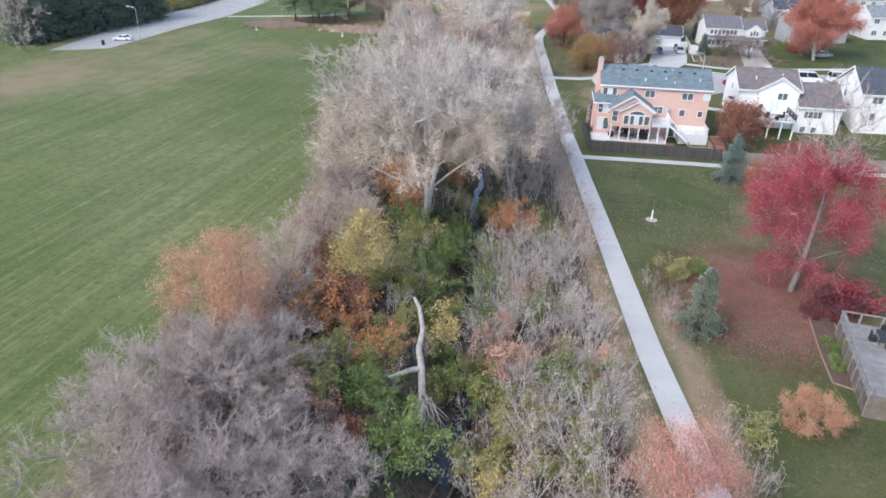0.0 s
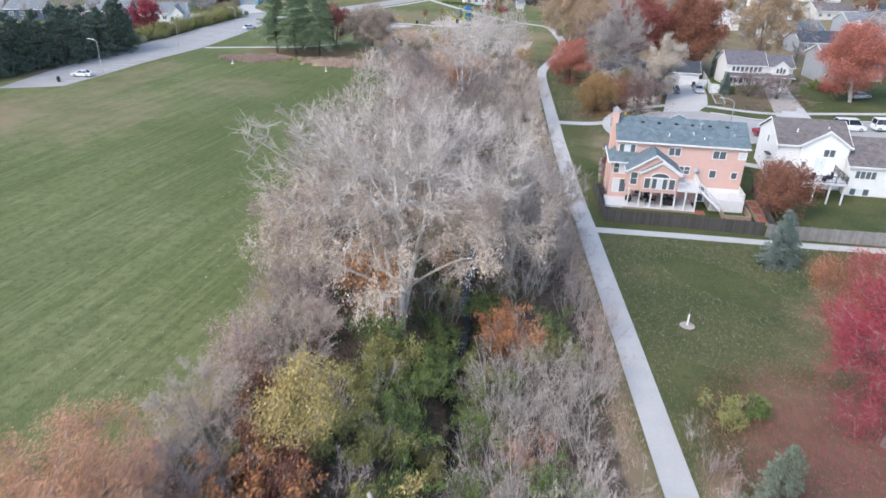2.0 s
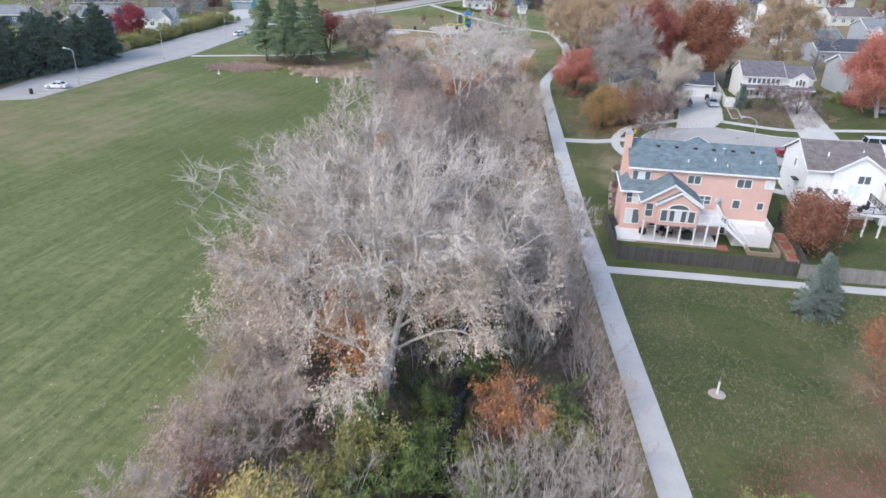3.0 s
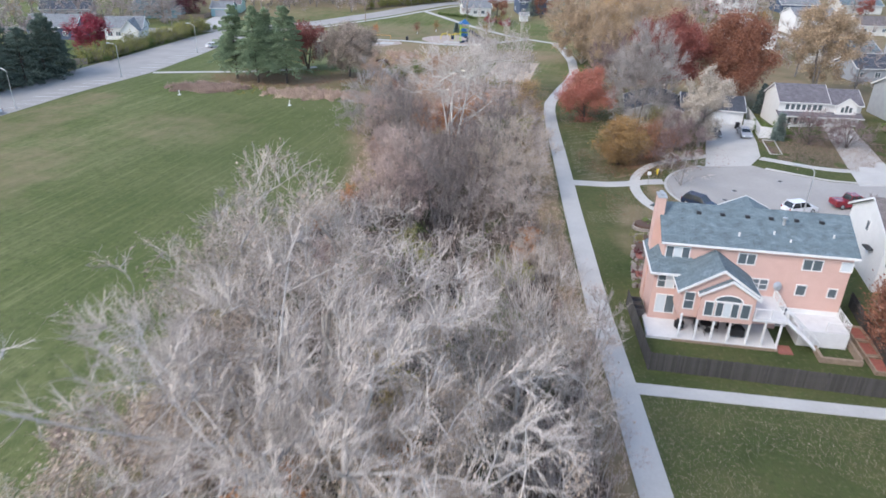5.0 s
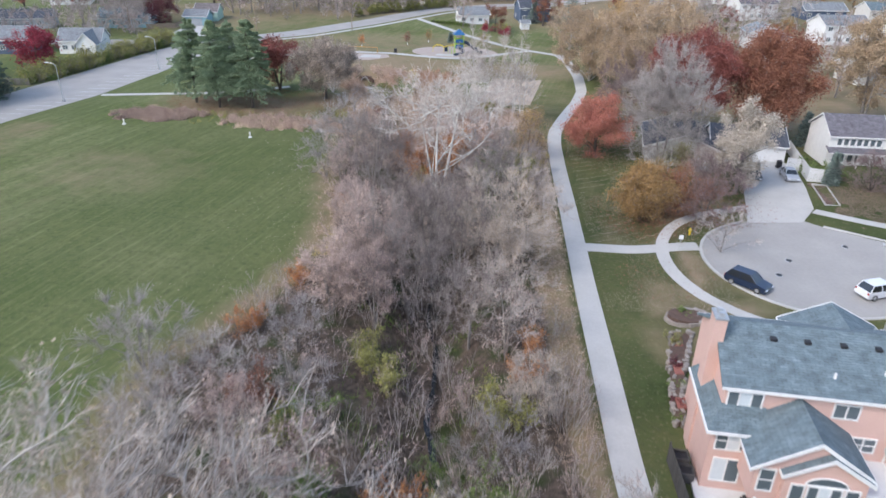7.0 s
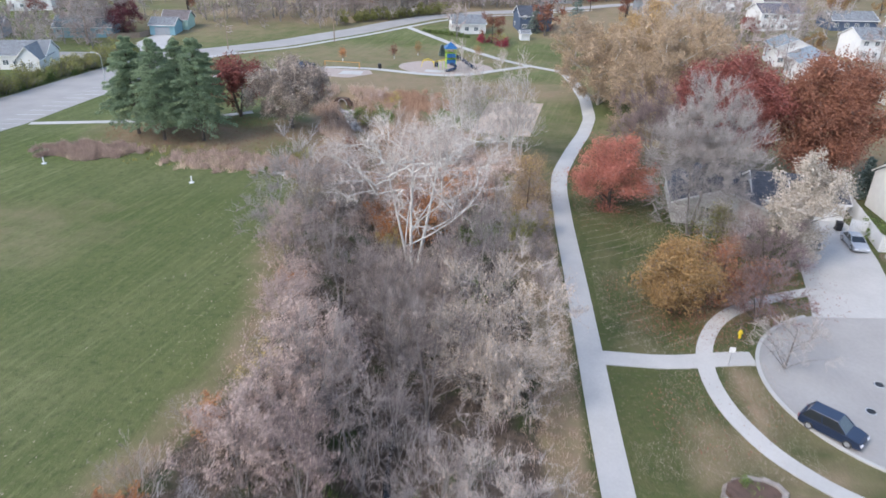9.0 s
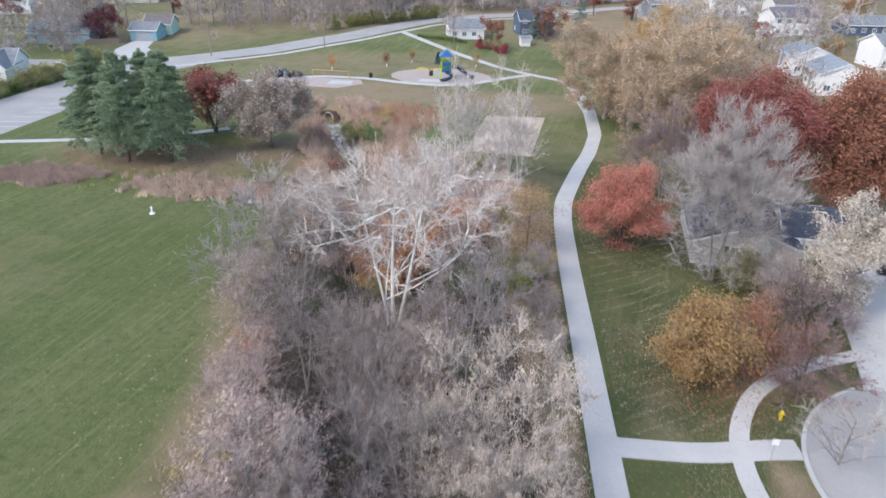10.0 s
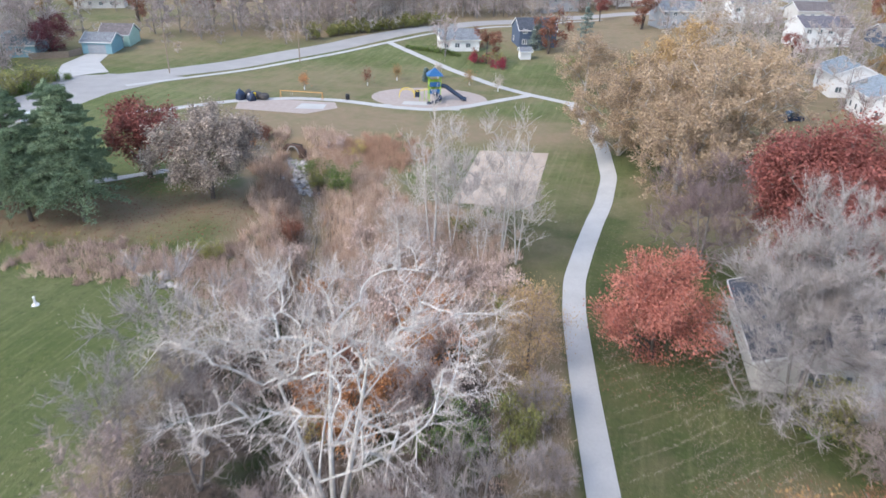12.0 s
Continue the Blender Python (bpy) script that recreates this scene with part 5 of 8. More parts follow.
def flight(a, b, width, steps, parent, material, name="stair"):
    """A straight open flight of steps from a (high) to b (low), with stringers; width runs along the side."""
    a, b = Vector(a), Vector(b)
    run = Vector((b.x - a.x, b.y - a.y, 0))
    side = Vector((-run.y, run.x, 0)).normalized() * width / 2
    st = part(name, bmesh.new(), material, parent)
    bm = bmesh.new()
    for s in (-1, 1):
        rod(bm, a + side * s, b + side * s, 0.12, sides=4)
        up = Vector((0, 0, 0.9))
        rod(bm, a + side * s + up, b + side * s + up, 0.05, sides=4)
        for k in range(7):
            p = a + (b - a) * k / 6 + side * s
            rod(bm, p, p + up, 0.03, sides=4)
    bm.to_mesh(st.data)
    bm.free()
    for k in range(steps):
        p = a + (b - a) * (k + 0.5) / steps
        t = run.normalized() * (run.length / steps * 0.55)
        bm = bmesh.new()
        q = [p - t - side, p + t - side, p + t + side, p - t + side]
        lo = [bm.verts.new(v - Vector((0, 0, 0.04))) for v in q]
        hi = [bm.verts.new(v) for v in q]
        bm.faces.new(hi)
        bm.faces.new(lo[::-1])
        for i in range(4):
            bm.faces.new((lo[i], lo[(i + 1) % 4], hi[(i + 1) % 4], hi[i]))
        part("step", bm, material, st)
    return st


def pink_house():
    h = thing("salmon_house", "large salmon-pink sided house with slate-blue roof, bay and white patio", "house", pose(23.0, 99.9, 0, 0, 0, -4.3))
    main = block(h, 0, 16.3, 0, 8.2, -1, 7.72, 9.75, wall_pink, roof_blue, ends=(False, False))
    # cross wing to the street
    block(h, 5.9, 12.0, 4.6, 9.2, -1, 7.45, 8.95, wall_pink, roof_blue, "y", 0.35, (False, True))
    part("wall", boxes((4.6, 15.0, 8.2, 12.4, -1, 2.9)), wall_pink, h)
    porch = bmesh.new()
    v = [porch.verts.new(p) for p in ((4.2, 8.15, 4.3), (15.4, 8.15, 4.3), (15.4, 12.9, 2.85), (4.2, 12.9, 2.85), (4.2, 8.15, 4.5), (15.4, 8.15, 4.5), (15.4, 12.9, 3.05), (4.2, 12.9, 3.05))]
    for f in ((0, 3, 2, 1), (4, 5, 6, 7), (0, 1, 5, 4), (1, 2, 6, 5), (2, 3, 7, 6), (3, 0, 4, 7)):
        porch.faces.new([v[i] for i in f])
    part("roof", porch, roof_blue, h)
    # lower wing at the west end with its lean-to roof
    part("wall", boxes((-0.6, 2.6, -1.3, 4.6, -1, 5.2)), wall_pink, h)
    bm = bmesh.new()
    for q in (((-1.0, -1.75, 5.1), (2.7, -1.75, 5.1), (2.7, 0.02, 6.05), (-0.02, 0.02, 6.05)), ((-1.0, -1.75, 5.1), (-0.02, 0.02, 6.05), (-0.02, 4.7, 6.05), (-1.0, 5.0, 5.1))):
        lo, hi = [bm.verts.new(p) for p in q], [bm.verts.new((p[0], p[1], p[2] + 0.16)) for p in q]
        bm.faces.new(lo[::-1])
        bm.faces.new(hi)
        for i in range(4):
            bm.faces.new((lo[i], lo[(i + 1) % 4], hi[(i + 1) % 4], hi[i]))
    r = part("roof", bm, roof_blue, h)
    part("fascia", boxes((-1.05, 2.6, -1.82, -1.74, 5.05, 5.27), (-1.07, -0.99, -1.74, 5.0, 5.05, 5.27)), trim_white, r, "white painted roof edge")
    # chimney
    ch = part("chimney", boxes((-0.75, 0.0, 2.5, 3.8, -1, 10.8)), wall_pink, h)
    part("cap", boxes((-0.8, 0.05, 2.44, 3.86, 10.78, 10.9), (-0.55, -0.2, 2.7, 3.05, 10.9, 11.15), (-0.55, -0.2, 3.25, 3.6, 10.9, 11.15)), metal_grey, ch, "pale grey chimney cap with two pots")
    # bay over the patio
    block(h, 1.4, 7.65, -4.0, 0.6, 2.35, 4.95, 7.05, wall_pink, roof_blue, "y", 0.35, (True, False))
    block(h, 3.0, 7.55, -4.45, -3.9, 2.36, 4.9, 6.3, wall_pink, roof_blue, "y", 0.25, (True, False))
    window(h, 1.65, 3.1, 0.95, 1.75, -4.02, 1, rows=2)
    window(h, 3.35, 2.85, 0.85, 1.5, -4.47, 1)
    window(h, 4.3, 2.85, 2.0, 1.5, -4.47, 3, shade=(1,))
    window(h, 6.4, 2.85, 0.85, 1.5, -4.47, 1)
    bm = bmesh.new()
    rim = [bm.verts.new((5.3 + 1.12 * math.cos(a), -4.49, 4.42 + 0.55 * math.sin(a))) for a in np.linspace(0, math.pi, 13)]
    bm.faces.new(rim)
    arch = part("arch_window", bm, pane_dark, h)
    bm = bmesh.new()
    pts = [(5.3 + 1.18 * math.cos(a), -4.5, 4.40 + 0.62 * math.sin(a)) for a in np.linspace(0, math.pi, 13)]
    for p, q in zip(pts, pts[1:]):
        rod(bm, p, q, 0.06, sides=4)
    rod(bm, pts[0], pts[-1], 0.05, sides=4)
    part("frame", bm, trim_white, arch)
    # windows of the main wall
    window(h, 0.2, 6.05, 2.2, 1.2, -0.02, 3, shade=(1,))
    window(h, 6.55, 6.0, 1.6, 1.15, -0.02, 2)
    window(h, 12.1, 5.95, 1.75, 1.15, -0.02, 2)
    window(h, 15.3, 6.1, 1.05, 1.0, -0.02, 1, shade=(0,))
    window(h, 8.1, 3.6, 1.6, 1.15, -0.02, 2, rows=2)
    window(h, 12.1, 3.35, 0.95, 1.15, -0.02, 1)
    window(h, 14.85, 3.4, 0.85, 1.0, -0.02, 1)
    window(h, -0.3, 3.55, 2.3, 1.5, -1.32, 3, rows=2, shade=(1,))
    window(h, -0.15, 0.95, 1.8, 1.95, -1.32, 2, shade=(0,), label="sliding glass patio door")
    window(h, 2.9, 0.55, 2.4, 2.0, -0.62, 2)
    window(h, 6.6, 0.55, 1.8, 2.0, -0.62, 2)
    part("wall", boxes((2.6, 11.0, -0.6, 0.05, -1, 2.9)), wall_pink, h)
    part("base_wall", boxes((11.0, 16.3, -0.06, 0.0, -1, 2.0)), wall_white, h, "white lower wall")
    # patio, posts, balcony
    part("patio", boxes((-1.0, 10.2, -4.5, -0.55, -0.6, 0.28)), deck_white, h, "white painted patio deck")
    part("patio_edge", boxes((1.2, 10.25, -4.62, -4.5, -0.6, 0.2)), timber, h, "brown timber edge")
    for x in (1.7, 3.1, 4.5, 5.9, 7.5, 8.8, 10.1):
        part("post", soft_box(x - 0.09, x + 0.09, -4.42, -4.24, 0.28, 2.75), trim_white, h)
    part("balcony", boxes((7.65, 10.5, -4.45, -0.0, 2.72, 2.98)), deck_white, h, "white balcony floor")
    railing((7.75, -4.35), (10.4, -4.35), 2.98, h, trim_white)
    railing((10.4, -3.1), (10.4, -0.1), 2.98, h, trim_white)
    flight((10.4, -3.75, 2.95), (13.6, -3.75, 0.2), 1.0, 14, h, trim_white)
    part("terrace", boxes((12.2, 16.4, -3.1, -0.06, -0.6, 1.55)), deck_white, h, "white raised terrace")
    part("glass_door", soft_box(10.7, 11.9, -0.12, -0.04, 0.1, 2.1), pane_dark, h, "dark glass back door")
    railing((16.3, -3.0), (16.3, -0.2), 1.55, h, trim_white)
    railing((14.4, -3.0), (16.3, -3.0), 1.55, h, trim_white)
    part("doormat", soft_box(10.3, 11.5, -4.9, -3.6, -0.2, 0.12), brick_red, h, "brick-red step")
    part("retaining_wall", boxes((13.4, 13.65, -5.6, -3.8, -0.6, 0.55), (13.65, 16.9, -5.6, -5.35, -0.6, 0.5), (16.65, 16.9, -5.35, -2.0, -0.6, 0.7)), timber, h, "timber retaining edge")
    # roof fittings
    for x in (3.2, 5.3, 7.5, 9.6, 11.8, 14.0):
        part("roof_vent", soft_box(x - 0.22, x + 0.22, 2.85, 3.3, 9.1, 9.55, 0.05), black, main, "dark box vent")
    for x, y, t in ((6.5, 0.9, 8.7), (9.6, 1.4, 8.9), (10.9, 0.7, 8.5), (14.7, 1.5, 8.95)):
        part("pipe", rod(bmesh.new(), (x, y, 8.0), (x, y, t), 0.08), trim_white, main, "white vent pipe")
    part("flue", rod(rod(bmesh.new(), (10.6, 2.5, 8.8), (10.6, 2.5, 9.7), 0.13), (10.6, 2.5, 9.7), (10.6, 2.5, 9.85), 0.22), metal_grey, main, "metal flue with a hood")
    bm = bmesh.new()
    bmesh.ops.create_cone(bm, cap_ends=True, segments=18, radius1=0.42, radius2=0.05, depth=0.14, matrix=pose(10.4, -0.5, 4.35, 70, 0, 15))
    rod(bm, (10.4, -0.45, 4.3), (10.4, 0.02, 4.0), 0.03)
    part("dish", bm, metal_grey, h, "grey satellite dish")
    return h


pink_house()
T43 = pose(23.0, 99.9, 0, 0, 0, -4.3)


def patio_table(x, y):
    t = thing("patio_table", "round dark patio table standing on the white deck", "table", T43 @ pose(x, y, 0.28))
    part("tabletop", rod(bmesh.new(), (0, 0, 0.70), (0, 0, 0.74), 0.55, sides=18), black, t)
    part("pedestal", rod(rod(bmesh.new(), (0, 0, 0), (0, 0, 0.7), 0.04), (0, 0, 0), (0, 0, 0.03), 0.28, sides=12), metal_grey, t)


def patio_chair(x, y, a):
    c = thing("patio_chair", "dark metal patio chair on the white deck", "chair", T43 @ pose(x, y, 0.28, 0, 0, a), "chairs on the patio")
    part("seat", soft_box(-0.25, 0.25, -0.25, 0.25, 0.40, 0.46), black, c)
    part("backrest", soft_box(-0.25, 0.25, 0.2, 0.26, 0.46, 0.95), black, c)
    for i in (-1, 1):
        for j in (-1, 1):
            part("leg", rod(bmesh.new(), (0.22 * i, 0.22 * j, 0), (0.22 * i, 0.22 * j, 0.4), 0.02, sides=5), black, c)


patio_table(4.4, -2.6)
for x, y, a in ((3.6, -2.6, 90), (5.2, -2.6, -90), (4.4, -1.8, 0), (4.4, -3.4, 180), (6.6, -2.2, 30)):
    patio_chair(x, y, a)
for x, y in ((-1.5, 0.9), (-1.4, -0.5)):
    pb = thing("planter_box", "dark empty planter box beside the house wall", "planter", T43 @ pose(x, y, 0))
    part("box", boxes((-0.55, -0.47, -0.5, 0.5, -0.1, 0.85), (0.47, 0.55, -0.5, 0.5, -0.1, 0.85), (-0.47, 0.47, -0.5, -0.42, -0.1, 0.85), (-0.47, 0.47, 0.42, 0.5, -0.1, 0.85)), fence_dark, pb)
    part("soil", boxes((-0.47, 0.47, -0.42, 0.42, -0.1, 0.7)), black, pb, "dark soil")
g = thing("grill", "black covered barbecue grill on the patio", "grill", T43 @ pose(7.0, -3.2, 0.28))
part("body", soft_box(-0.6, 0.6, -0.3, 0.3, 0.1, 0.9, 0.06), black, g)
part("lid", soft_box(-0.4, 0.4, -0.28, 0.28, 0.9, 1.2, 0.12, 2), black, g)
g2 = thing("covered_chair", "dark covered lounge chair on the patio", "chair", T43 @ pose(2.0, -2.8, 0.28))
part("cover", soft_box(-0.4, 0.4, -0.4, 0.4, 0, 0.95, 0.2, 2), black, g2)


def white_house():
    h = thing("white_house", "white two-storey house with brown roof and rear deck", "house", pose(45.6, 106.2, 0, 0, 0, -4.3))
    block(h, 0.5, 9.8, 0, 9.2, -1, 6.4, 8.75, wall_white, roof_brown)
    block(h, 3.4, 9.6, -0.5, 4.4, -1, 6.5, 8.5, wall_white, roof_brown, "y", 0.35, (True, False))
    block(h, 9.7, 16.2, -1.6, 7.4, -1, 4.5, 7.1, wall_white, roof_brown)
    window(h, 6.3, 5.0, 1.6, 1.15, -0.52, 2)
    window(h, 5.4, 3.05, 1.6, 1.9, -0.52, 2, shade=(0, 1), label="white double deck door")
    window(h, 3.8, 3.4, 0.7, 0.9, -0.52, 1)
    window(h, 0.9, 3.2, 0.8, 0.9, -0.02, 1)
    window(h, 1.9, 3.2, 0.8, 0.9, -0.02, 1)
    window(h, 10.6, 2.6, 2.8, 1.2, -1.62, 4)
    window(h, 10.5, 0.2, 2.6, 1.1, -1.62, 3, shade=(1,))
    window(h, 5.0, 5.2, 0.8, 1.2, 0.48, 1, turn=90)
    part("awning", soft_box(-0.2, 0.45, 2.0, 3.3, 4.1, 4.25), black, h, "dark awning")
    part("deck", boxes((2.4, 8.4, -5.6, -0.5, 2.75, 3.0)), deck_white, h, "raised deck floor")
    railing((2.5, -5.5), (8.3, -5.5), 3.0, h, black)
    railing((2.5, -5.5), (2.5, -0.6), 3.0, h, black)
    railing((8.3, -5.5), (8.3, -0.6), 3.0, h, black)
    for x in (2.6, 4.5, 6.4, 8.2):
        part("post", soft_box(x - 0.1, x + 0.1, -5.45, -5.25, -0.6, 2.75), trim_white, h)
    for x, y in ((3.2, 2.0), (7.0, 1.6)):
        part("pipe", rod(bmesh.new(), (x, y, 7.0), (x, y, 8.7 if x > 5 else 8.1), 0.09), trim_white, h)
    return h


white_house()
for x, y in ((49.6, 101.9), (51.0, 101.3), (52.0, 102.1)):
    pc = thing("deck_chair", "dark chair on the raised deck", "chair", pose(x, y, 3.0, 0, 0, 40 * x), "chairs on the deck")
    part("seat", soft_box(-0.3, 0.3, -0.3, 0.3, 0.0, 0.42), black, pc)
    part("backrest", soft_box(-0.3, 0.3, 0.24, 0.3, 0.42, 0.95), black, pc)


def east_house():
    h = thing("white_house", "white house with dark blue-black roof and gable end", "house", pose(64.6, 104.5, 0, 0, 0, -3))
    block(h, 0, 13, 0, 10, -1, 6.8, 9.8, wall_white, roof_dark)
    window(h, 1.6, 5.2, 1.7, 1.15, -0.02, 2)
    window(h, 1.0, 2.5, 1.8, 1.3, -0.02, 2, shade=(0,))
    window(h, 6.5, 5.2, 1.7, 1.15, -0.02, 2)
    window(h, 6.5, 2.4, 2.4, 1.3, -0.02, 3)
    part("awning", soft_box(-0.7, -0.05, 3.0, 4.2, 4.0, 4.15), black, h, "dark awning")
    window(h, 6.5, 4.8, 0.9, 1.2, -0.02, 1, turn=90)
    return h


east_house()


def mauve_house():
    z = 2.2
    h = thing("colonial_house", "white colonial house with mauve-grey roof, porch roof and garage", "house", pose(55.7, 162.6, z, 0, 0, 0))
    h.scale = (0.84, 0.84, 0.84)
    block(h, 0, 9.6, 0, 8.5, -1.5, 5.3, 7.9, wall_white, roof_mauve)
    block(h, 9.5, 16.4, 0.3, 8.0, -1.5, 5.0, 7.2, wall_white, roof_mauve)
    block(h, 11.2, 15.2, -0.4, 3.5, 2.9, 4.9, 6.3, wall_white, roof_mauve, "y", 0.25, (True, False))
    bm = bmesh.new()
    q = [(-0.3, -1.6, 2.55), (16.6, -1.6, 2.55), (16.6, 0.32, 3.25), (-0.3, 0.32, 3.25)]
    lo, hi = [bm.verts.new(p) for p in q], [bm.verts.new((p[0], p[1], p[2] + 0.15)) for p in q]
    bm.faces.new(lo[::-1])
    bm.faces.new(hi)
    for i in range(4):
        bm.faces.new((lo[i], lo[(i + 1) % 4], hi[(i + 1) % 4], hi[i]))
    r = part("roof", bm, roof_mauve, h)
    part("fascia", boxes((-0.35, 16.65, -1.68, -1.6, 2.5, 2.72)), trim_white, r, "white painted roof edge")
    for k in range(7):
        window(h, 1.2 + 1.08 * k, 3.6, 0.9, 1.25, -0.02, 1)
    for k in range(3):
        window(h, 12.0 + 0.8 * k, 3.5, 0.75, 1.2 + (0.35 if k == 1 else 0), -0.42, 1)
    for k in range(4):
        window(h, 1.0 + 1.25 * k, 0.7, 1.0, 1.4, -0.02, 1)
    for x in (0.1, 2.4, 4.7, 7.0, 9.3):
        part("post", soft_box(x - 0.08, x + 0.08, -1.5, -1.34, -0.3, 2.55), trim_white, h)
    d = part("garage_door", boxes(*[(10.0, 15.4, -0.06 - 0.0, 0.28, 0.0 + 0.56 * k, 0.54 + 0.56 * k) for k in range(4)]), trim_white, h, "white panelled garage door")
    part("wall", boxes((9.5, 16.4, -0.0, 0.32, -1.5, 2.9)), wall_white, h)
    return h


mauve_house()


def ranch_house():
    z = 0.8
    h = thing("ranch_house", "low cream ranch house with dark slate roof behind trees", "house", pose(30.5, 163.7, z, 0, 0, -8))
    block(h, 0, 10.4, 0.0, 12.6, -1.5, 2.7, 4.7, wall_cream, roof_dark, "y", 0.5)
    block(h, 9.6, 15.2, 3.6, 11.4, -1.5, 2.9, 4.9, wall_cream, roof_dark)
    win = window(h, 3.6, 0.9, 2.6, 1.5, -0.02, 4)
    for x in (-0.5, 2.68):
        part("shutter", soft_box(x, x + 0.42, -0.06, -0.01, 0.0, 1.5), pane_dark, win, "dark slatted shutter")
    part("stoop", boxes((7.0, 9.6, -2.2, 0.0, -0.8, 0.1)), concrete, h, "concrete stoop")
    railing((7.1, -2.1), (8.2, -2.1), 0.1, h, trim_white)
    railing((7.1, -2.1), (7.1, -0.1), 0.1, h, trim_white)
    part("front_door", soft_box(8.2, 9.2, -0.08, 0.02, 0.1, 2.15), trim_white, h, "white panelled front door")
    window(h, 11.0, 0.9, 1.6, 1.2, 3.58, 2)
    part("vent_pipe", rod(bmesh.new(), (4.0, 6.0, 4.2), (4.0, 6.0, 4.9), 0.08), trim_white, h)
    return h


ranch_house()


def garage_house():
    z = 1.45
    h = thing("garage", "pale garage with dark roof at the head of the driveway", "garage", pose(44.9, 165.3, z, 0, 0, -8))
    block(h, 0, 6.0, 0, 8.5, -1.5, 2.6, 4.2, wall_white, roof_dark)
    d = part("garage_door", boxes((0.6, 5.4, -0.05, 0.0, 0.0, 2.2)), trim_white, h, "white panelled garage door")
    for k in range(4):
        part("door_panel", soft_box(0.65, 5.35, -0.08, -0.04, 0.03 + 0.54 * k, 0.53 + 0.54 * k), trim_white, d)
    return h


garage_house()
cart = thing("wheeled_bin", "black wheeled rubbish bin beside the garage door", "bin", pose(49.2, 161.9, float(level(49.2, 161.9)) + 0.045, 0, 0, -8))
part("body", soft_box(-0.33, 0.33, -0.36, 0.36, 0.05, 1.0, 0.05), black, cart)
part("lid", soft_box(-0.36, 0.36, -0.4, 0.4, 1.0, 1.1, 0.04), black, cart)
for i in (-1, 1):
    part("wheel", rod(bmesh.new(), (0.3 * i, 0.34, 0.12), (0.36 * i, 0.34, 0.12), 0.12, sides=12), black, cart)


def plain_house(label, x, y, turn, w, d, eave, rise, wall, roof, z=None, name="house", along="x", wins=4, side=1, door=False):
    """A small distant house with a roof, trim and windows."""
    z = float(level(x, y)) if z is None else z
    h = thing(name, label, "house", pose(x, y, z, 0, 0, turn))
    block(h, 0, w, 0, d, -1.5, eave, eave + rise, wall, roof, along)
    for k in range(wins):
        window(h, 0.8 + (w - 1.6) * k / wins, 1.0, min(1.3, (w - 2) / wins * 0.7), 1.2, -0.02, 2)
        if eave > 4.4:
            window(h, 0.8 + (w - 1.6) * k / wins, 3.7, min(1.3, (w - 2) / wins * 0.7), 1.15, -0.02, 2)
    for k in range(side):
        window(h, d - 2.0 - 2.6 * k, 1.0, 1.0, 1.2, -0.02, 1, turn=90)
    if door:
        part("garage_door", boxes(*[(w * 0.2, w * 0.8, -0.07, 0.0, 0.02 + 0.55 * k, 0.53 + 0.55 * k) for k in range(4)]), wall_grey, h, "pale grey panelled garage door")
    return h


plain_house("white house with blue-grey roof and gable end beyond the old trees", 72.4, 238.0, -5, 9.0, 11.0, 4.3, 2.0, wall_white, roof_slate, along="y", wins=2, side=3)
plain_house("white house end with grey roof behind another", 73.6, 256.5, -5, 9, 10, 4.3, 2.0, wall_white, roof_slate, along="y", wins=2)
plain_house("white cottage with grey roof behind the car park hedge", -101.5, 230.5, 14, 10, 8, 3.2, 2.4, wall_white, roof_grey, wins=4)
plain_house("white gable wing of the cottage behind the hedge", -95.5, 228.0, 14, 4.5, 9, 3.0, 2.4, wall_white, roof_grey, along="y", wins=2)
plain_house("dark blue house with grey roof and white trim", -121, 226, 10, 13, 9, 3.4, 2.6, wall_blue, roof_grey, wins=4)
plain_house("teal garage with blue-grey roof across the far road", -90.6, 279.5, 6, 7.0, 7, 2.8, 1.6, wall_teal, roof_grey, name="garage", wins=0, door=True)
plain_house("mint-green house with brown roof behind the teal garage", -90.6, 287.6, 6, 7.4, 7, 3.0, 2.0, wall_mint, roof_brown, wins=3)
plain_house("pale blue house with slate roof across the far road", -113.5, 270.5, 14, 15, 10, 2.8, 2.4, wall_teal, roof_blue, wins=4)
plain_house("white cottage behind a clipped hedge", -5.5, 297, 12, 10, 8, 3.0, 2.0, wall_white, roof_grey, wins=3)
plain_house("dark blue house with white garage end", 14.5, 305, 12, 10, 9, 4.6, 2.4, wall_blue, roof_dark, wins=3)
sh = thing("garden_shed", "small white garden shed with pale roof", "shed", pose(14.8, 292, float(level(14.8, 292)), 0, 0, 12))
block(sh, 0, 2.6, 0, 2.6, -0.5, 2.0, 2.7, wall_white, roof_grey)

# ---- fences and beds ----
planks = {}


def plank_mesh(material):
    """One upright fence board, shared by all boards of a material."""
    if material.name not in planks:
        me = bpy.data.meshes.new("board")
        bm = boxes((-1, 1, -0.012, 0.012, -0.12, 1))
        bm.to_mesh(me)
        bm.free()
        me.materials.append(material)
        planks[material.name] = me
    return planks[material.name]


def box_verts(bm):
    before = set(bm.verts)
    box(bm, -1, 1, -0.012, 0.012, -0.12, 1)
    return [v for v in bm.verts if v not in before]


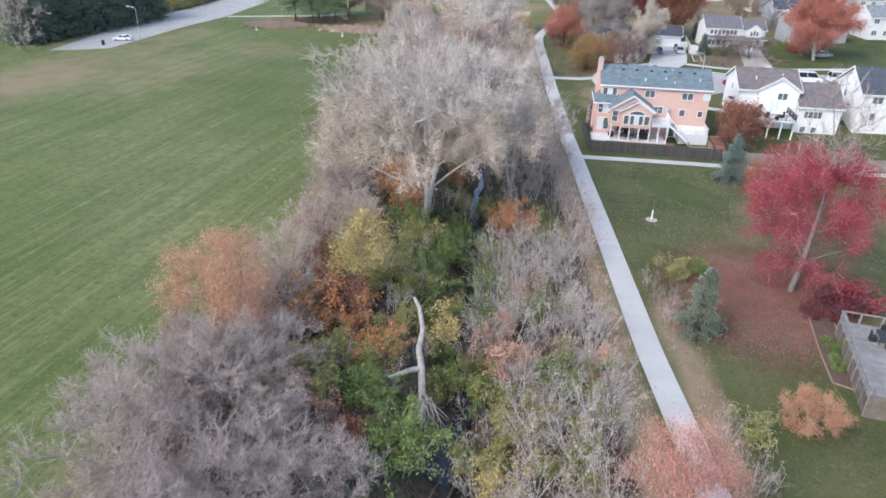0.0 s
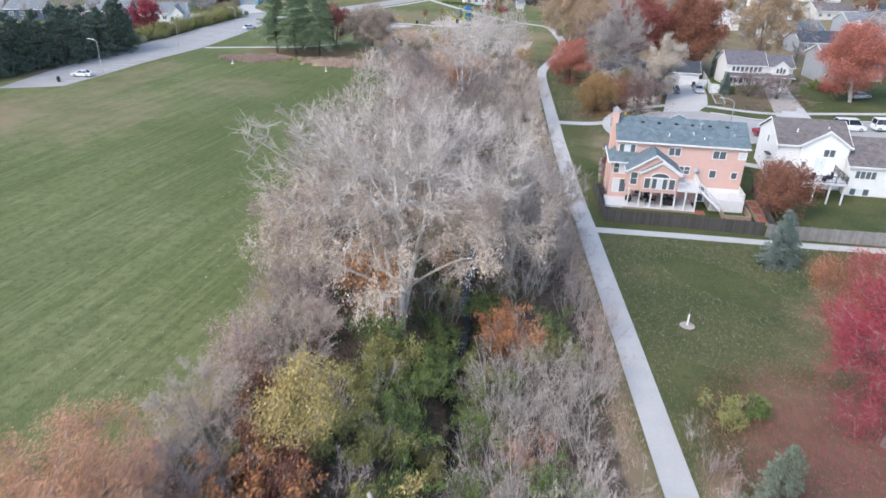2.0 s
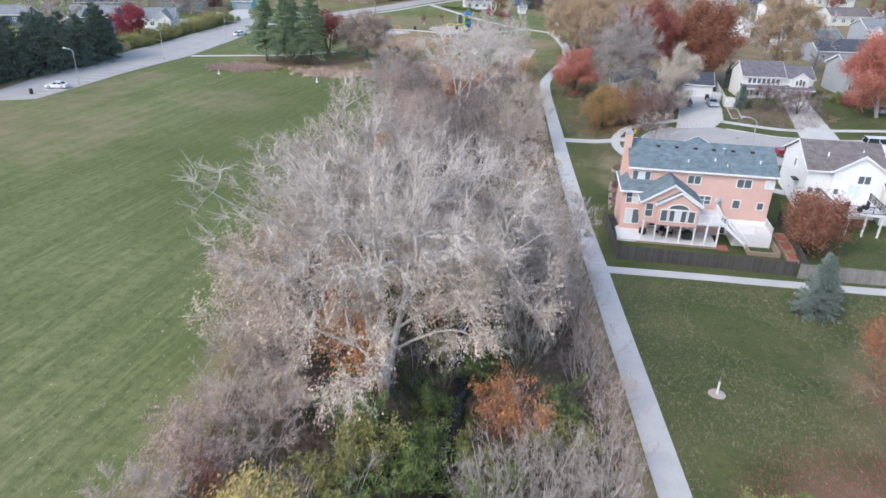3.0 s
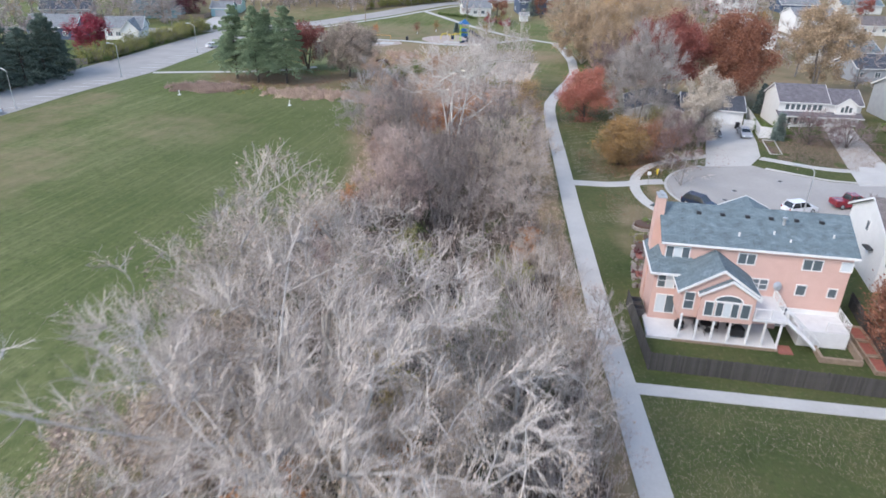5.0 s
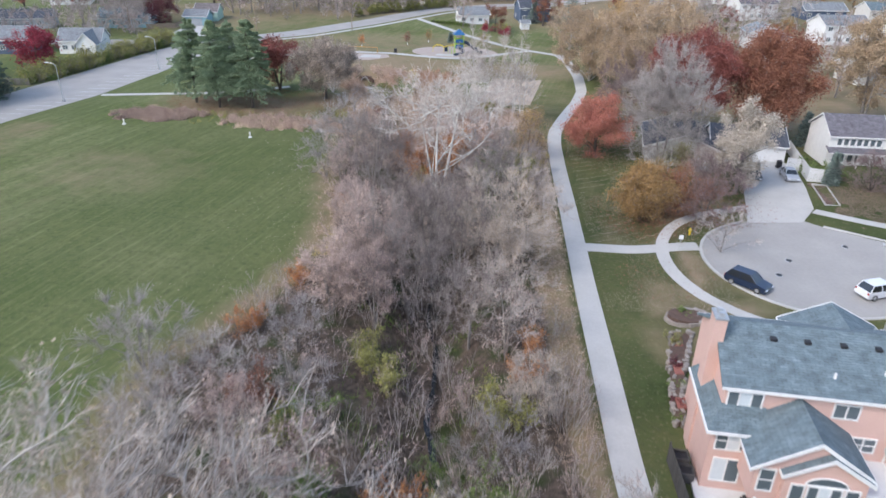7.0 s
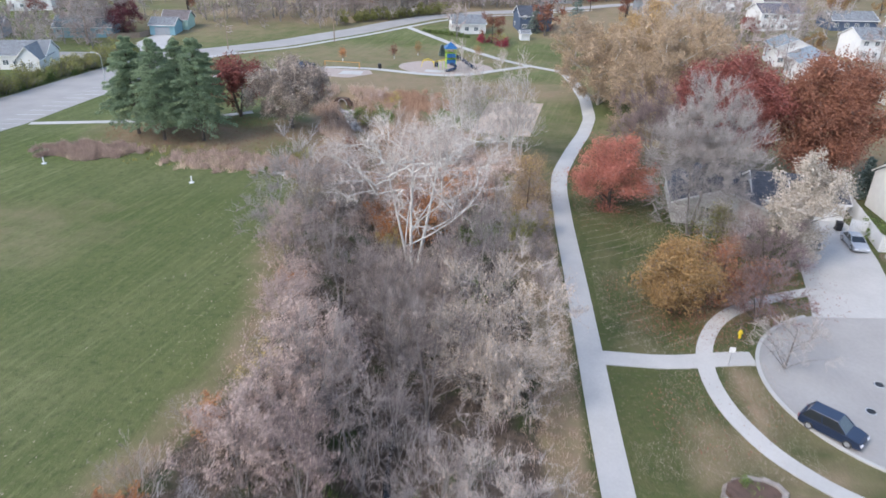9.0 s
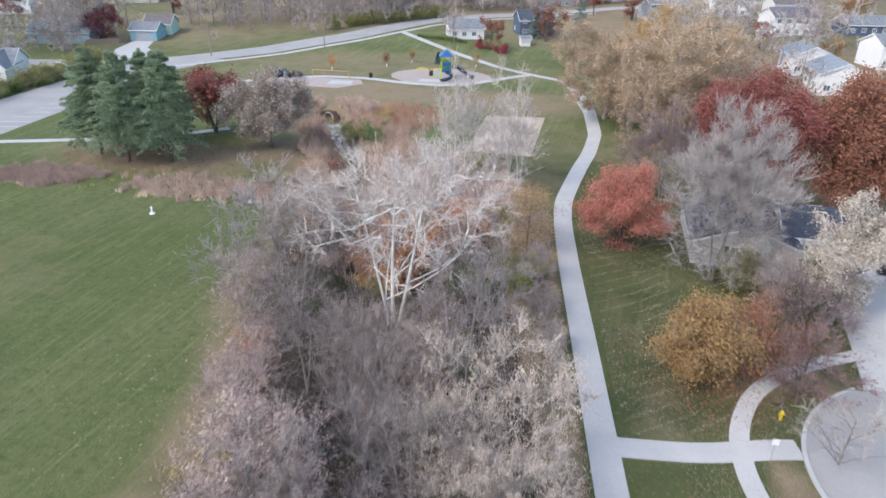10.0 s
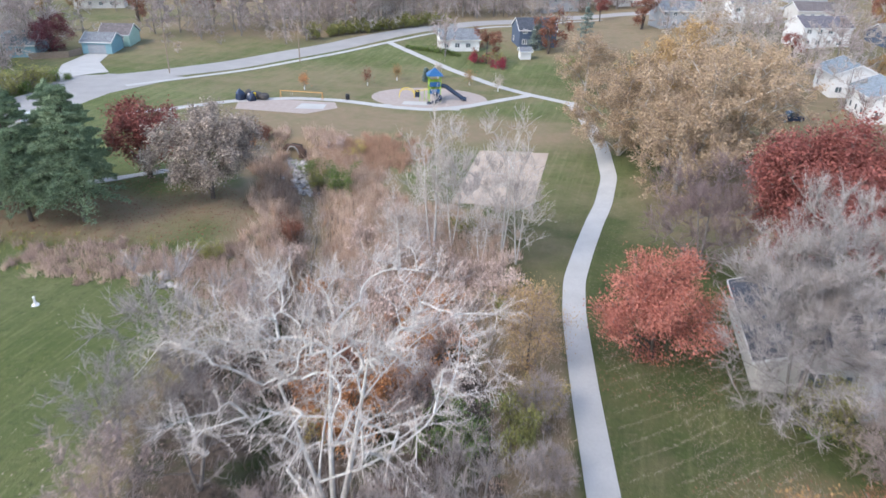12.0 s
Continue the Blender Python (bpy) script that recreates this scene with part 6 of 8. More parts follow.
def fence(name, label, line, height, material, panel=2.4, single=False):
    """A board fence on posts; each panel is a part."""
    f = thing(name, label, "fence")
    line = [Vector((x, y, 0)) for x, y in line]
    for a, b in zip(line, line[1:]):
        n = max(1, round((b - a).length / panel))
        for k in range(n):
            p, q = a + (b - a) * k / n, a + (b - a) * (k + 1) / n
            z = float(level((p.x + q.x) / 2, (p.y + q.y) / 2))
            d = (q - p).normalized()
            s = Vector((-d.y, d.x, 0)) * 0.012
            boards, ln = 15, (q - p).length
            rail = part("panel", rod(bmesh.new(), (*(p + s * 4).xy, z + height * 0.75), (*(q + s * 4).xy, z + height * 0.75), 0.05, sides=4), material, f)
            joined = bmesh.new()
            for j in range(boards):
                e = p + d * (ln * (j + 0.5) / boards)
                top = height + 0.03 * math.sin(j * 2.7 + k)
                w = ln / boards / 2 - 0.008
                at = Matrix.Translation((e.x, e.y, z)) @ Matrix.Rotation(math.atan2(d.y, d.x), 4, "Z") @ Matrix.Diagonal((w, 1, top, 1))
                if single:
                    board = new("board", plank_mesh(material))
                    board.parent, board.matrix_basis = rail, at
                else:
                    bmesh.ops.transform(joined, matrix=at, verts=box_verts(joined))
            if single:
                joined.free()
            else:
                tagged(part("boarding", joined, material, rail), kind="stuff")
            part("post", rod(bmesh.new(), (p.x, p.y, z - 0.3), (p.x, p.y, z + height + 0.08), 0.07, sides=4), material, f)
    return f


fence("board_fence", "dark weathered board fence behind the salmon house", [(20.8, 101.0), (20.9, 90.6), (30, 89.7), (39.4, 88.8)], 1.7, fence_dark, single=True)
fence("board_fence", "grey board fence behind the white houses", [(39.6, 88.4), (52, 87.6), (66, 86.8), (80, 86)], 1.7, fence_pale)
fence("board_fence", "weathered board fence between two back yards", [(40.6, 88.8), (41.6, 95), (42.8, 103.5)], 1.6, fence_dark)
fence("wood_fence", "tan wooden fence beside the teal garage", [(-99, 271.5), (-91.5, 275.0), (-90.7, 279.3)], 1.5, timber)
fence("wood_fence", "short grey fence by the car park", [(-92.5, 196.5), (-88, 197.5)], 1.4, fence_pale)

white_panel = mat("vinyl_white", (0.66, 0.66, 0.66), (0.6, 0.6, 0.6), 2, 0.5)
fence("vinyl_fence", "white vinyl panel fence beside the garage", [(49.8, 160.7), (51.5, 160.3)], 1.9, white_panel)
fence("vinyl_fence", "long white vinyl fence stepping down beside the driveway", [(53.0, 169.0), (51.1, 156.3), (52.8, 155.8)], 1.9, white_panel)


def edging(name, label, points, material, height=0.35, thick=0.2, category="garden bed", fill=None):
    """A bed inside a low edging; fill covers the soil."""
    e = thing(name, label, category)
    pts = [Vector((x, y, 0)) for x, y in points]
    for a, b in zip(pts, pts[1:] + pts[:1]):
        z = float(level(a.x, a.y))
        d = (b - a).normalized()
        n = Vector((-d.y, d.x, 0)) * thick / 2
        part("edge", plate([(a - n - d * thick / 2).xy, (b - n + d * thick / 2).xy, (b + n + d * thick / 2).xy, (a + n - d * thick / 2).xy], z - 0.3, z + height), material, e)
    if fill:
        z = float(level(pts[0].x, pts[0].y))
        part("soil", plate([p.xy for p in pts], z - 0.2, z + height * 0.6), fill, e)
    return e


soil = mat("soil_mulch", (0.14, 0.09, 0.07), (0.07, 0.048, 0.04), 3, 0.95, 0.4)
mulch_red = mat("mulch_red", (0.34, 0.12, 0.09), (0.22, 0.075, 0.06), 3, 0.95, 0.4)
for k in range(3):
    y = 92.0 + 2.5 * k
    edging("raised_bed", "timber-edged raised bed of red mulch between the yards", [(40.0 + 0.2 * k, y), (41.3 + 0.2 * k, y - 0.1), (41.5 + 0.2 * k, y + 2.1), (40.2 + 0.2 * k, y + 2.2)], timber, 0.4, 0.14, fill=mulch_red)
sbr = np.random.default_rng(12)


def dry_stone(parent, a, b, size=0.42):
    """A low wall of single rough stones from a to b."""
    a, b = np.array(a), np.array(b)
    n = max(2, int(np.hypot(*(b - a)) / size))
    for k in range(n):
        if sbr.uniform() < 0.2:
            continue
        x, y = a + (b - a) * (k + 0.5) / n + sbr.normal(0, 0.05, 2)
        w, d, h = sbr.uniform(0.14, 0.3), sbr.uniform(0.1, 0.22), sbr.uniform(0.24, 0.5)
        z = float(level(x, y))
        part("stone", soft_box(-w, w, -d, d, -0.15, h, 0.04), stone, parent, at=pose(x, y, z, 0, 0, sbr.uniform(0, 180)))


bed = thing("stone_bed", "terraced garden bed of rough stones beside the salmon house", "garden bed")
west, east = [(22.1, 104.8), (22.6, 108), (23.5, 113), (24.6, 117.6)], [(22.95, 104.8), (23.5, 108.4), (24.9, 113), (26.3, 117.2)]
part("soil", plate([*west, *east[::-1]], -0.3, 0.32), soil, bed)
for line in (west, east):
    for a, b in zip(line, line[1:]):
        dry_stone(bed, a, b)
for y, lean in ((104.8, 0.1), (106.3, 0.4), (108.2, -0.3), (110.4, 0.5), (112.8, -0.2), (115.2, 0.4), (117.5, 0.0)):
    x0, x1 = np.interp(y, [q[1] for q in west], [q[0] for q in west]), np.interp(y, [q[1] for q in east], [q[0] for q in east])
    dry_stone(bed, (x0, y), (x1, y + lean))
for y in (107.2, 111.6, 115.8):
    x0 = float(np.interp(y, [q[1] for q in west], [q[0] for q in west]))
    part("brick_patch", plate([(x0 + 0.25, y - 0.7), (x0 + 0.95, y - 0.6), (x0 + 1.1, y + 0.7), (x0 + 0.3, y + 0.6)], 0.2, 0.36), brick_red, bed, "patch of reddish brick paving")
edging("stone_ring", "round stone planting ring with a dark shrub", [(26.5 + 1.85 * math.cos(a), 119.7 + 1.25 * math.sin(a)) for a in np.radians(np.arange(0, 360, 30))], stone, 0.4, 0.35, fill=soil)
edging("garden_bed", "bare planting bed with a pale edging beside the driveway", [(50.0, 147.6), (51.7, 147.4), (52.9, 154.4), (51.2, 154.9)], concrete, 0.12, 0.14, fill=soil)
edging("garden_bed", "planting bed with thin timber edging beside the wooden deck", [(35.5, 47.4), (34.3, 42.0), (33.6, 37.9), (34.9, 37.2), (36.3, 42), (37.6, 47.2)], timber, 0.12, 0.08, fill=soil)

# ---- low shrubs of the gardens ----
garden = {"g": leafy(151, leaf_green, "green garden shrub", number=5, height=1.6, name="garden_shrub", group="garden shrubs"), "m": leafy(152, leaf_maroon, "dark maroon garden shrub", number=5, height=1.6, name="garden_shrub", group="garden shrubs"), "c": leafy(153, leaf_crimson, "bright red garden shrub", number=5, height=1.6, name="garden_shrub", group="garden shrubs"), "p": leafy(154, leaf_peach, "round shrub of faded peach leaves", number=8, height=1.9, name="garden_shrub", group="garden shrubs"), "v": leafy(155, leaf_olive, "yellow-green hedge shrub beside the car park", number=4, height=2.4, name="hedge_shrub", group="hedge by the car park")}
words = {"g": "low green leafy garden shrub", "m": "dark maroon-leaved garden shrub", "c": "bright red-leaved garden shrub", "p": "round shrub of faded peach leaves", "v": "loose yellow-green leafy shrub"}
for row in ("m 38.0 48.6 1.4, m 39.4 49.2 1.4, c 41.3 49.8 1.6, m 35.9 47.9 .8, v 25.2 53.8 1.0, g 26.6 54.8 1.1, v 25.6 31 1.0, g 34.9 40 .7, g 35.4 43 .7, g 22.5 105.6 .45, g 23.3 109.6 .5, m 22.8 107.4 .4, v 24.7 116 .5, m 23.9 112.4 .45, g 26.5 119.9 .7", "c 62.2 163 1.0, g 73.5 158.6 1.6, g 74.6 160 1.2, g 52.8 158.6 1.6, g 53.2 160.5 1.4, g 36.4 157.8 .8, g 33.8 158.4 .8, g 39 158.2 .9, c 74.5 157 1.5, m 48 103 .8, g 27 287 1.4, c 9 283 1.6, v 8 287 1.4, c 4.5 288 1.6, g 56 158.8 .9, g 60 158.8 .9"):
    for item in row.split(","):
        k, x, y, s = item.split()
        ob = place(garden[k], float(x), float(y), float(s), rng.uniform(0, 360), 0.9)
        ob["label"] = words[k]
for k in range(34):
    y = 198 + 1.7 * k
    x = float(np.interp(y, [198, 210, 225, 240, 256], [-87.5, -86.8, -84.6, -82.6, -80.6]))
    ob = place(garden["v" if k % 3 else "g"], x - 1.0 + rng.uniform(-1.3, 1.0), y, rng.uniform(1.4, 2.0), rng.uniform(0, 360), rng.uniform(0.75, 1.05))
    ob["label"] = "yellow-green shrub in a loose hedge by the car park"
for k in range(10):
    ob = place(garden["g"], -13.5 + 1.35 * k, 299.4 - 0.62 * k, 0.95, 36 * k, 0.8)
    ob["label"] = "clipped dark green hedge shrub before a cottage"
retire(*garden.values())


# ---- loose ground cover ----
def tufts(name, label, spots, tall, material, blades=12, width=0.02, spread=0.28):
    """Dry grass: fans of thin upright blades at the spots given."""
    r = np.random.default_rng(len(spots))
    p = np.asarray(spots, float)
    k = np.repeat(np.arange(len(p)), blades)
    x, y = p[k, 0] + r.normal(0, 0.2, len(k)), p[k, 1] + r.normal(0, 0.2, len(k))
    base = np.stack([x, y, level(x, y) - 0.05], -1)
    h = tall * r.uniform(0.5, 1.2, len(k)) * r.uniform(0.7, 1.25, len(p))[k]
    tip = base + np.stack([r.normal(0, spread, len(k)), r.normal(0, spread, len(k)), np.ones(len(k))], -1) * h[:, None]
    v, t = spikes(base, tip, width)
    return tagged(mesh_np(name, v, [t], material), label, "grass", kind="stuff")


def inside(n, x0, x1, y0, y1, keep=None):
    r = np.random.default_rng(int(n + abs(x0 * 7 + y0)))
    x, y = r.uniform(x0, x1, n), r.uniform(y0, y1, n)
    if keep is not None:
        ok = keep(x, y)
        x, y = x[ok], y[ok]
    return np.c_[x, y]


def blot(cx, cy, rx, ry):
    return lambda x, y: np.hypot((x - cx) / rx, (y - cy) / ry) + 0.3 * np.sin(x * 0.9 + cx) * np.cos(y * 1.3) + 0.12 * np.sin(x * 2.3) < 1


tufts("reeds", "pinkish dry ornamental grass bed at the field's edge", inside(1300, -61, -43.5, 174, 186, blot(-52.5, 180, 7.4, 3.7)), 0.95, reed_dusky, 16, 0.03)
tufts("reeds", "tan dry grass clumps in the pinkish bed", inside(260, -61, -43.5, 174, 186, blot(-52, 180, 7.4, 3.9)), 0.8, reed, 14, 0.03)
tufts("reeds", "pinkish dry grass clumps in the tan bed", inside(1000, -43, -21, 172, 186, blot(-31, 179, 8.8, 3.8)), 0.9, reed_dusky, 15, 0.03)
tufts("reeds", "tan dry grass bed below the pines", inside(420, -43, -21, 172, 186, blot(-31.5, 177.8, 8.6, 3.3)), 0.85, reed, 16, 0.03)
tufts("reeds", "low green weeds among the dry grass beds", inside(260, -61, -18, 174, 186, blot(-40, 181, 20, 4.2)), 0.6, leaf_olive, 12, 0.03)
tufts("reeds", "brownish dry grass running from the bed to the creek", inside(1500, -26, -8, 166, 190, blot(-17.0, 178.5, 7.5, 5.5)), 1.2, reed_pink, 14, 0.03)
tufts("reeds", "pale pink tall grass below the white poplars", inside(2200, -10, 13, 168, 199, blot(2.0, 184, 10.5, 15)), 1.2, reed, 13, 0.03)
reach = lambda x, y: (np.abs(x - creek_x(y) - 2.0) + 1.2 * np.sin(y * 0.5) < 9.5 - 4.5 * smooth((y - 205) / 20)) & (np.abs(x - creek_x(y)) > 1.3) & ~((x > 3.2) & (y > 197))
tufts("reeds", "tall buff reeds along the upper creek", inside(3600, -34, 14, 170, 228, reach), 1.4, reed, 14, 0.034)
tufts("reeds", "pinkish tall grass along the upper creek", inside(3000, -34, 14, 160, 228, reach), 1.25, reed_pink, 14, 0.034)
reed_rust = leaf_mat("reed_rust", (0.52, 0.335, 0.235), (0.27, 0.165, 0.115))
tufts("reeds", "rust-brown tall grass beside the culvert", inside(1500, -19, 2, 206, 230, blot(-9.0, 217, 8.0, 8.5)), 1.2, reed_rust, 14, 0.034)
tufts("reeds", "rust-brown stems among the creek reeds", inside(1300, -30, 12, 165, 222, reach), 1.35, reed_rust, 12, 0.03)
tufts("reeds", "dark grey-brown stems among the creek reeds", inside(900, -30, 12, 165, 222, reach), 1.2, weed_dark, 12, 0.026)
tufts("reeds", "dry buff weeds between path and lawn", inside(300, 21.9, 24.6, 20, 50, lambda x, y: np.sin(y * 0.8) + np.sin(x * 2 + y * 0.3) > -0.1), 0.32, reed_dusky, 12, 0.025)
tufts("undergrowth", "dry grey weeds on the floor of the woods", inside(5200, -20, 17, 12, 170, lambda x, y: (wooded(x, y) > 0.5) & (np.abs(x - creek_x(y)) > 1.6)), 0.85, weed_dark, 9, 0.016, 0.4)
tufts("undergrowth", "low green weeds on the creek banks", inside(2600, -12, 17, 14, 120, lambda x, y: (np.abs(x - creek_x(y) + 1.0) < 6 + 2 * np.sin(y * 0.37)) & (np.abs(x - creek_x(y)) > 1.4)), 0.6, leaf_green, 9, 0.03, 0.5)
tufts("undergrowth", "dry buff weeds at the edge of the woods", inside(5200, 9, 19, 14, 178, lambda x, y: (x > np.interp(y, WOOD_R[:, 0], WOOD_R[:, 1]) - 1.5) & (x < np.interp(y, [5, 25, 40, 58, 89, 113, 140, 163, 181], [23, 21, 20, 19.4, 18.45, 17.9, 17.7, 17.6, 18.3]) - 1.5)), 0.42, reed, 8, 0.02, 0.6)
tufts("undergrowth", "dry brown weeds where field meets woods", inside(1800, -26, -9, 14, 170, lambda x, y: np.abs(x - np.interp(y, WOOD_L[:, 0], WOOD_L[:, 1])) < 2.2), 0.7, reed_pink, 9, 0.02, 0.5)


def litter(name, label, spots, size, material):
    r = np.random.default_rng(len(spots) + 3)
    p = np.asarray(spots, float)
    v, f = leaves(r, np.c_[p, level(p[:, 0], p[:, 1]) + 0.05], size, 0.75, 1.2)
    return tagged(mesh_np(name, v, [f], material), label, "fallen leaves", kind="stuff")


ring = lambda cx, cy, rx, ry: (lambda x, y: np.hypot((x - cx) / rx, (y - cy) / ry) < np.random.default_rng(5).uniform(0, 1.0, len(x)) ** 0.6)
litter("fallen_leaves", "carpet of fallen crimson leaves below the maple", inside(230000, 20, 46, 36, 68, ring(32.0, 50, 11, 13)), 0.06, leaf_mat("leaf_fallen_red", (0.35, 0.108, 0.118), (0.18, 0.05, 0.058)))
litter("fallen_leaves", "brown leaves strewn thinly over the lawn beside the deck", inside(60000, 23.5, 44, 16, 50, lambda x, y: np.sin(x * 0.7 + y * 0.33) + np.sin(y * 0.51 - x * 0.4) + np.sin(x * 1.9) * 0.5 > -0.5), 0.04, leaf_mat("leaf_fallen_brown", (0.26, 0.16, 0.12), (0.11, 0.07, 0.055)))
litter("fallen_leaves", "scattered pale fallen leaves on the lawn", inside(48000, 19.8, 48, 40, 87, lambda x, y: np.sin(x * 0.4 + y * 0.23) + np.sin(y * 0.31) > -0.9), 0.05, leaf_tan)
litter("fallen_leaves", "scattered fallen leaves along the edge of the field", inside(13000, -40, -11, 14, 175, lambda x, y: np.interp(y, WOOD_L[:, 0], WOOD_L[:, 1]) - x < np.random.default_rng(9).uniform(0, 1, len(x)) ** 2 * 16 - 1), 0.085, leaf_buff)
litter("fallen_leaves", "brown fallen leaves below the street trees", inside(9000, 19, 44, 112, 175, lambda x, y: (np.hypot(x - 29, y - 146) < 9) | (np.hypot(x - 24, y - 168) < 7) | (np.hypot(x - 38, y - 148) < 7) | (np.hypot(x - 26, y - 128) < 5)), 0.11, leaf_rust)
rows_of = lambda x, y: (np.abs(((y - 0.57 * (x - 19)) / 1.75 + 0.015 * np.sin(x * 0.9)) % 1 - 0.5) < 0.10) & (np.sin(y * 0.31 + x * 0.4) + np.sin(x * 1.1 - y * 0.17) > -0.8)
litter("fallen_leaves", "thin rows of pale cut leaves left by a mower", inside(52000, 19.6, 32, 136, 176, rows_of), 0.05, leaf_tan)
litter("fallen_leaves", "brown leaves strewn over the side lawn", inside(36000, 19.4, 32, 121, 176, lambda x, y: np.sin(x * 0.5 + y * 0.2) + np.sin(y * 0.27 - x * 0.3) + (x - 24) * 0.2 > -0.6), 0.045, leaf_tan)
litter("fallen_leaves", "brown leaves covering a front lawn", inside(42000, 50, 70, 139, 158, blot(59, 149, 9, 8)), 0.08, leaf_mat("leaf_fallen_dun", (0.28, 0.205, 0.165), (0.13, 0.095, 0.08)))
litter("fallen_leaves", "thick brown leaves below the amber trees", inside(9000, 21, 34, 135, 150, ring(27.5, 142, 6, 7)), 0.1, leaf_rust)
litter("fallen_leaves", "brown needles and leaves under the pines", inside(9000, -56, -16, 180, 206, lambda x, y: np.hypot((x + 37) / 19, (y - 192) / 11) < 1), 0.12, leaf_rust)

# ---- the broken snag in the creek ----
bark_snag = mat("bark_snag", (0.42, 0.38, 0.35), (0.19, 0.17, 0.155), 2.5, 0.9, 0.5)
snag = thing("dead_snag", "broken grey-white dead tree trunk leaning over the creek", "dead tree")
sr = np.random.default_rng(3)
w1 = Wood()
main = np.array([[(1.9, 31.6, -1.2), (1.65, 33.2, 0.4), (1.5, 34.4, 1.6), (1.15, 35.6, 2.5), (1.3, 37.2, 3.2), (0.85, 39.0, 4.0), (0.35, 40.0, 4.3)]])
w1.add(main, np.array([0.33]), np.array([0.15]), 9)
w1.add(np.array([[(1.4, 34.4, 1.6), (0.7, 33.9, 1.75), (-0.1, 33.2, 1.9), (-0.8, 32.6, 2.0)]]), np.array([0.25]), np.array([0.10]), 8)
w1.mesh("trunk", bark_snag, snag)
w2 = Wood()
b0 = np.tile(np.array([[1.75, 32.8, 0.2]]), (34, 1)) + sr.normal(0, 0.18, (34, 3))
w2.add(sprout(sr, b0, unit(np.array([[0.35, -0.75, -0.75]]) + sr.normal(0, 0.5, (34, 3))), sr.uniform(1.0, 3.2, 34), 0.2, -0.12, 4), np.full(34, 0.085), np.full(34, 0.02), 4)
tagged(w2.mesh("root", bark_snag, snag, "tangle of pale broken roots"), kind="stuff")
for x, y, a in ((4.6, 26.5, 70), (5.2, 28.2, 110), (3.4, 24.5, 60)):
    lg = thing("fallen_branch", "dark fallen branch lying in the creek", "branch", pose(x, y, -1.9, 0, 0, a))
    w3 = Wood()
    w3.add(sprout(sr, np.array([(-2.2, 0, -0.1)]), np.array([(1.0, 0, 0.12)]), np.array([4.6]), 0.1, 0, 5), np.array([0.09]), np.array([0.03]), 6)
    w3.mesh("stem", bark_dark, lg)


# ---- wooden deck by the path ----
deck_side = mat("deck_side", (0.20, 0.165, 0.14), (0.10, 0.082, 0.07), 1.5, 0.85, 0.3)


def rear_deck():
    d = thing("wooden_deck", "raised weathered wooden deck with rails and screened side", "deck", pose(34.2, 34.2, 0, 0, 0, -13.5))
    for k in range(40):
        part("plank", boxes((0.05, 7.0, 0.02 + 0.275 * k, 0.285 + 0.275 * k, 1.42, 1.5)), fence_pale, d)
    for y in np.arange(0.1, 11.1, 1.35):
        part("post", soft_box(-0.05, 0.1, y - 0.07, y + 0.07, -0.3, 2.5), fence_pale, d)
    part("rail", boxes((-0.12, 0.16, 0, 11.1, 2.42, 2.5), (-0.06, 0.1, 0, 11.1, 1.9, 1.98), (0.1, 7.0, 10.96, 11.1, 2.42, 2.5)), fence_pale, d)
    part("screen", boxes(*[(-0.03, 0.03, 0.15 + 0.33 * k, 0.36 + 0.33 * k, -0.2, 1.4) for k in range(33)]), deck_side, d, "slatted timber screen below the deck")
    for x in (1.5, 3.2, 4.9, 6.6):
        part("post", soft_box(x - 0.07, x + 0.07, 10.95, 11.12, -0.3, 2.5), fence_pale, d)
    part("front", boxes((0.0, 7.0, -0.08, 0.0, -0.2, 2.0)), deck_side, d, "brown boarded end")
    return d


rear_deck()
T13 = pose(34.2, 34.2, 0, 0, 0, -13.5)
dt = thing("deck_table", "dark square table on the wooden deck", "table", T13 @ pose(3.0, 8.6, 1.5))
part("tabletop", soft_box(-0.75, 0.75, -0.75, 0.75, 0.68, 0.74), black, dt)
for i in (-1, 1):
    for j in (-1, 1):
        part("leg", rod(bmesh.new(), (0.65 * i, 0.65 * j, 0), (0.65 * i, 0.65 * j, 0.68), 0.03, sides=6), black, dt)
for x, y, a in ((2.0, 8.6, 90), (4.0, 8.6, -90), (3.0, 9.6, 0), (3.0, 7.6, 180)):
    c = thing("deck_chair", "dark chair beside the deck table", "chair", T13 @ pose(x, y, 1.5, 0, 0, a), "chairs round the deck table")
    part("seat", soft_box(-0.26, 0.26, -0.26, 0.26, 0.0, 0.45), black, c)
    part("backrest", soft_box(-0.26, 0.26, 0.2, 0.26, 0.45, 0.95), black, c)
wb_ = thing("storage_box", "white storage box standing on the wooden deck", "box", T13 @ pose(3.4, 4.8, 1.5))
part("body", soft_box(-0.6, 0.6, -0.4, 0.4, 0, 0.6, 0.04), trim_white, wb_)
part("lid", soft_box(-0.63, 0.63, -0.43, 0.43, 0.6, 0.68, 0.03), trim_white, wb_)

# ---- cars ----
tyre = mat("tyre", (0.035, 0.035, 0.035), (0.02, 0.02, 0.02), 8, 0.8)
car_glass = glass("car_glass", (0.02, 0.024, 0.028), 0.05)
lamp_red = mat("tail_lamp", (0.35, 0.02, 0.02), (0.25, 0.015, 0.015), 8, 0.25)
lamp_clear = mat("head_lamp", (0.75, 0.76, 0.78), (0.6, 0.61, 0.63), 8, 0.15)


def paint(name, c):
    return mat(name, c, tuple(v * 0.88 for v in c), 1.5, 0.22, spec=0.6)


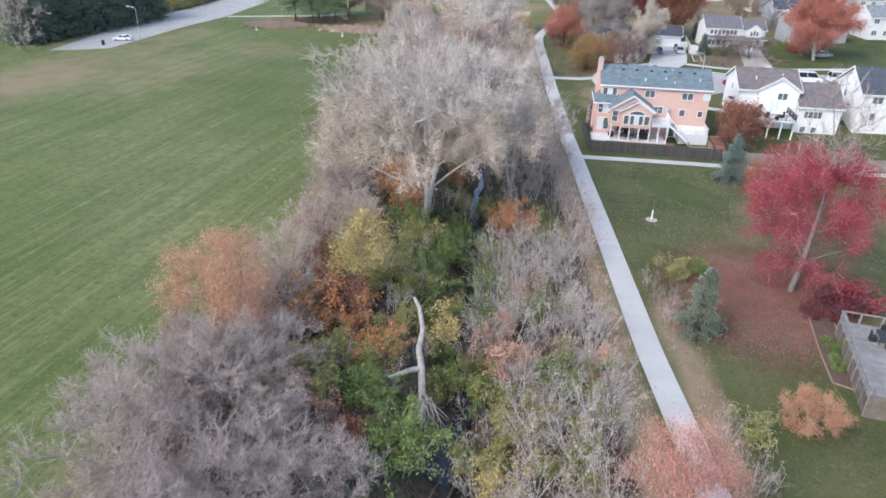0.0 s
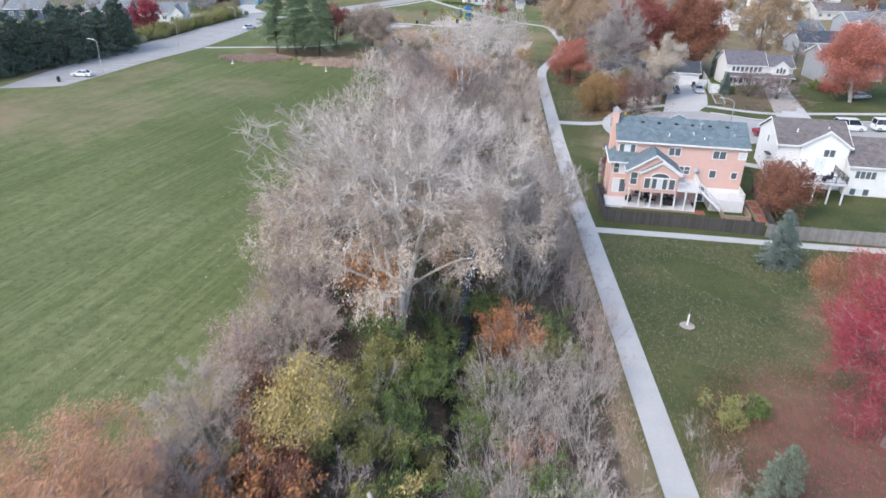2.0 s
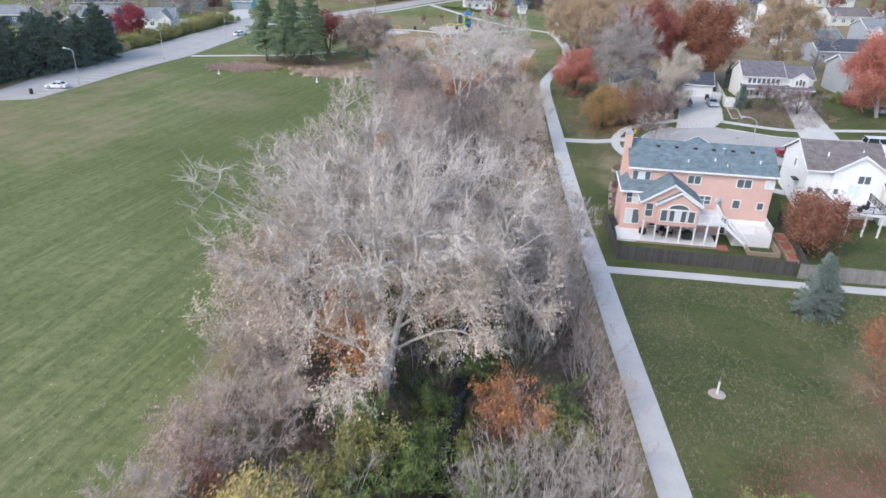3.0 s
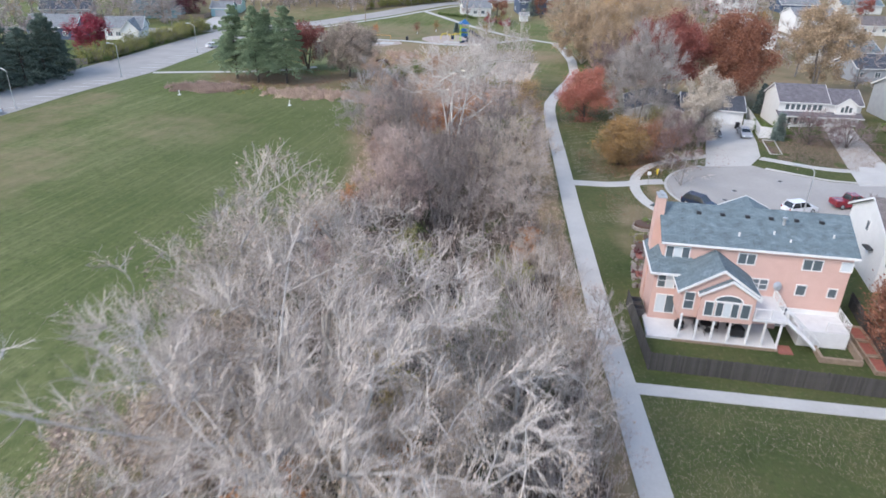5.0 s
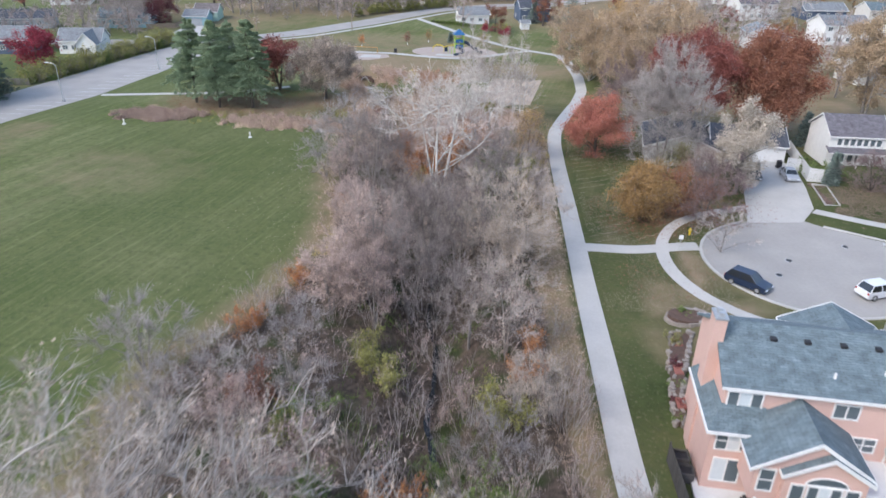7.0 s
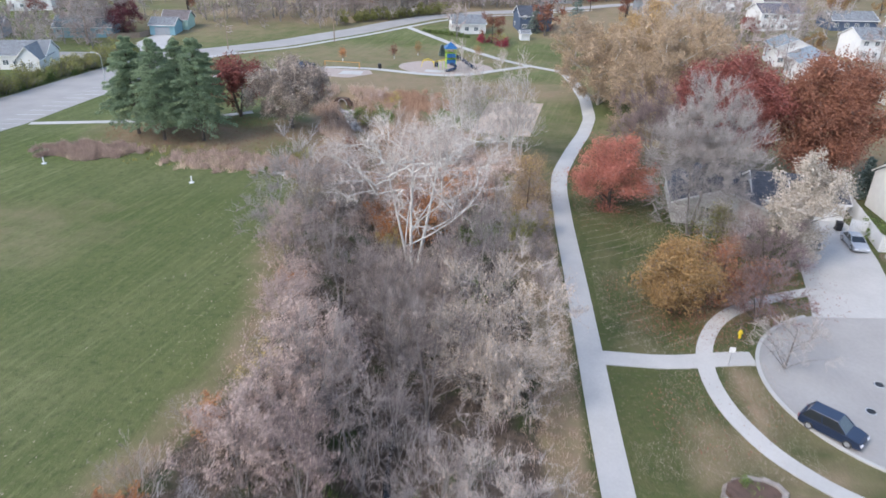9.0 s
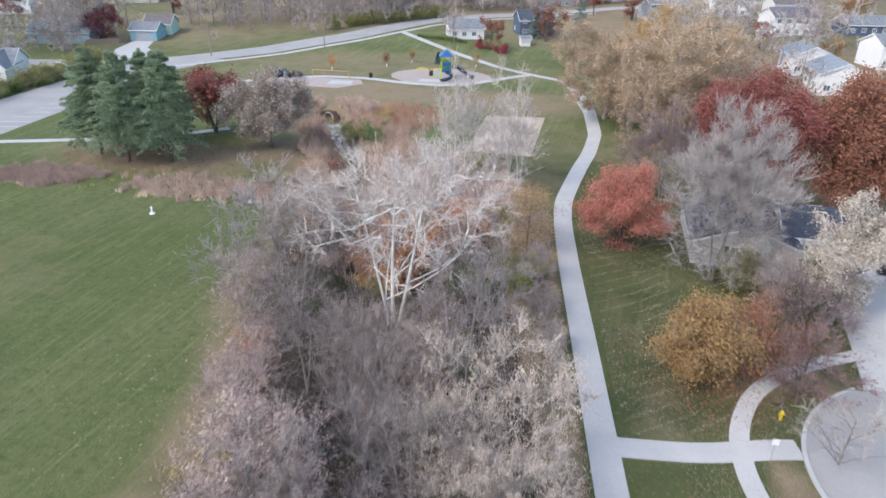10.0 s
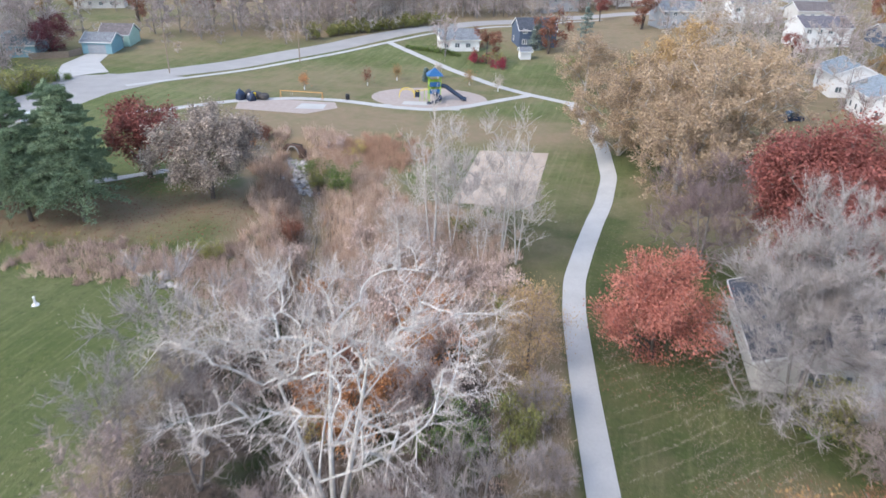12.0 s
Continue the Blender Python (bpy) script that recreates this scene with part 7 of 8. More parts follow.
def car(label, x, y, turn, material, style="suv", z=None, name="car"):
    """A parked car with its nose to +x: body, glazing, wheels with rims, lamps."""
    ln, wd, ht, hood, belt, f0, f1, r1, r0 = {"suv": (4.75, 1.88, 1.72, 0.98, 1.02, 1.15, 0.35, -1.75, -2.2), "sedan": (4.7, 1.82, 1.44, 0.86, 0.92, 1.05, 0.25, -1.05, -1.75), "van": (5.4, 2.0, 2.2, 1.15, 1.25, 1.75, 1.05, -2.45, -2.62), "pickup": (5.6, 1.95, 1.85, 1.05, 1.1, 1.2, 0.5, -0.7, -0.95)}[style]
    z = float(level(x, y)) + 0.03 if z is None else z
    c = thing(name, label, "car", pose(x, y, z, 0, 0, turn))
    c.scale = (0.92, 0.92, 0.92)
    h = ln / 2

    def loft(profile, w0, w1, cut=0.0):
        bm = bmesh.new()
        rows = []
        for s, t in ((-1, w0), (1, w0)):
            rows.append([bm.verts.new((px, s * (w0 + (w1 - w0) * max(0, (pz - belt)) / max(0.01, ht - belt)) / 2, pz)) for px, pz in profile])
        n = len(profile)
        for i in range(n):
            j = (i + 1) % n
            bm.faces.new((rows[0][i], rows[0][j], rows[1][j], rows[1][i]))
        bm.faces.new(rows[0])
        bm.faces.new(rows[1][::-1])
        return bm

    low = [(-h, 0.35), (-h, belt * 0.95), (-h + 0.12, belt), (f0 + 0.05, belt), (h - 0.85, hood * 0.98), (h - 0.16, hood * 0.84), (h, hood * 0.6), (h, 0.32), (h - 0.35, 0.22), (-h + 0.3, 0.22)]
    bm = loft(low, wd, wd)
    bmesh.ops.bevel(bm, geom=bm.edges[:], offset=0.07, segments=2, affect="EDGES")
    part("body", bm, material, c)
    part("glazing", loft([(r0, belt - 0.02), (f0, belt - 0.02), (f1, ht - 0.05), (r1, ht - 0.05)], wd * 0.94, wd * 0.76), car_glass, c, "dark glass")
    bm = boxes((r1 - 0.05, f1 + 0.05, -wd * 0.385, wd * 0.385, ht - 0.08, ht))
    bmesh.ops.bevel(bm, geom=bm.edges[:], offset=0.035, segments=1, affect="EDGES")
    part("roof", bm, material, c)
    bm = bmesh.new()
    for s in (-1, 1):
        for a, b in (((f0, belt), (f1, ht - 0.04)), ((r0, belt), (r1, ht - 0.04)), (((f0 + r0) / 2 - 0.1, belt), ((f1 + r1) / 2 - 0.1, ht - 0.04))):
            rod(bm, (a[0], s * wd * 0.468, a[1]), (b[0], s * wd * 0.382, b[1]), 0.05, sides=4)
    part("pillar", bm, material, c)
    for px_ in (-h + 0.92, h - 0.95):
        for s in (-1, 1):
            w = part("wheel", rod(bmesh.new(), (px_, s * (wd / 2 - 0.2), 0.34), (px_, s * (wd / 2 + 0.02), 0.34), 0.34, sides=18), tyre, c)
            part("rim", rod(bmesh.new(), (px_, s * (wd / 2 + 0.015), 0.34), (px_, s * (wd / 2 + 0.035), 0.34), 0.21, sides=14), metal_grey, w)
    for s in (-1, 1):
        part("headlight", soft_box(h - 0.12, h + 0.015, s * wd * 0.36 - 0.2, s * wd * 0.36 + 0.2, hood * 0.62 - 0.06, hood * 0.62 + 0.09), lamp_clear, c)
        part("taillight", soft_box(-h - 0.015, -h + 0.08, s * wd * 0.42 - 0.1, s * wd * 0.42 + 0.1, belt * 0.72, belt * 0.95), lamp_red, c)
    return c


navy, white_p, red_p, silver = paint("paint_navy", (0.018, 0.03, 0.062)), paint("paint_white", (0.72, 0.73, 0.74)), paint("paint_red", (0.22, 0.02, 0.03)), paint("paint_silver", (0.42, 0.43, 0.45))
car("dark navy estate car parked by the kerb", 33.9, 126.2, -43, navy)
car("white off-road car parked by the kerb", 45.8, 124.9, 21, white_p)
car("dark red pick-up parked in the street", 52.6, 126.2, 8, red_p, "pickup")
car("dark grey car parked before the garage", 44.6, 158.6, -96, paint("paint_grey", (0.12, 0.125, 0.13)), "sedan")
car("silver car parked before the garage", 49.2, 157.8, -94, silver, "sedan")
car("white saloon parked in the car park", -81.8, 154.3, 185, white_p, "sedan")
car("white van parked in the street", 66.4, 128.6, 0, white_p, "van", name="van")
car("white van parked behind another in the street", 72.4, 128.3, 0, white_p, "van", name="van")
car("white car at the end of the car park", -69.0, 226, 60, white_p, "sedan")
car("silver car in a front yard drive", 78.0, 150.5, 20, silver, "sedan")
car("dark pick-up parked behind the old trees", 60.5, 240, 20, navy, "pickup")
car("white car beside a distant house", 88.5, 256, 5, white_p, "sedan")
car("blue car on a distant street", -118, 305, 60, paint("paint_blue", (0.06, 0.09, 0.16)), "sedan")


# ---- street furniture ----
def street_lamp(x, y, turn, tall=6.6):
    l = thing("street_lamp", "grey street lamp with a curved arm", "street lamp", pose(x, y, float(level(x, y)), 0, 0, turn), "street lamps")
    part("pole", rod(bmesh.new(), (0, 0, -0.2), (0, 0, tall), 0.10, 0.06), metal_grey, l)
    bm = bmesh.new()
    pts = [(0, 0, tall - 0.05), (0.35, 0, tall + 0.35), (1.0, 0, tall + 0.55), (1.7, 0, tall + 0.55)]
    for a, b in zip(pts, pts[1:]):
        rod(bm, a, b, 0.045, sides=6)
    part("arm", bm, metal_grey, l)
    part("head", soft_box(1.5, 2.3, -0.16, 0.16, tall + 0.45, tall + 0.65, 0.06), metal_grey, l)
    part("base", soft_box(-0.25, 0.25, -0.25, 0.25, -0.2, 0.25), concrete, l)


for x, y, a in ((-79.6, 158.5, 170), (-74.2, 186.5, 170), (-70.0, 217.5, 170)):
    street_lamp(x, y, a)
street_lamp(43.2, 118.2, 165, 7.8)


def utility_pole(x, y, tall=10.5, turn=0):
    p = thing("utility_pole", "pale wooden utility pole with a cross-arm", "pole", pose(x, y, float(level(x, y)), 0, 0, turn), "utility poles")
    part("pole", rod(bmesh.new(), (0, 0, -0.3), (0, 0, tall), 0.15, 0.10), timber, p)
    part("crossarm", boxes((-1.1, 1.1, -0.05, 0.05, tall - 0.9, tall - 0.75)), timber, p)
    for i in (-1, -0.4, 0.4, 1):
        part("insulator", rod(bmesh.new(), (i, 0, tall - 0.75), (i, 0, tall - 0.55), 0.04, sides=6), metal_grey, p)


for x, y in ((-62.5, 264.8), (-37.7, 280.6), (-99, 262), (-8, 332), (82, 226), (98, 240)):
    utility_pole(x, y, 10.5, x * 3)


def field_marker(x, y):
    m = thing("field_marker", "white post on a round base in the field", "marker", pose(x, y, float(level(x, y))), "white field markers")
    m.scale = (0.72, 0.72, 0.72)
    part("base", rod(bmesh.new(), (0, 0, -0.05), (0, 0, 0.12), 0.5, 0.46, 18), trim_white, m)
    part("post", rod(bmesh.new(), (0, 0, 0.12), (0, 0, 1.15), 0.14, 0.12, 10), trim_white, m)
    part("cap", rod(bmesh.new(), (0, 0, 1.15), (0, 0, 1.3), 0.2, 0.1, 10), trim_white, m)


field_marker(-55.8, 174.0)
field_marker(-32.2, 169.8)
sp = thing("young_tree", "staked sapling in a white tree guard on a mulch ring", "tree", pose(25.3, 67.2, float(level(25.3, 67.2))))
part("mulch_ring", rod(bmesh.new(), (0, 0, -0.05), (0, 0, 0.07), 0.75, 0.6, 18), mulch_pink, sp)
part("guard", rod(bmesh.new(), (0, 0, 0.05), (0, 0, 1.2), 0.09, 0.08, 8), trim_white, sp)
part("stem", rod(bmesh.new(), (0, 0, 1.2), (0.05, 0, 2.6), 0.025, 0.01, 6), bark_grey, sp)
for k, (x, y, c) in enumerate(((-18, 262, leaf_rust), (-12.6, 268, leaf_amber), (3.4, 266, leaf_amber), (-3.8, 271, leaf_cream), (9.6, 262, leaf_cream), (-30, 256, leaf_orange))):
    t = thing("young_tree", "small staked park sapling with thin autumn leaves", "tree", pose(x, y, float(level(x, y))), "saplings round the playground")
    part("stem", rod(bmesh.new(), (0, 0, -0.1), (0, 0, 2.4), 0.05, 0.02, 6), bark_grey, t)
    part("guard", rod(bmesh.new(), (0, 0, 0), (0, 0, 0.7), 0.1, 0.1, 8), trim_white, t)
    r9 = np.random.default_rng(k)
    v, f = leaves(r9, np.array([0, 0, 2.2]) + r9.normal(0, 1, (420, 3)) * np.array([0.5, 0.5, 0.7]), 0.16)
    mesh_np("foliage", v, [f], c, t)
bn = thing("litter_bin", "dark litter bin at the edge of the car park", "bin", pose(-83.6, 148.6, 0))
part("body", rod(bmesh.new(), (0, 0, -0.05), (0, 0, 0.95), 0.32, 0.36, 14), black, bn)
part("lid", rod(bmesh.new(), (0, 0, 0.95), (0, 0, 1.12), 0.38, 0.22, 14), black, bn)
bn2 = thing("litter_bin", "dark litter bin beside the playground path", "bin", pose(-19.6, 249.2, 0))
part("body", rod(bmesh.new(), (0, 0, -0.05), (0, 0, 1.0), 0.4, 0.42, 14), black, bn2)
part("lid", rod(bmesh.new(), (0, 0, 1.0), (0, 0, 1.2), 0.45, 0.25, 14), black, bn2)
yellow = mat("yellow_plastic", (0.70, 0.52, 0.04), (0.58, 0.42, 0.03), 3, 0.45)
hy = thing("marker_post", "small yellow marker beside the sidewalk", "marker", pose(31.1, 138.4, float(level(31.1, 138.4))))
part("post", rod(bmesh.new(), (0, 0, -0.1), (0, 0, 0.65), 0.12, 0.11, 10), yellow, hy)
part("cap", rod(bmesh.new(), (0, 0, 0.65), (0, 0, 0.85), 0.17, 0.07, 10), yellow, hy)
part("arm", rod(bmesh.new(), (-0.22, 0, 0.5), (0.22, 0, 0.5), 0.07, sides=8), yellow, hy)
sg = thing("street_sign", "small white sign on a post by the path", "sign", pose(28.9, 134.0, float(level(28.9, 134.0))))
part("post", rod(bmesh.new(), (0, 0, -0.2), (0, 0, 2.0), 0.03, sides=6), metal_grey, sg)
part("plate", soft_box(-0.25, 0.25, -0.03, -0.01, 1.45, 1.95), trim_white, sg)
for x, y in ((40.2, 132.4), (47.3, 135.5), (38.0, 129.0)):
    mh = thing("manhole_cover", "round dark manhole cover in the street", "manhole cover", pose(x, y, float(level(x, y)) + 0.021))
    part("rim", rod(bmesh.new(), (0, 0, -0.02), (0, 0, 0.012), 0.42, sides=20), metal_grey, mh)
    part("lid", rod(bmesh.new(), (0, 0, 0), (0, 0, 0.018), 0.34, sides=20), black, mh)
line_white = mat("line_white", (0.62, 0.62, 0.62), (0.5, 0.5, 0.5), 2, 0.8)
for k in range(26):
    y = 150 + 3.0 * k
    xe = float(np.interp(y, [145, 168, 192, 214, 232], [-80.5, -76.4, -70.6, -68.2, -67.5]))
    z = float(level(xe - 3, y)) + 0.034
    tagged(part("bay_line", plate([(xe - 0.6, y - 0.05), (xe - 5.4, y - 0.85), (xe - 5.4, y - 0.73), (xe - 0.6, y + 0.07)][::-1], z - 0.002, z + 0.004), line_white), "white painted parking bay line", "road marking", kind="structure")

# ---- playground ----
blue_p = mat("blue_plastic", (0.03, 0.12, 0.28), (0.02, 0.09, 0.22), 3, 0.4)
green_p = mat("lime_plastic", (0.32, 0.48, 0.05), (0.25, 0.40, 0.04), 3, 0.4)
orange_p = mat("orange_paint", (0.55, 0.30, 0.10), (0.45, 0.24, 0.08), 3, 0.5)


def play_tower(x, y):
    p = thing("play_tower", "tall lime and blue climbing tower with slides", "playground", pose(x, y, float(level(x, y)) + 0.03, 0, 0, 12))
    for i in (-1, 1):
        for j in (-1, 1):
            part("post", rod(bmesh.new(), (1.1 * i, 1.1 * j, -0.3), (1.1 * i, 1.1 * j, 5.0), 0.08, sides=8), green_p, p)
    for z in (1.5, 2.9):
        part("platform", soft_box(-1.15, 1.15, -1.15, 1.15, z, z + 0.12), blue_p, p)
        for s in (-1, 1):
            part("guard_panel", boxes((-1.1, 1.1, s * 1.12 - 0.03, s * 1.12 + 0.03, z + 0.15, z + 0.95)), green_p if s > 0 else blue_p, p)
            part("guard_panel", boxes((s * 1.12 - 0.03, s * 1.12 + 0.03, -1.05, 1.05, z + 0.2, z + 0.8)), green_p, p)
    bm = bmesh.new()
    top = bm.verts.new((0, 0, 6.4))
    rim = [bm.verts.new(q) for q in ((-1.6, -1.6, 5.0), (1.6, -1.6, 5.0), (1.6, 1.6, 5.0), (-1.6, 1.6, 5.0))]
    for i in range(4):
        bm.faces.new((rim[i], rim[(i + 1) % 4], top))
    bm.faces.new(rim[::-1])
    part("roof", bm, blue_p, p, "blue pointed roof")
    bm = bmesh.new()
    pts = [(1.1, 0, 3.0), (2.2, -0.1, 2.8), (4.4, -0.5, 1.3), (5.6, -0.8, 0.5), (6.3, -0.9, 0.4)]
    for a, b in zip(pts, pts[1:]):
        rod(bm, a, b, 0.42, sides=12)
    part("tube_slide", bm, navy, p, "dark blue tube slide")
    bm = bmesh.new()
    pts = [(math.cos(a) * 1.4 - 0.4, -1.2 - 1.0 + math.sin(a) * 1.0, 1.6 - 0.22 * k) for k, a in enumerate(np.linspace(1.5, -2.6, 8))]
    for a, b in zip(pts, pts[1:]):
        rod(bm, a, b, 0.35, sides=10)
    part("spiral_slide", bm, navy, p, "dark spiral slide")
    for k in range(3):
        part("climbing_bar", rod(bmesh.new(), (-1.1 - 0.9 * k, -0.6, 0), (-1.1 - 0.9 * k, -0.6, 2.2 - 0.2 * k), 0.05, sides=6), green_p, p)
    for i in (-1, 1):
        part("rail", rod(bmesh.new(), (-1.1, 0.5 * i, 2.3), (-4.2, 0.5 * i, 1.7), 0.05, sides=6), yellow, p)
    return p


def arch_climber(x, y):
    p = thing("arch_climber", "yellow looped climbing frame with dark panel", "playground", pose(x, y, float(level(x, y)) + 0.03, 0, 0, 5))
    for j in (-0.7, 0.7):
        bm = bmesh.new()
        pts = [(1.5 * math.cos(a), j, 1.9 * math.sin(a) ** 0.5) for a in np.linspace(0.01, math.pi - 0.01, 11)]
        for a, b in zip(pts, pts[1:]):
            rod(bm, a, b, 0.06, sides=6)
        part("arch", bm, yellow, p)
    for k in range(5):
        part("rung", rod(bmesh.new(), (-1.0 + 0.5 * k, -0.7, 1.65), (-1.0 + 0.5 * k, 0.7, 1.65), 0.035, sides=6), yellow, p)
    part("panel", soft_box(1.6, 2.5, -0.05, 0.05, 0.2, 1.7), navy, p)


play_tower(-2.9, 252.2)
arch_climber(-8.4, 252.8)
sw = thing("swing_frame", "low orange barred swing frame beside the path", "playground", pose(-28.5, 248.3, float(level(-28.5, 248.3)), 0, 0, -3))
for x in (-4.2, 4.2):
    for s in (-1, 1):
        part("leg", rod(bmesh.new(), (x, 0.5 * s, -0.1), (x, 0, 1.5), 0.06, sides=6), orange_p, sw)
part("beam", rod(bmesh.new(), (-4.3, 0, 1.5), (4.3, 0, 1.5), 0.08, sides=8), orange_p, sw)
for x in (-2, 1.5):
    st_ = part("seat", soft_box(x - 0.22, x + 0.22, -0.1, 0.1, 0.45, 0.5), black, sw)
    for s in (-1, 1):
        part("chain", rod(bmesh.new(), (x + 0.2 * s, 0, 0.5), (x + 0.2 * s, 0, 1.5), 0.012, sides=4), metal_grey, st_)
for k, (x, y, w, d) in enumerate(((-25.2, 243.2, 2.6, 2.0), (-6.2, 249.0, 2.6, 1.4), (-12.2, 246.0, 1.8, 1.0), (0.4, 246.2, 2.2, 1.0))):
    tagged(part("play_pad", plate([(x - w, y - d), (x + w, y - d * 0.8), (x + w * 0.9, y + d), (x - w * 0.9, y + d * 0.9)], -0.3, float(level(x, y)) + 0.075), concrete), "small pale concrete pad by the play area", "pavement", kind="structure")
# Rounded lumps, stand-ins for a dark blue-green play structure of unknown form.
rk = thing("rock_climber", "dark low play structure of rounded lumps with a yellow panel", "playground", pose(-38.2, 246.2, 0, 0, 0, 20))
rr = np.random.default_rng(4)
for k in range(5):
    bm = bmesh.new()
    bmesh.ops.create_icosphere(bm, subdivisions=2, radius=1.0)
    for v in bm.verts:
        v.co *= 1 + rr.normal(0, 0.08)
        v.co.z *= (1.4, 1.1, 0.9, 1.2, 0.7)[k]
    bmesh.ops.translate(bm, verts=bm.verts, vec=((-1.6, 0, 1.5, 0.4, 2.8)[k], (0, 0.8, 0.2, -0.9, -0.5)[k], 0.6))
    part("boulder", bm, (navy, fence_dark, fence_dark, navy, fence_dark)[k], rk)
part("panel", soft_box(0.6, 1.3, -1.3, -1.2, 0.2, 1.6), yellow, rk)


# ---- culvert and rocks ----
stone_grey = mat("stone_grey", (0.46, 0.43, 0.40), (0.19, 0.175, 0.16), 2, 0.9, 0.4, vary=0.5)
cu = thing("culvert", "stone-faced culvert mouth with a pale arched rim", "culvert", pose(-22.7, 221.4, -2.5, 0, 0, -14))
cu.scale = (0.8, 0.8, 0.72)
bm = bmesh.new()
arch_in = [(1.25 * math.cos(a), 1.6 * math.sin(a) + 0.9) for a in np.linspace(0, math.pi, 13)]
outer = [(-2.6, 0), (-2.6, 1.5), (-1.5, 2.75), (1.5, 2.75), (2.6, 1.5), (2.6, 0)]
ring_pts = outer + [(1.25, 0)] + arch_in + [(-1.25, 0)]
fr = [bm.verts.new((x, 0, z)) for x, z in ring_pts]
bk = [bm.verts.new((x, 0.8, z)) for x, z in ring_pts]
bm.faces.new(fr)
bm.faces.new(bk[::-1])
for i in range(len(fr)):
    j = (i + 1) % len(fr)
    bm.faces.new((fr[i], fr[j], bk[j], bk[i]))
part("headwall", bm, soil, cu, "dark earthy headwall")
bm = bmesh.new()
for (x, z), (x2, z2) in zip(arch_in, arch_in[1:]):
    rod(bm, (x, -0.05, z), (x2, -0.05, z2), 0.11, sides=6)
part("rim", bm, concrete, cu, "pale arched rim")
# A black plate behind the arch stands in for the shade in the pipe.
part("mouth", boxes((-1.3, 1.3, 1.6, 1.7, -0.2, 2.6)), black, cu, "black plate for the shade inside the pipe")
protos = []
for k in range(4):
    bm = bmesh.new()
    bmesh.ops.create_icosphere(bm, subdivisions=1, radius=0.5)
    for v in bm.verts:
        v.co = v.co * (1 + rr.normal(0, 0.16))
        v.co.z *= 0.65
    me = bpy.data.meshes.new("rock")
    bm.to_mesh(me)
    bm.free()
    me.materials.append(stone_grey)
    protos.append(me)
for k in range(150):
    f = rr.uniform(0, 1)
    y = 220 - 14 * f**1.3
    x = float(creek_x(y)) + rr.normal(0, 1.1)
    if k > 140:
        x, y = rr.uniform(-24, -17), rr.uniform(174, 177)
    o = tagged(new("rock", protos[k % 4]), "pale grey rock in the bed of the creek", "rock", "rocks in the creek")
    s = rr.uniform(0.4, 1.35)
    o.matrix_basis = pose(x, y, float(level(x, y)) + 0.08, 0, 0, rr.uniform(0, 360)) @ Matrix.Diagonal((s, s, s, 1))

# ---- the far neighbourhood ----
# Pale twigs here carry the distance haze in their colour.
far_bare = [crowned(301 + k, 12.5, 5.0, 0.1, 20, "far_tree", "distant bare grey street tree", "tree", bark_grey, (twig_far, twig_far, twig_pale)[k], 0.2, 1.8, 5, 8, 0.045, None, 4, 1, outward=0.6, rise=0.4, group="distant bare trees") for k in range(3)]
far_leafy = [round_tree(311 + k, 10.5, 4.6, (leaf_amber, leaf_rust, leaf_oxblood, leaf_gold, leaf_rust)[k], "distant street tree in autumn leaf", bark_dark, leafage=110, size=0.28, clusters=20, name="far_tree") for k in range(5)]
stand(round_tree(316, 8.6, 5.0, leaf_maroon, "broad mauve-maroon tree beside a pale blue house", bark_dark, leafage=150, size=0.16, clusters=70, twig=twig_plum, low=0.1), -97.4, 277.6)
for t in far_leafy:
    t["group"] = "distant autumn trees"
far_rng = np.random.default_rng(77)
taken = []


def free(x, y, gap):
    road = abs(y - float(np.interp(x, [-190, -130, -92, -70, -53, -32, -15, 5, 40, 110], [235, 243, 250, 258.5, 274, 299, 326, 345, 362, 380]))) < 8
    if road or any(math.hypot(x - a, y - b) < gap + g for a, b, g in taken):
        return False
    return True


colours = (wall_white, wall_cream, wall_grey, wall_white, wall_blue, wall_cream, wall_grey)
roofs = (roof_grey, roof_brown, roof_dark, roof_mauve, roof_grey, roof_blue)
stock = [plain_house("distant single-storey house with a shallow roof", 0, 0, 0, 13 + k % 3, 8.5, 3.0 if k % 3 else 5.2, 2.1, colours[k], roofs[k % 6], z=0, wins=4, side=0) for k in range(7)]
names = ("white", "cream", "grey", "white", "dark blue", "cream", "grey")
for k, (x, y, a) in enumerate([(76, 164, 4), (96, 170, 2), (117, 172, -2), (84, 197, 6), (102, 202, 4), (122, 206, 0), (96, 224, 190), (117, 228, 185), (95, 262, 10), (116, 266, 8), (136, 270, 4), (84, 300, 12), (106, 304, 8), (128, 308, 6)] + [(56, 332, 12), (78, 338, 10), (100, 346, 8), (-140, 262, 20), (-150, 305, 20), (-150, 226, 12), (-128, 340, 20), (24, 372, 15), (52, 385, 12), (84, 395, 8), (116, 398, 6), (-90, 388, 22), (90, 118, -3), (106, 116, -3), (98, 150, 0)]):
    h = copy_thing(stock[(k + 6) % 7], pose(x, y, float(level(x, y)), 0, 0, a))
    h["label"] = f"distant {names[(k + 6) % 7]} sided house with a shallow roof"
    h["group"] = "distant houses"
    taken.append((x + 6, y + 4, 7))
retire(*stock)
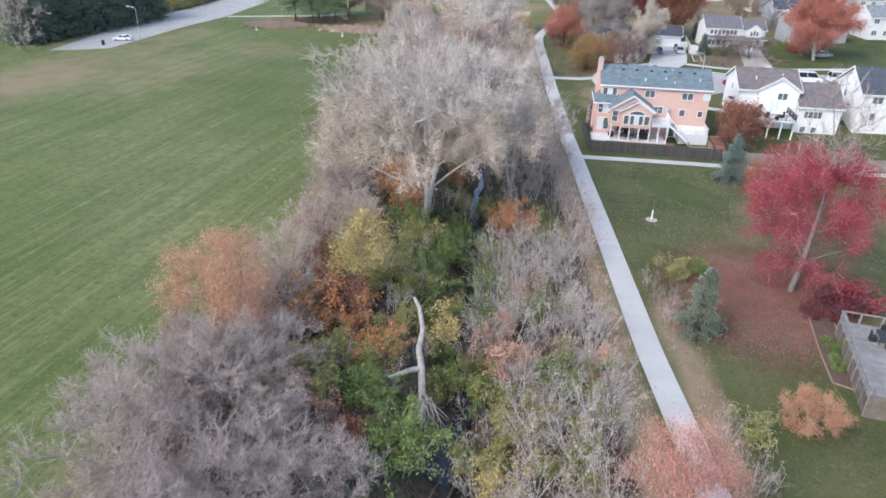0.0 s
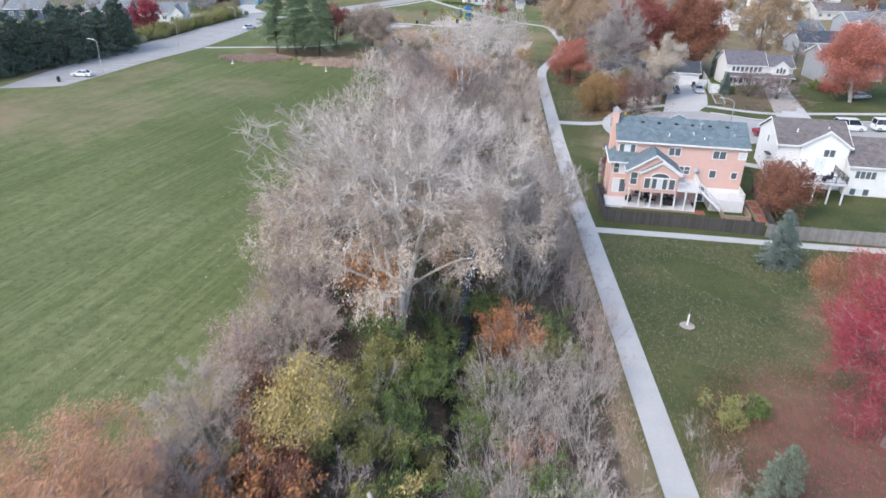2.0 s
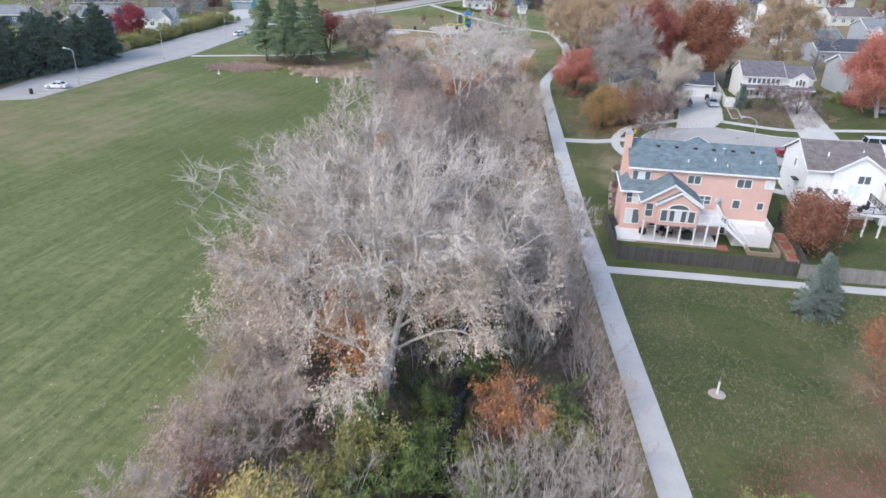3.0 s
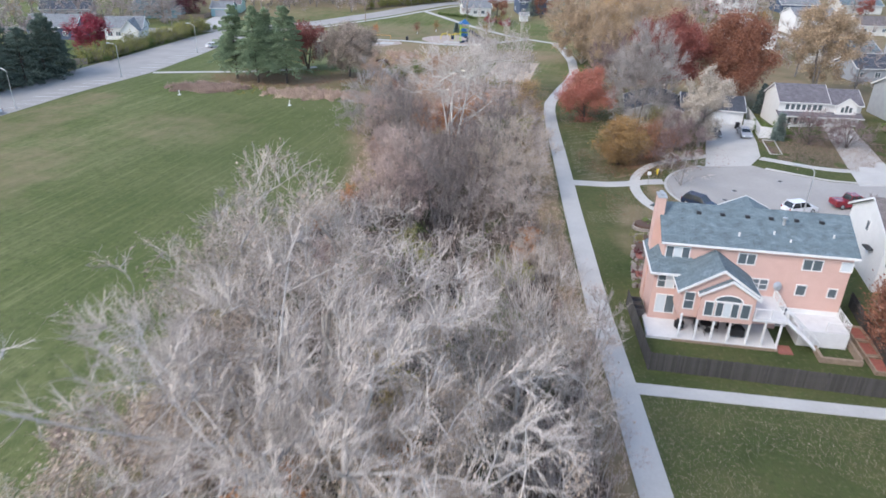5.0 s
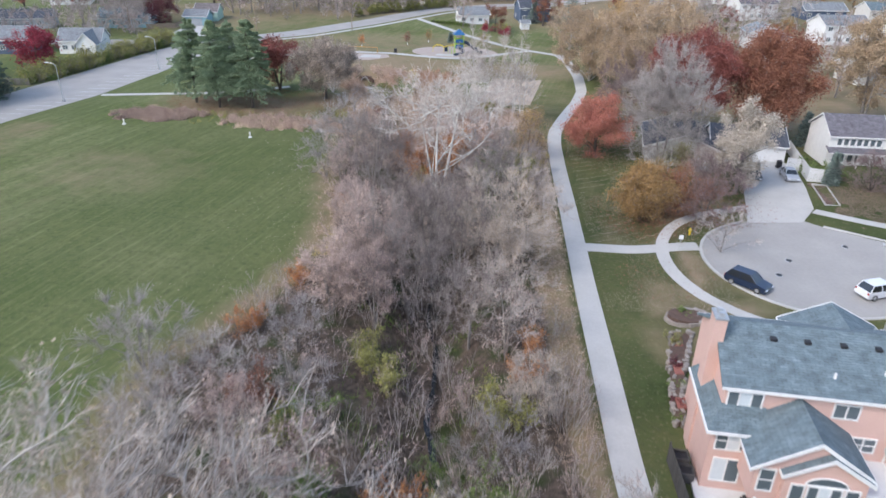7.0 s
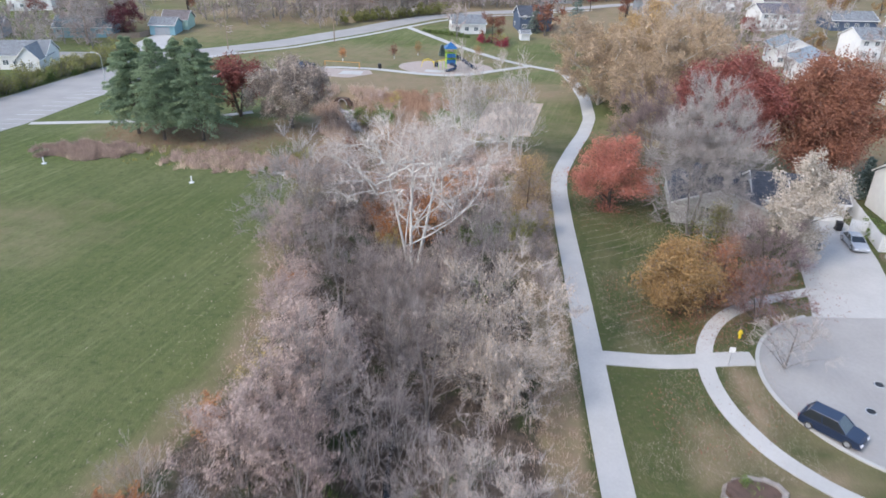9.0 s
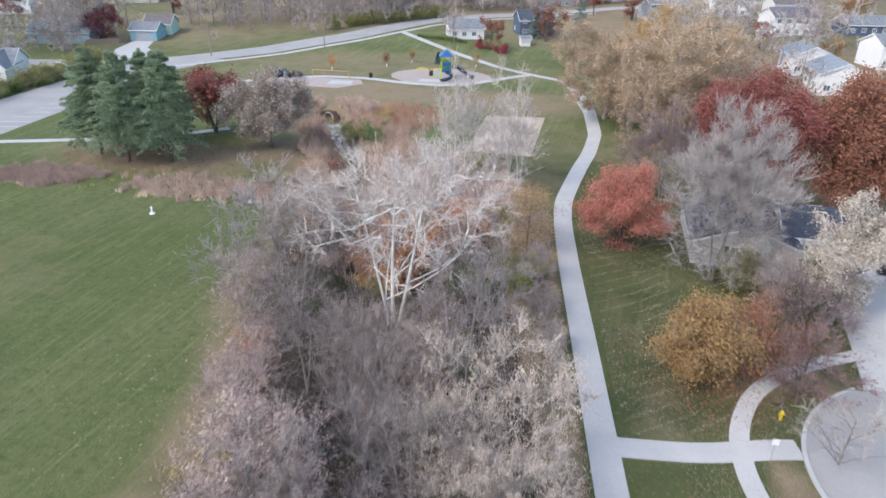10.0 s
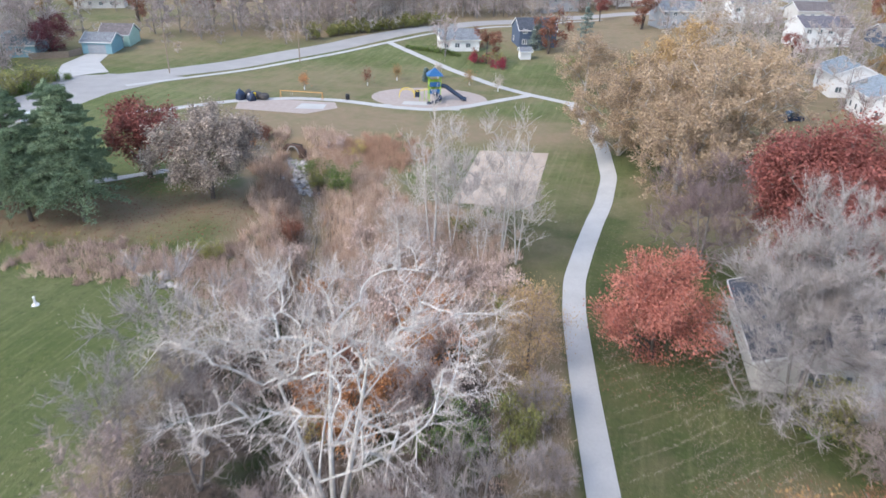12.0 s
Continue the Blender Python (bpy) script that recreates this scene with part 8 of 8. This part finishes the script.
for k in range(190):
    t = far_rng.uniform(0, 1)
    x = -118 + 190 * t
    back = far_rng.uniform(34, 70) if -80 < x < -44 else far_rng.uniform(14, 50) if x < 0 else far_rng.uniform(11, 34)
    y = float(np.interp(x, [-130, -92, -70, -53, -32, -15, 5, 40, 110], [243, 250, 258.5, 274, 299, 326, 345, 362, 380])) + back
    if not any(math.hypot(x - a, y - b) < g for a, b, g in taken) and not (-100 < x < -70 and y < 300):
        taken.append((x, y, 1.5))
        place(far_bare[int(far_rng.integers(0, 3))], x, y, far_rng.uniform(0.7, 1.2), far_rng.uniform(0, 360))
count = 0
for k in range(900):
    x, y = far_rng.uniform(-165, 165), far_rng.uniform(182, 425)
    if -66 < x < 58 and y < 318 and not (x > 45 and y > 235):
        continue
    if x < -60 and y < 235 or (-104 < x < -66 and y < 300):
        continue
    if 54 < x < 98 and 190 < y < 243:
        continue
    if free(x, y, 2.2):
        taken.append((x, y, 2.0))
        if far_rng.uniform() < 0.72:
            place(far_bare[int(far_rng.integers(0, 3))], x, y, far_rng.uniform(0.6, 1.15), far_rng.uniform(0, 360))
        else:
            place(far_leafy[int(far_rng.integers(0, 5))], x, y, far_rng.uniform(0.5, 1.05), far_rng.uniform(0, 360))
        count += 1
    if count > 140:
        break
for x, y, s, k in ((-112, 238, 0.9, 0), (-104, 247, 0.8, 1), (-97, 241, 0.7, 2), (-128, 250, 1.0, 1), (-119, 262, 0.9, 0), (-109, 256, 0.8, 1), (-92, 252, 0.7, 0), (-133, 238, 1.0, 2), (-124, 215, 1.0, 0), (-112, 205, 0.9, 1), (-106, 192, 0.9, 0), (-108, 170, 1.1, 1), (-110, 160, 1.1, 0), (-109, 150, 1.2, 2), (-114, 140, 1.1, 1), (-100, 146, 0.9, 0), (-105, 153, 1.0, 1), (-96, 139, 0.8, 1), (-103, 200, 0.9, 0), (-83.5, 303, 1.0, 1), (-98, 262, 0.7, 1), (-74, 290, 0.3, 0), (-62, 294, 0.28, 1), (-52, 303, 0.35, 2), (-69, 284, 0.22, 1), (70, 262, 0.8, 0), (64, 272, 0.9, 1), (78, 276, 0.9, 2), (86, 284, 1.0, 0), (70, 290, 1.0, 1), (92, 246, 0.9, 1), (60, 292, 0.9, 0), (66, 206, 0.8, 1), (74, 203, 0.9, 0), (84, 212, 0.9, 1), (92, 214, 0.8, 2), (64, 224, 0.8, 0), (88, 232, 0.9, 1), (78, 222, 0.8, 2), (98, 190, 0.9, 0), (80, 188, 0.8, 1), (-4, 292, 0.8, 0), (-46, 298, 0.9, 1), (-42, 303, 0.8, 1), (-30, 318, 1.0, 2), (-20, 332, 1.0, 0)):
    place(far_bare[k], x, y, s, 60 * k + x)
for x, y, s, k in ((6.5, 287, 0.8, 1), (22, 300, 1.0, 4)):
    place(far_leafy[k], x, y, s, 30 * k)
hedge_y = leafy(320, leaf_olive, "yellow-green bush at the bend of the far road", number=5, size=0.22, height=3.6, name="hedge_shrub", group="bushes by the far road")
for k in range(15):
    place(hedge_y, -40 + 2.3 * k + far_rng.uniform(-0.8, 0.8), 306 + 2.35 * k + far_rng.uniform(-1, 1.5), far_rng.uniform(0.8, 1.3), 50 * k)
retire(hedge_y)
for x, y, s in ((19, 304, 0.8), (31, 300, 1.1), (-6.2, 268, 0.25), (53.6, 155.0, 0.42), (56.5, 172.5, 0.5), (58.5, 172.0, 0.5)):
    stand(conifer(400 + int(x), 10 * s, 3.0 * s, needle_blue, "dense dark conifer beside a house", bark_dark, "spruce_tree", 0.05, 12, 7, -0.05, 8, 0.6), x, y)
retire(*far_bare, *far_leafy)
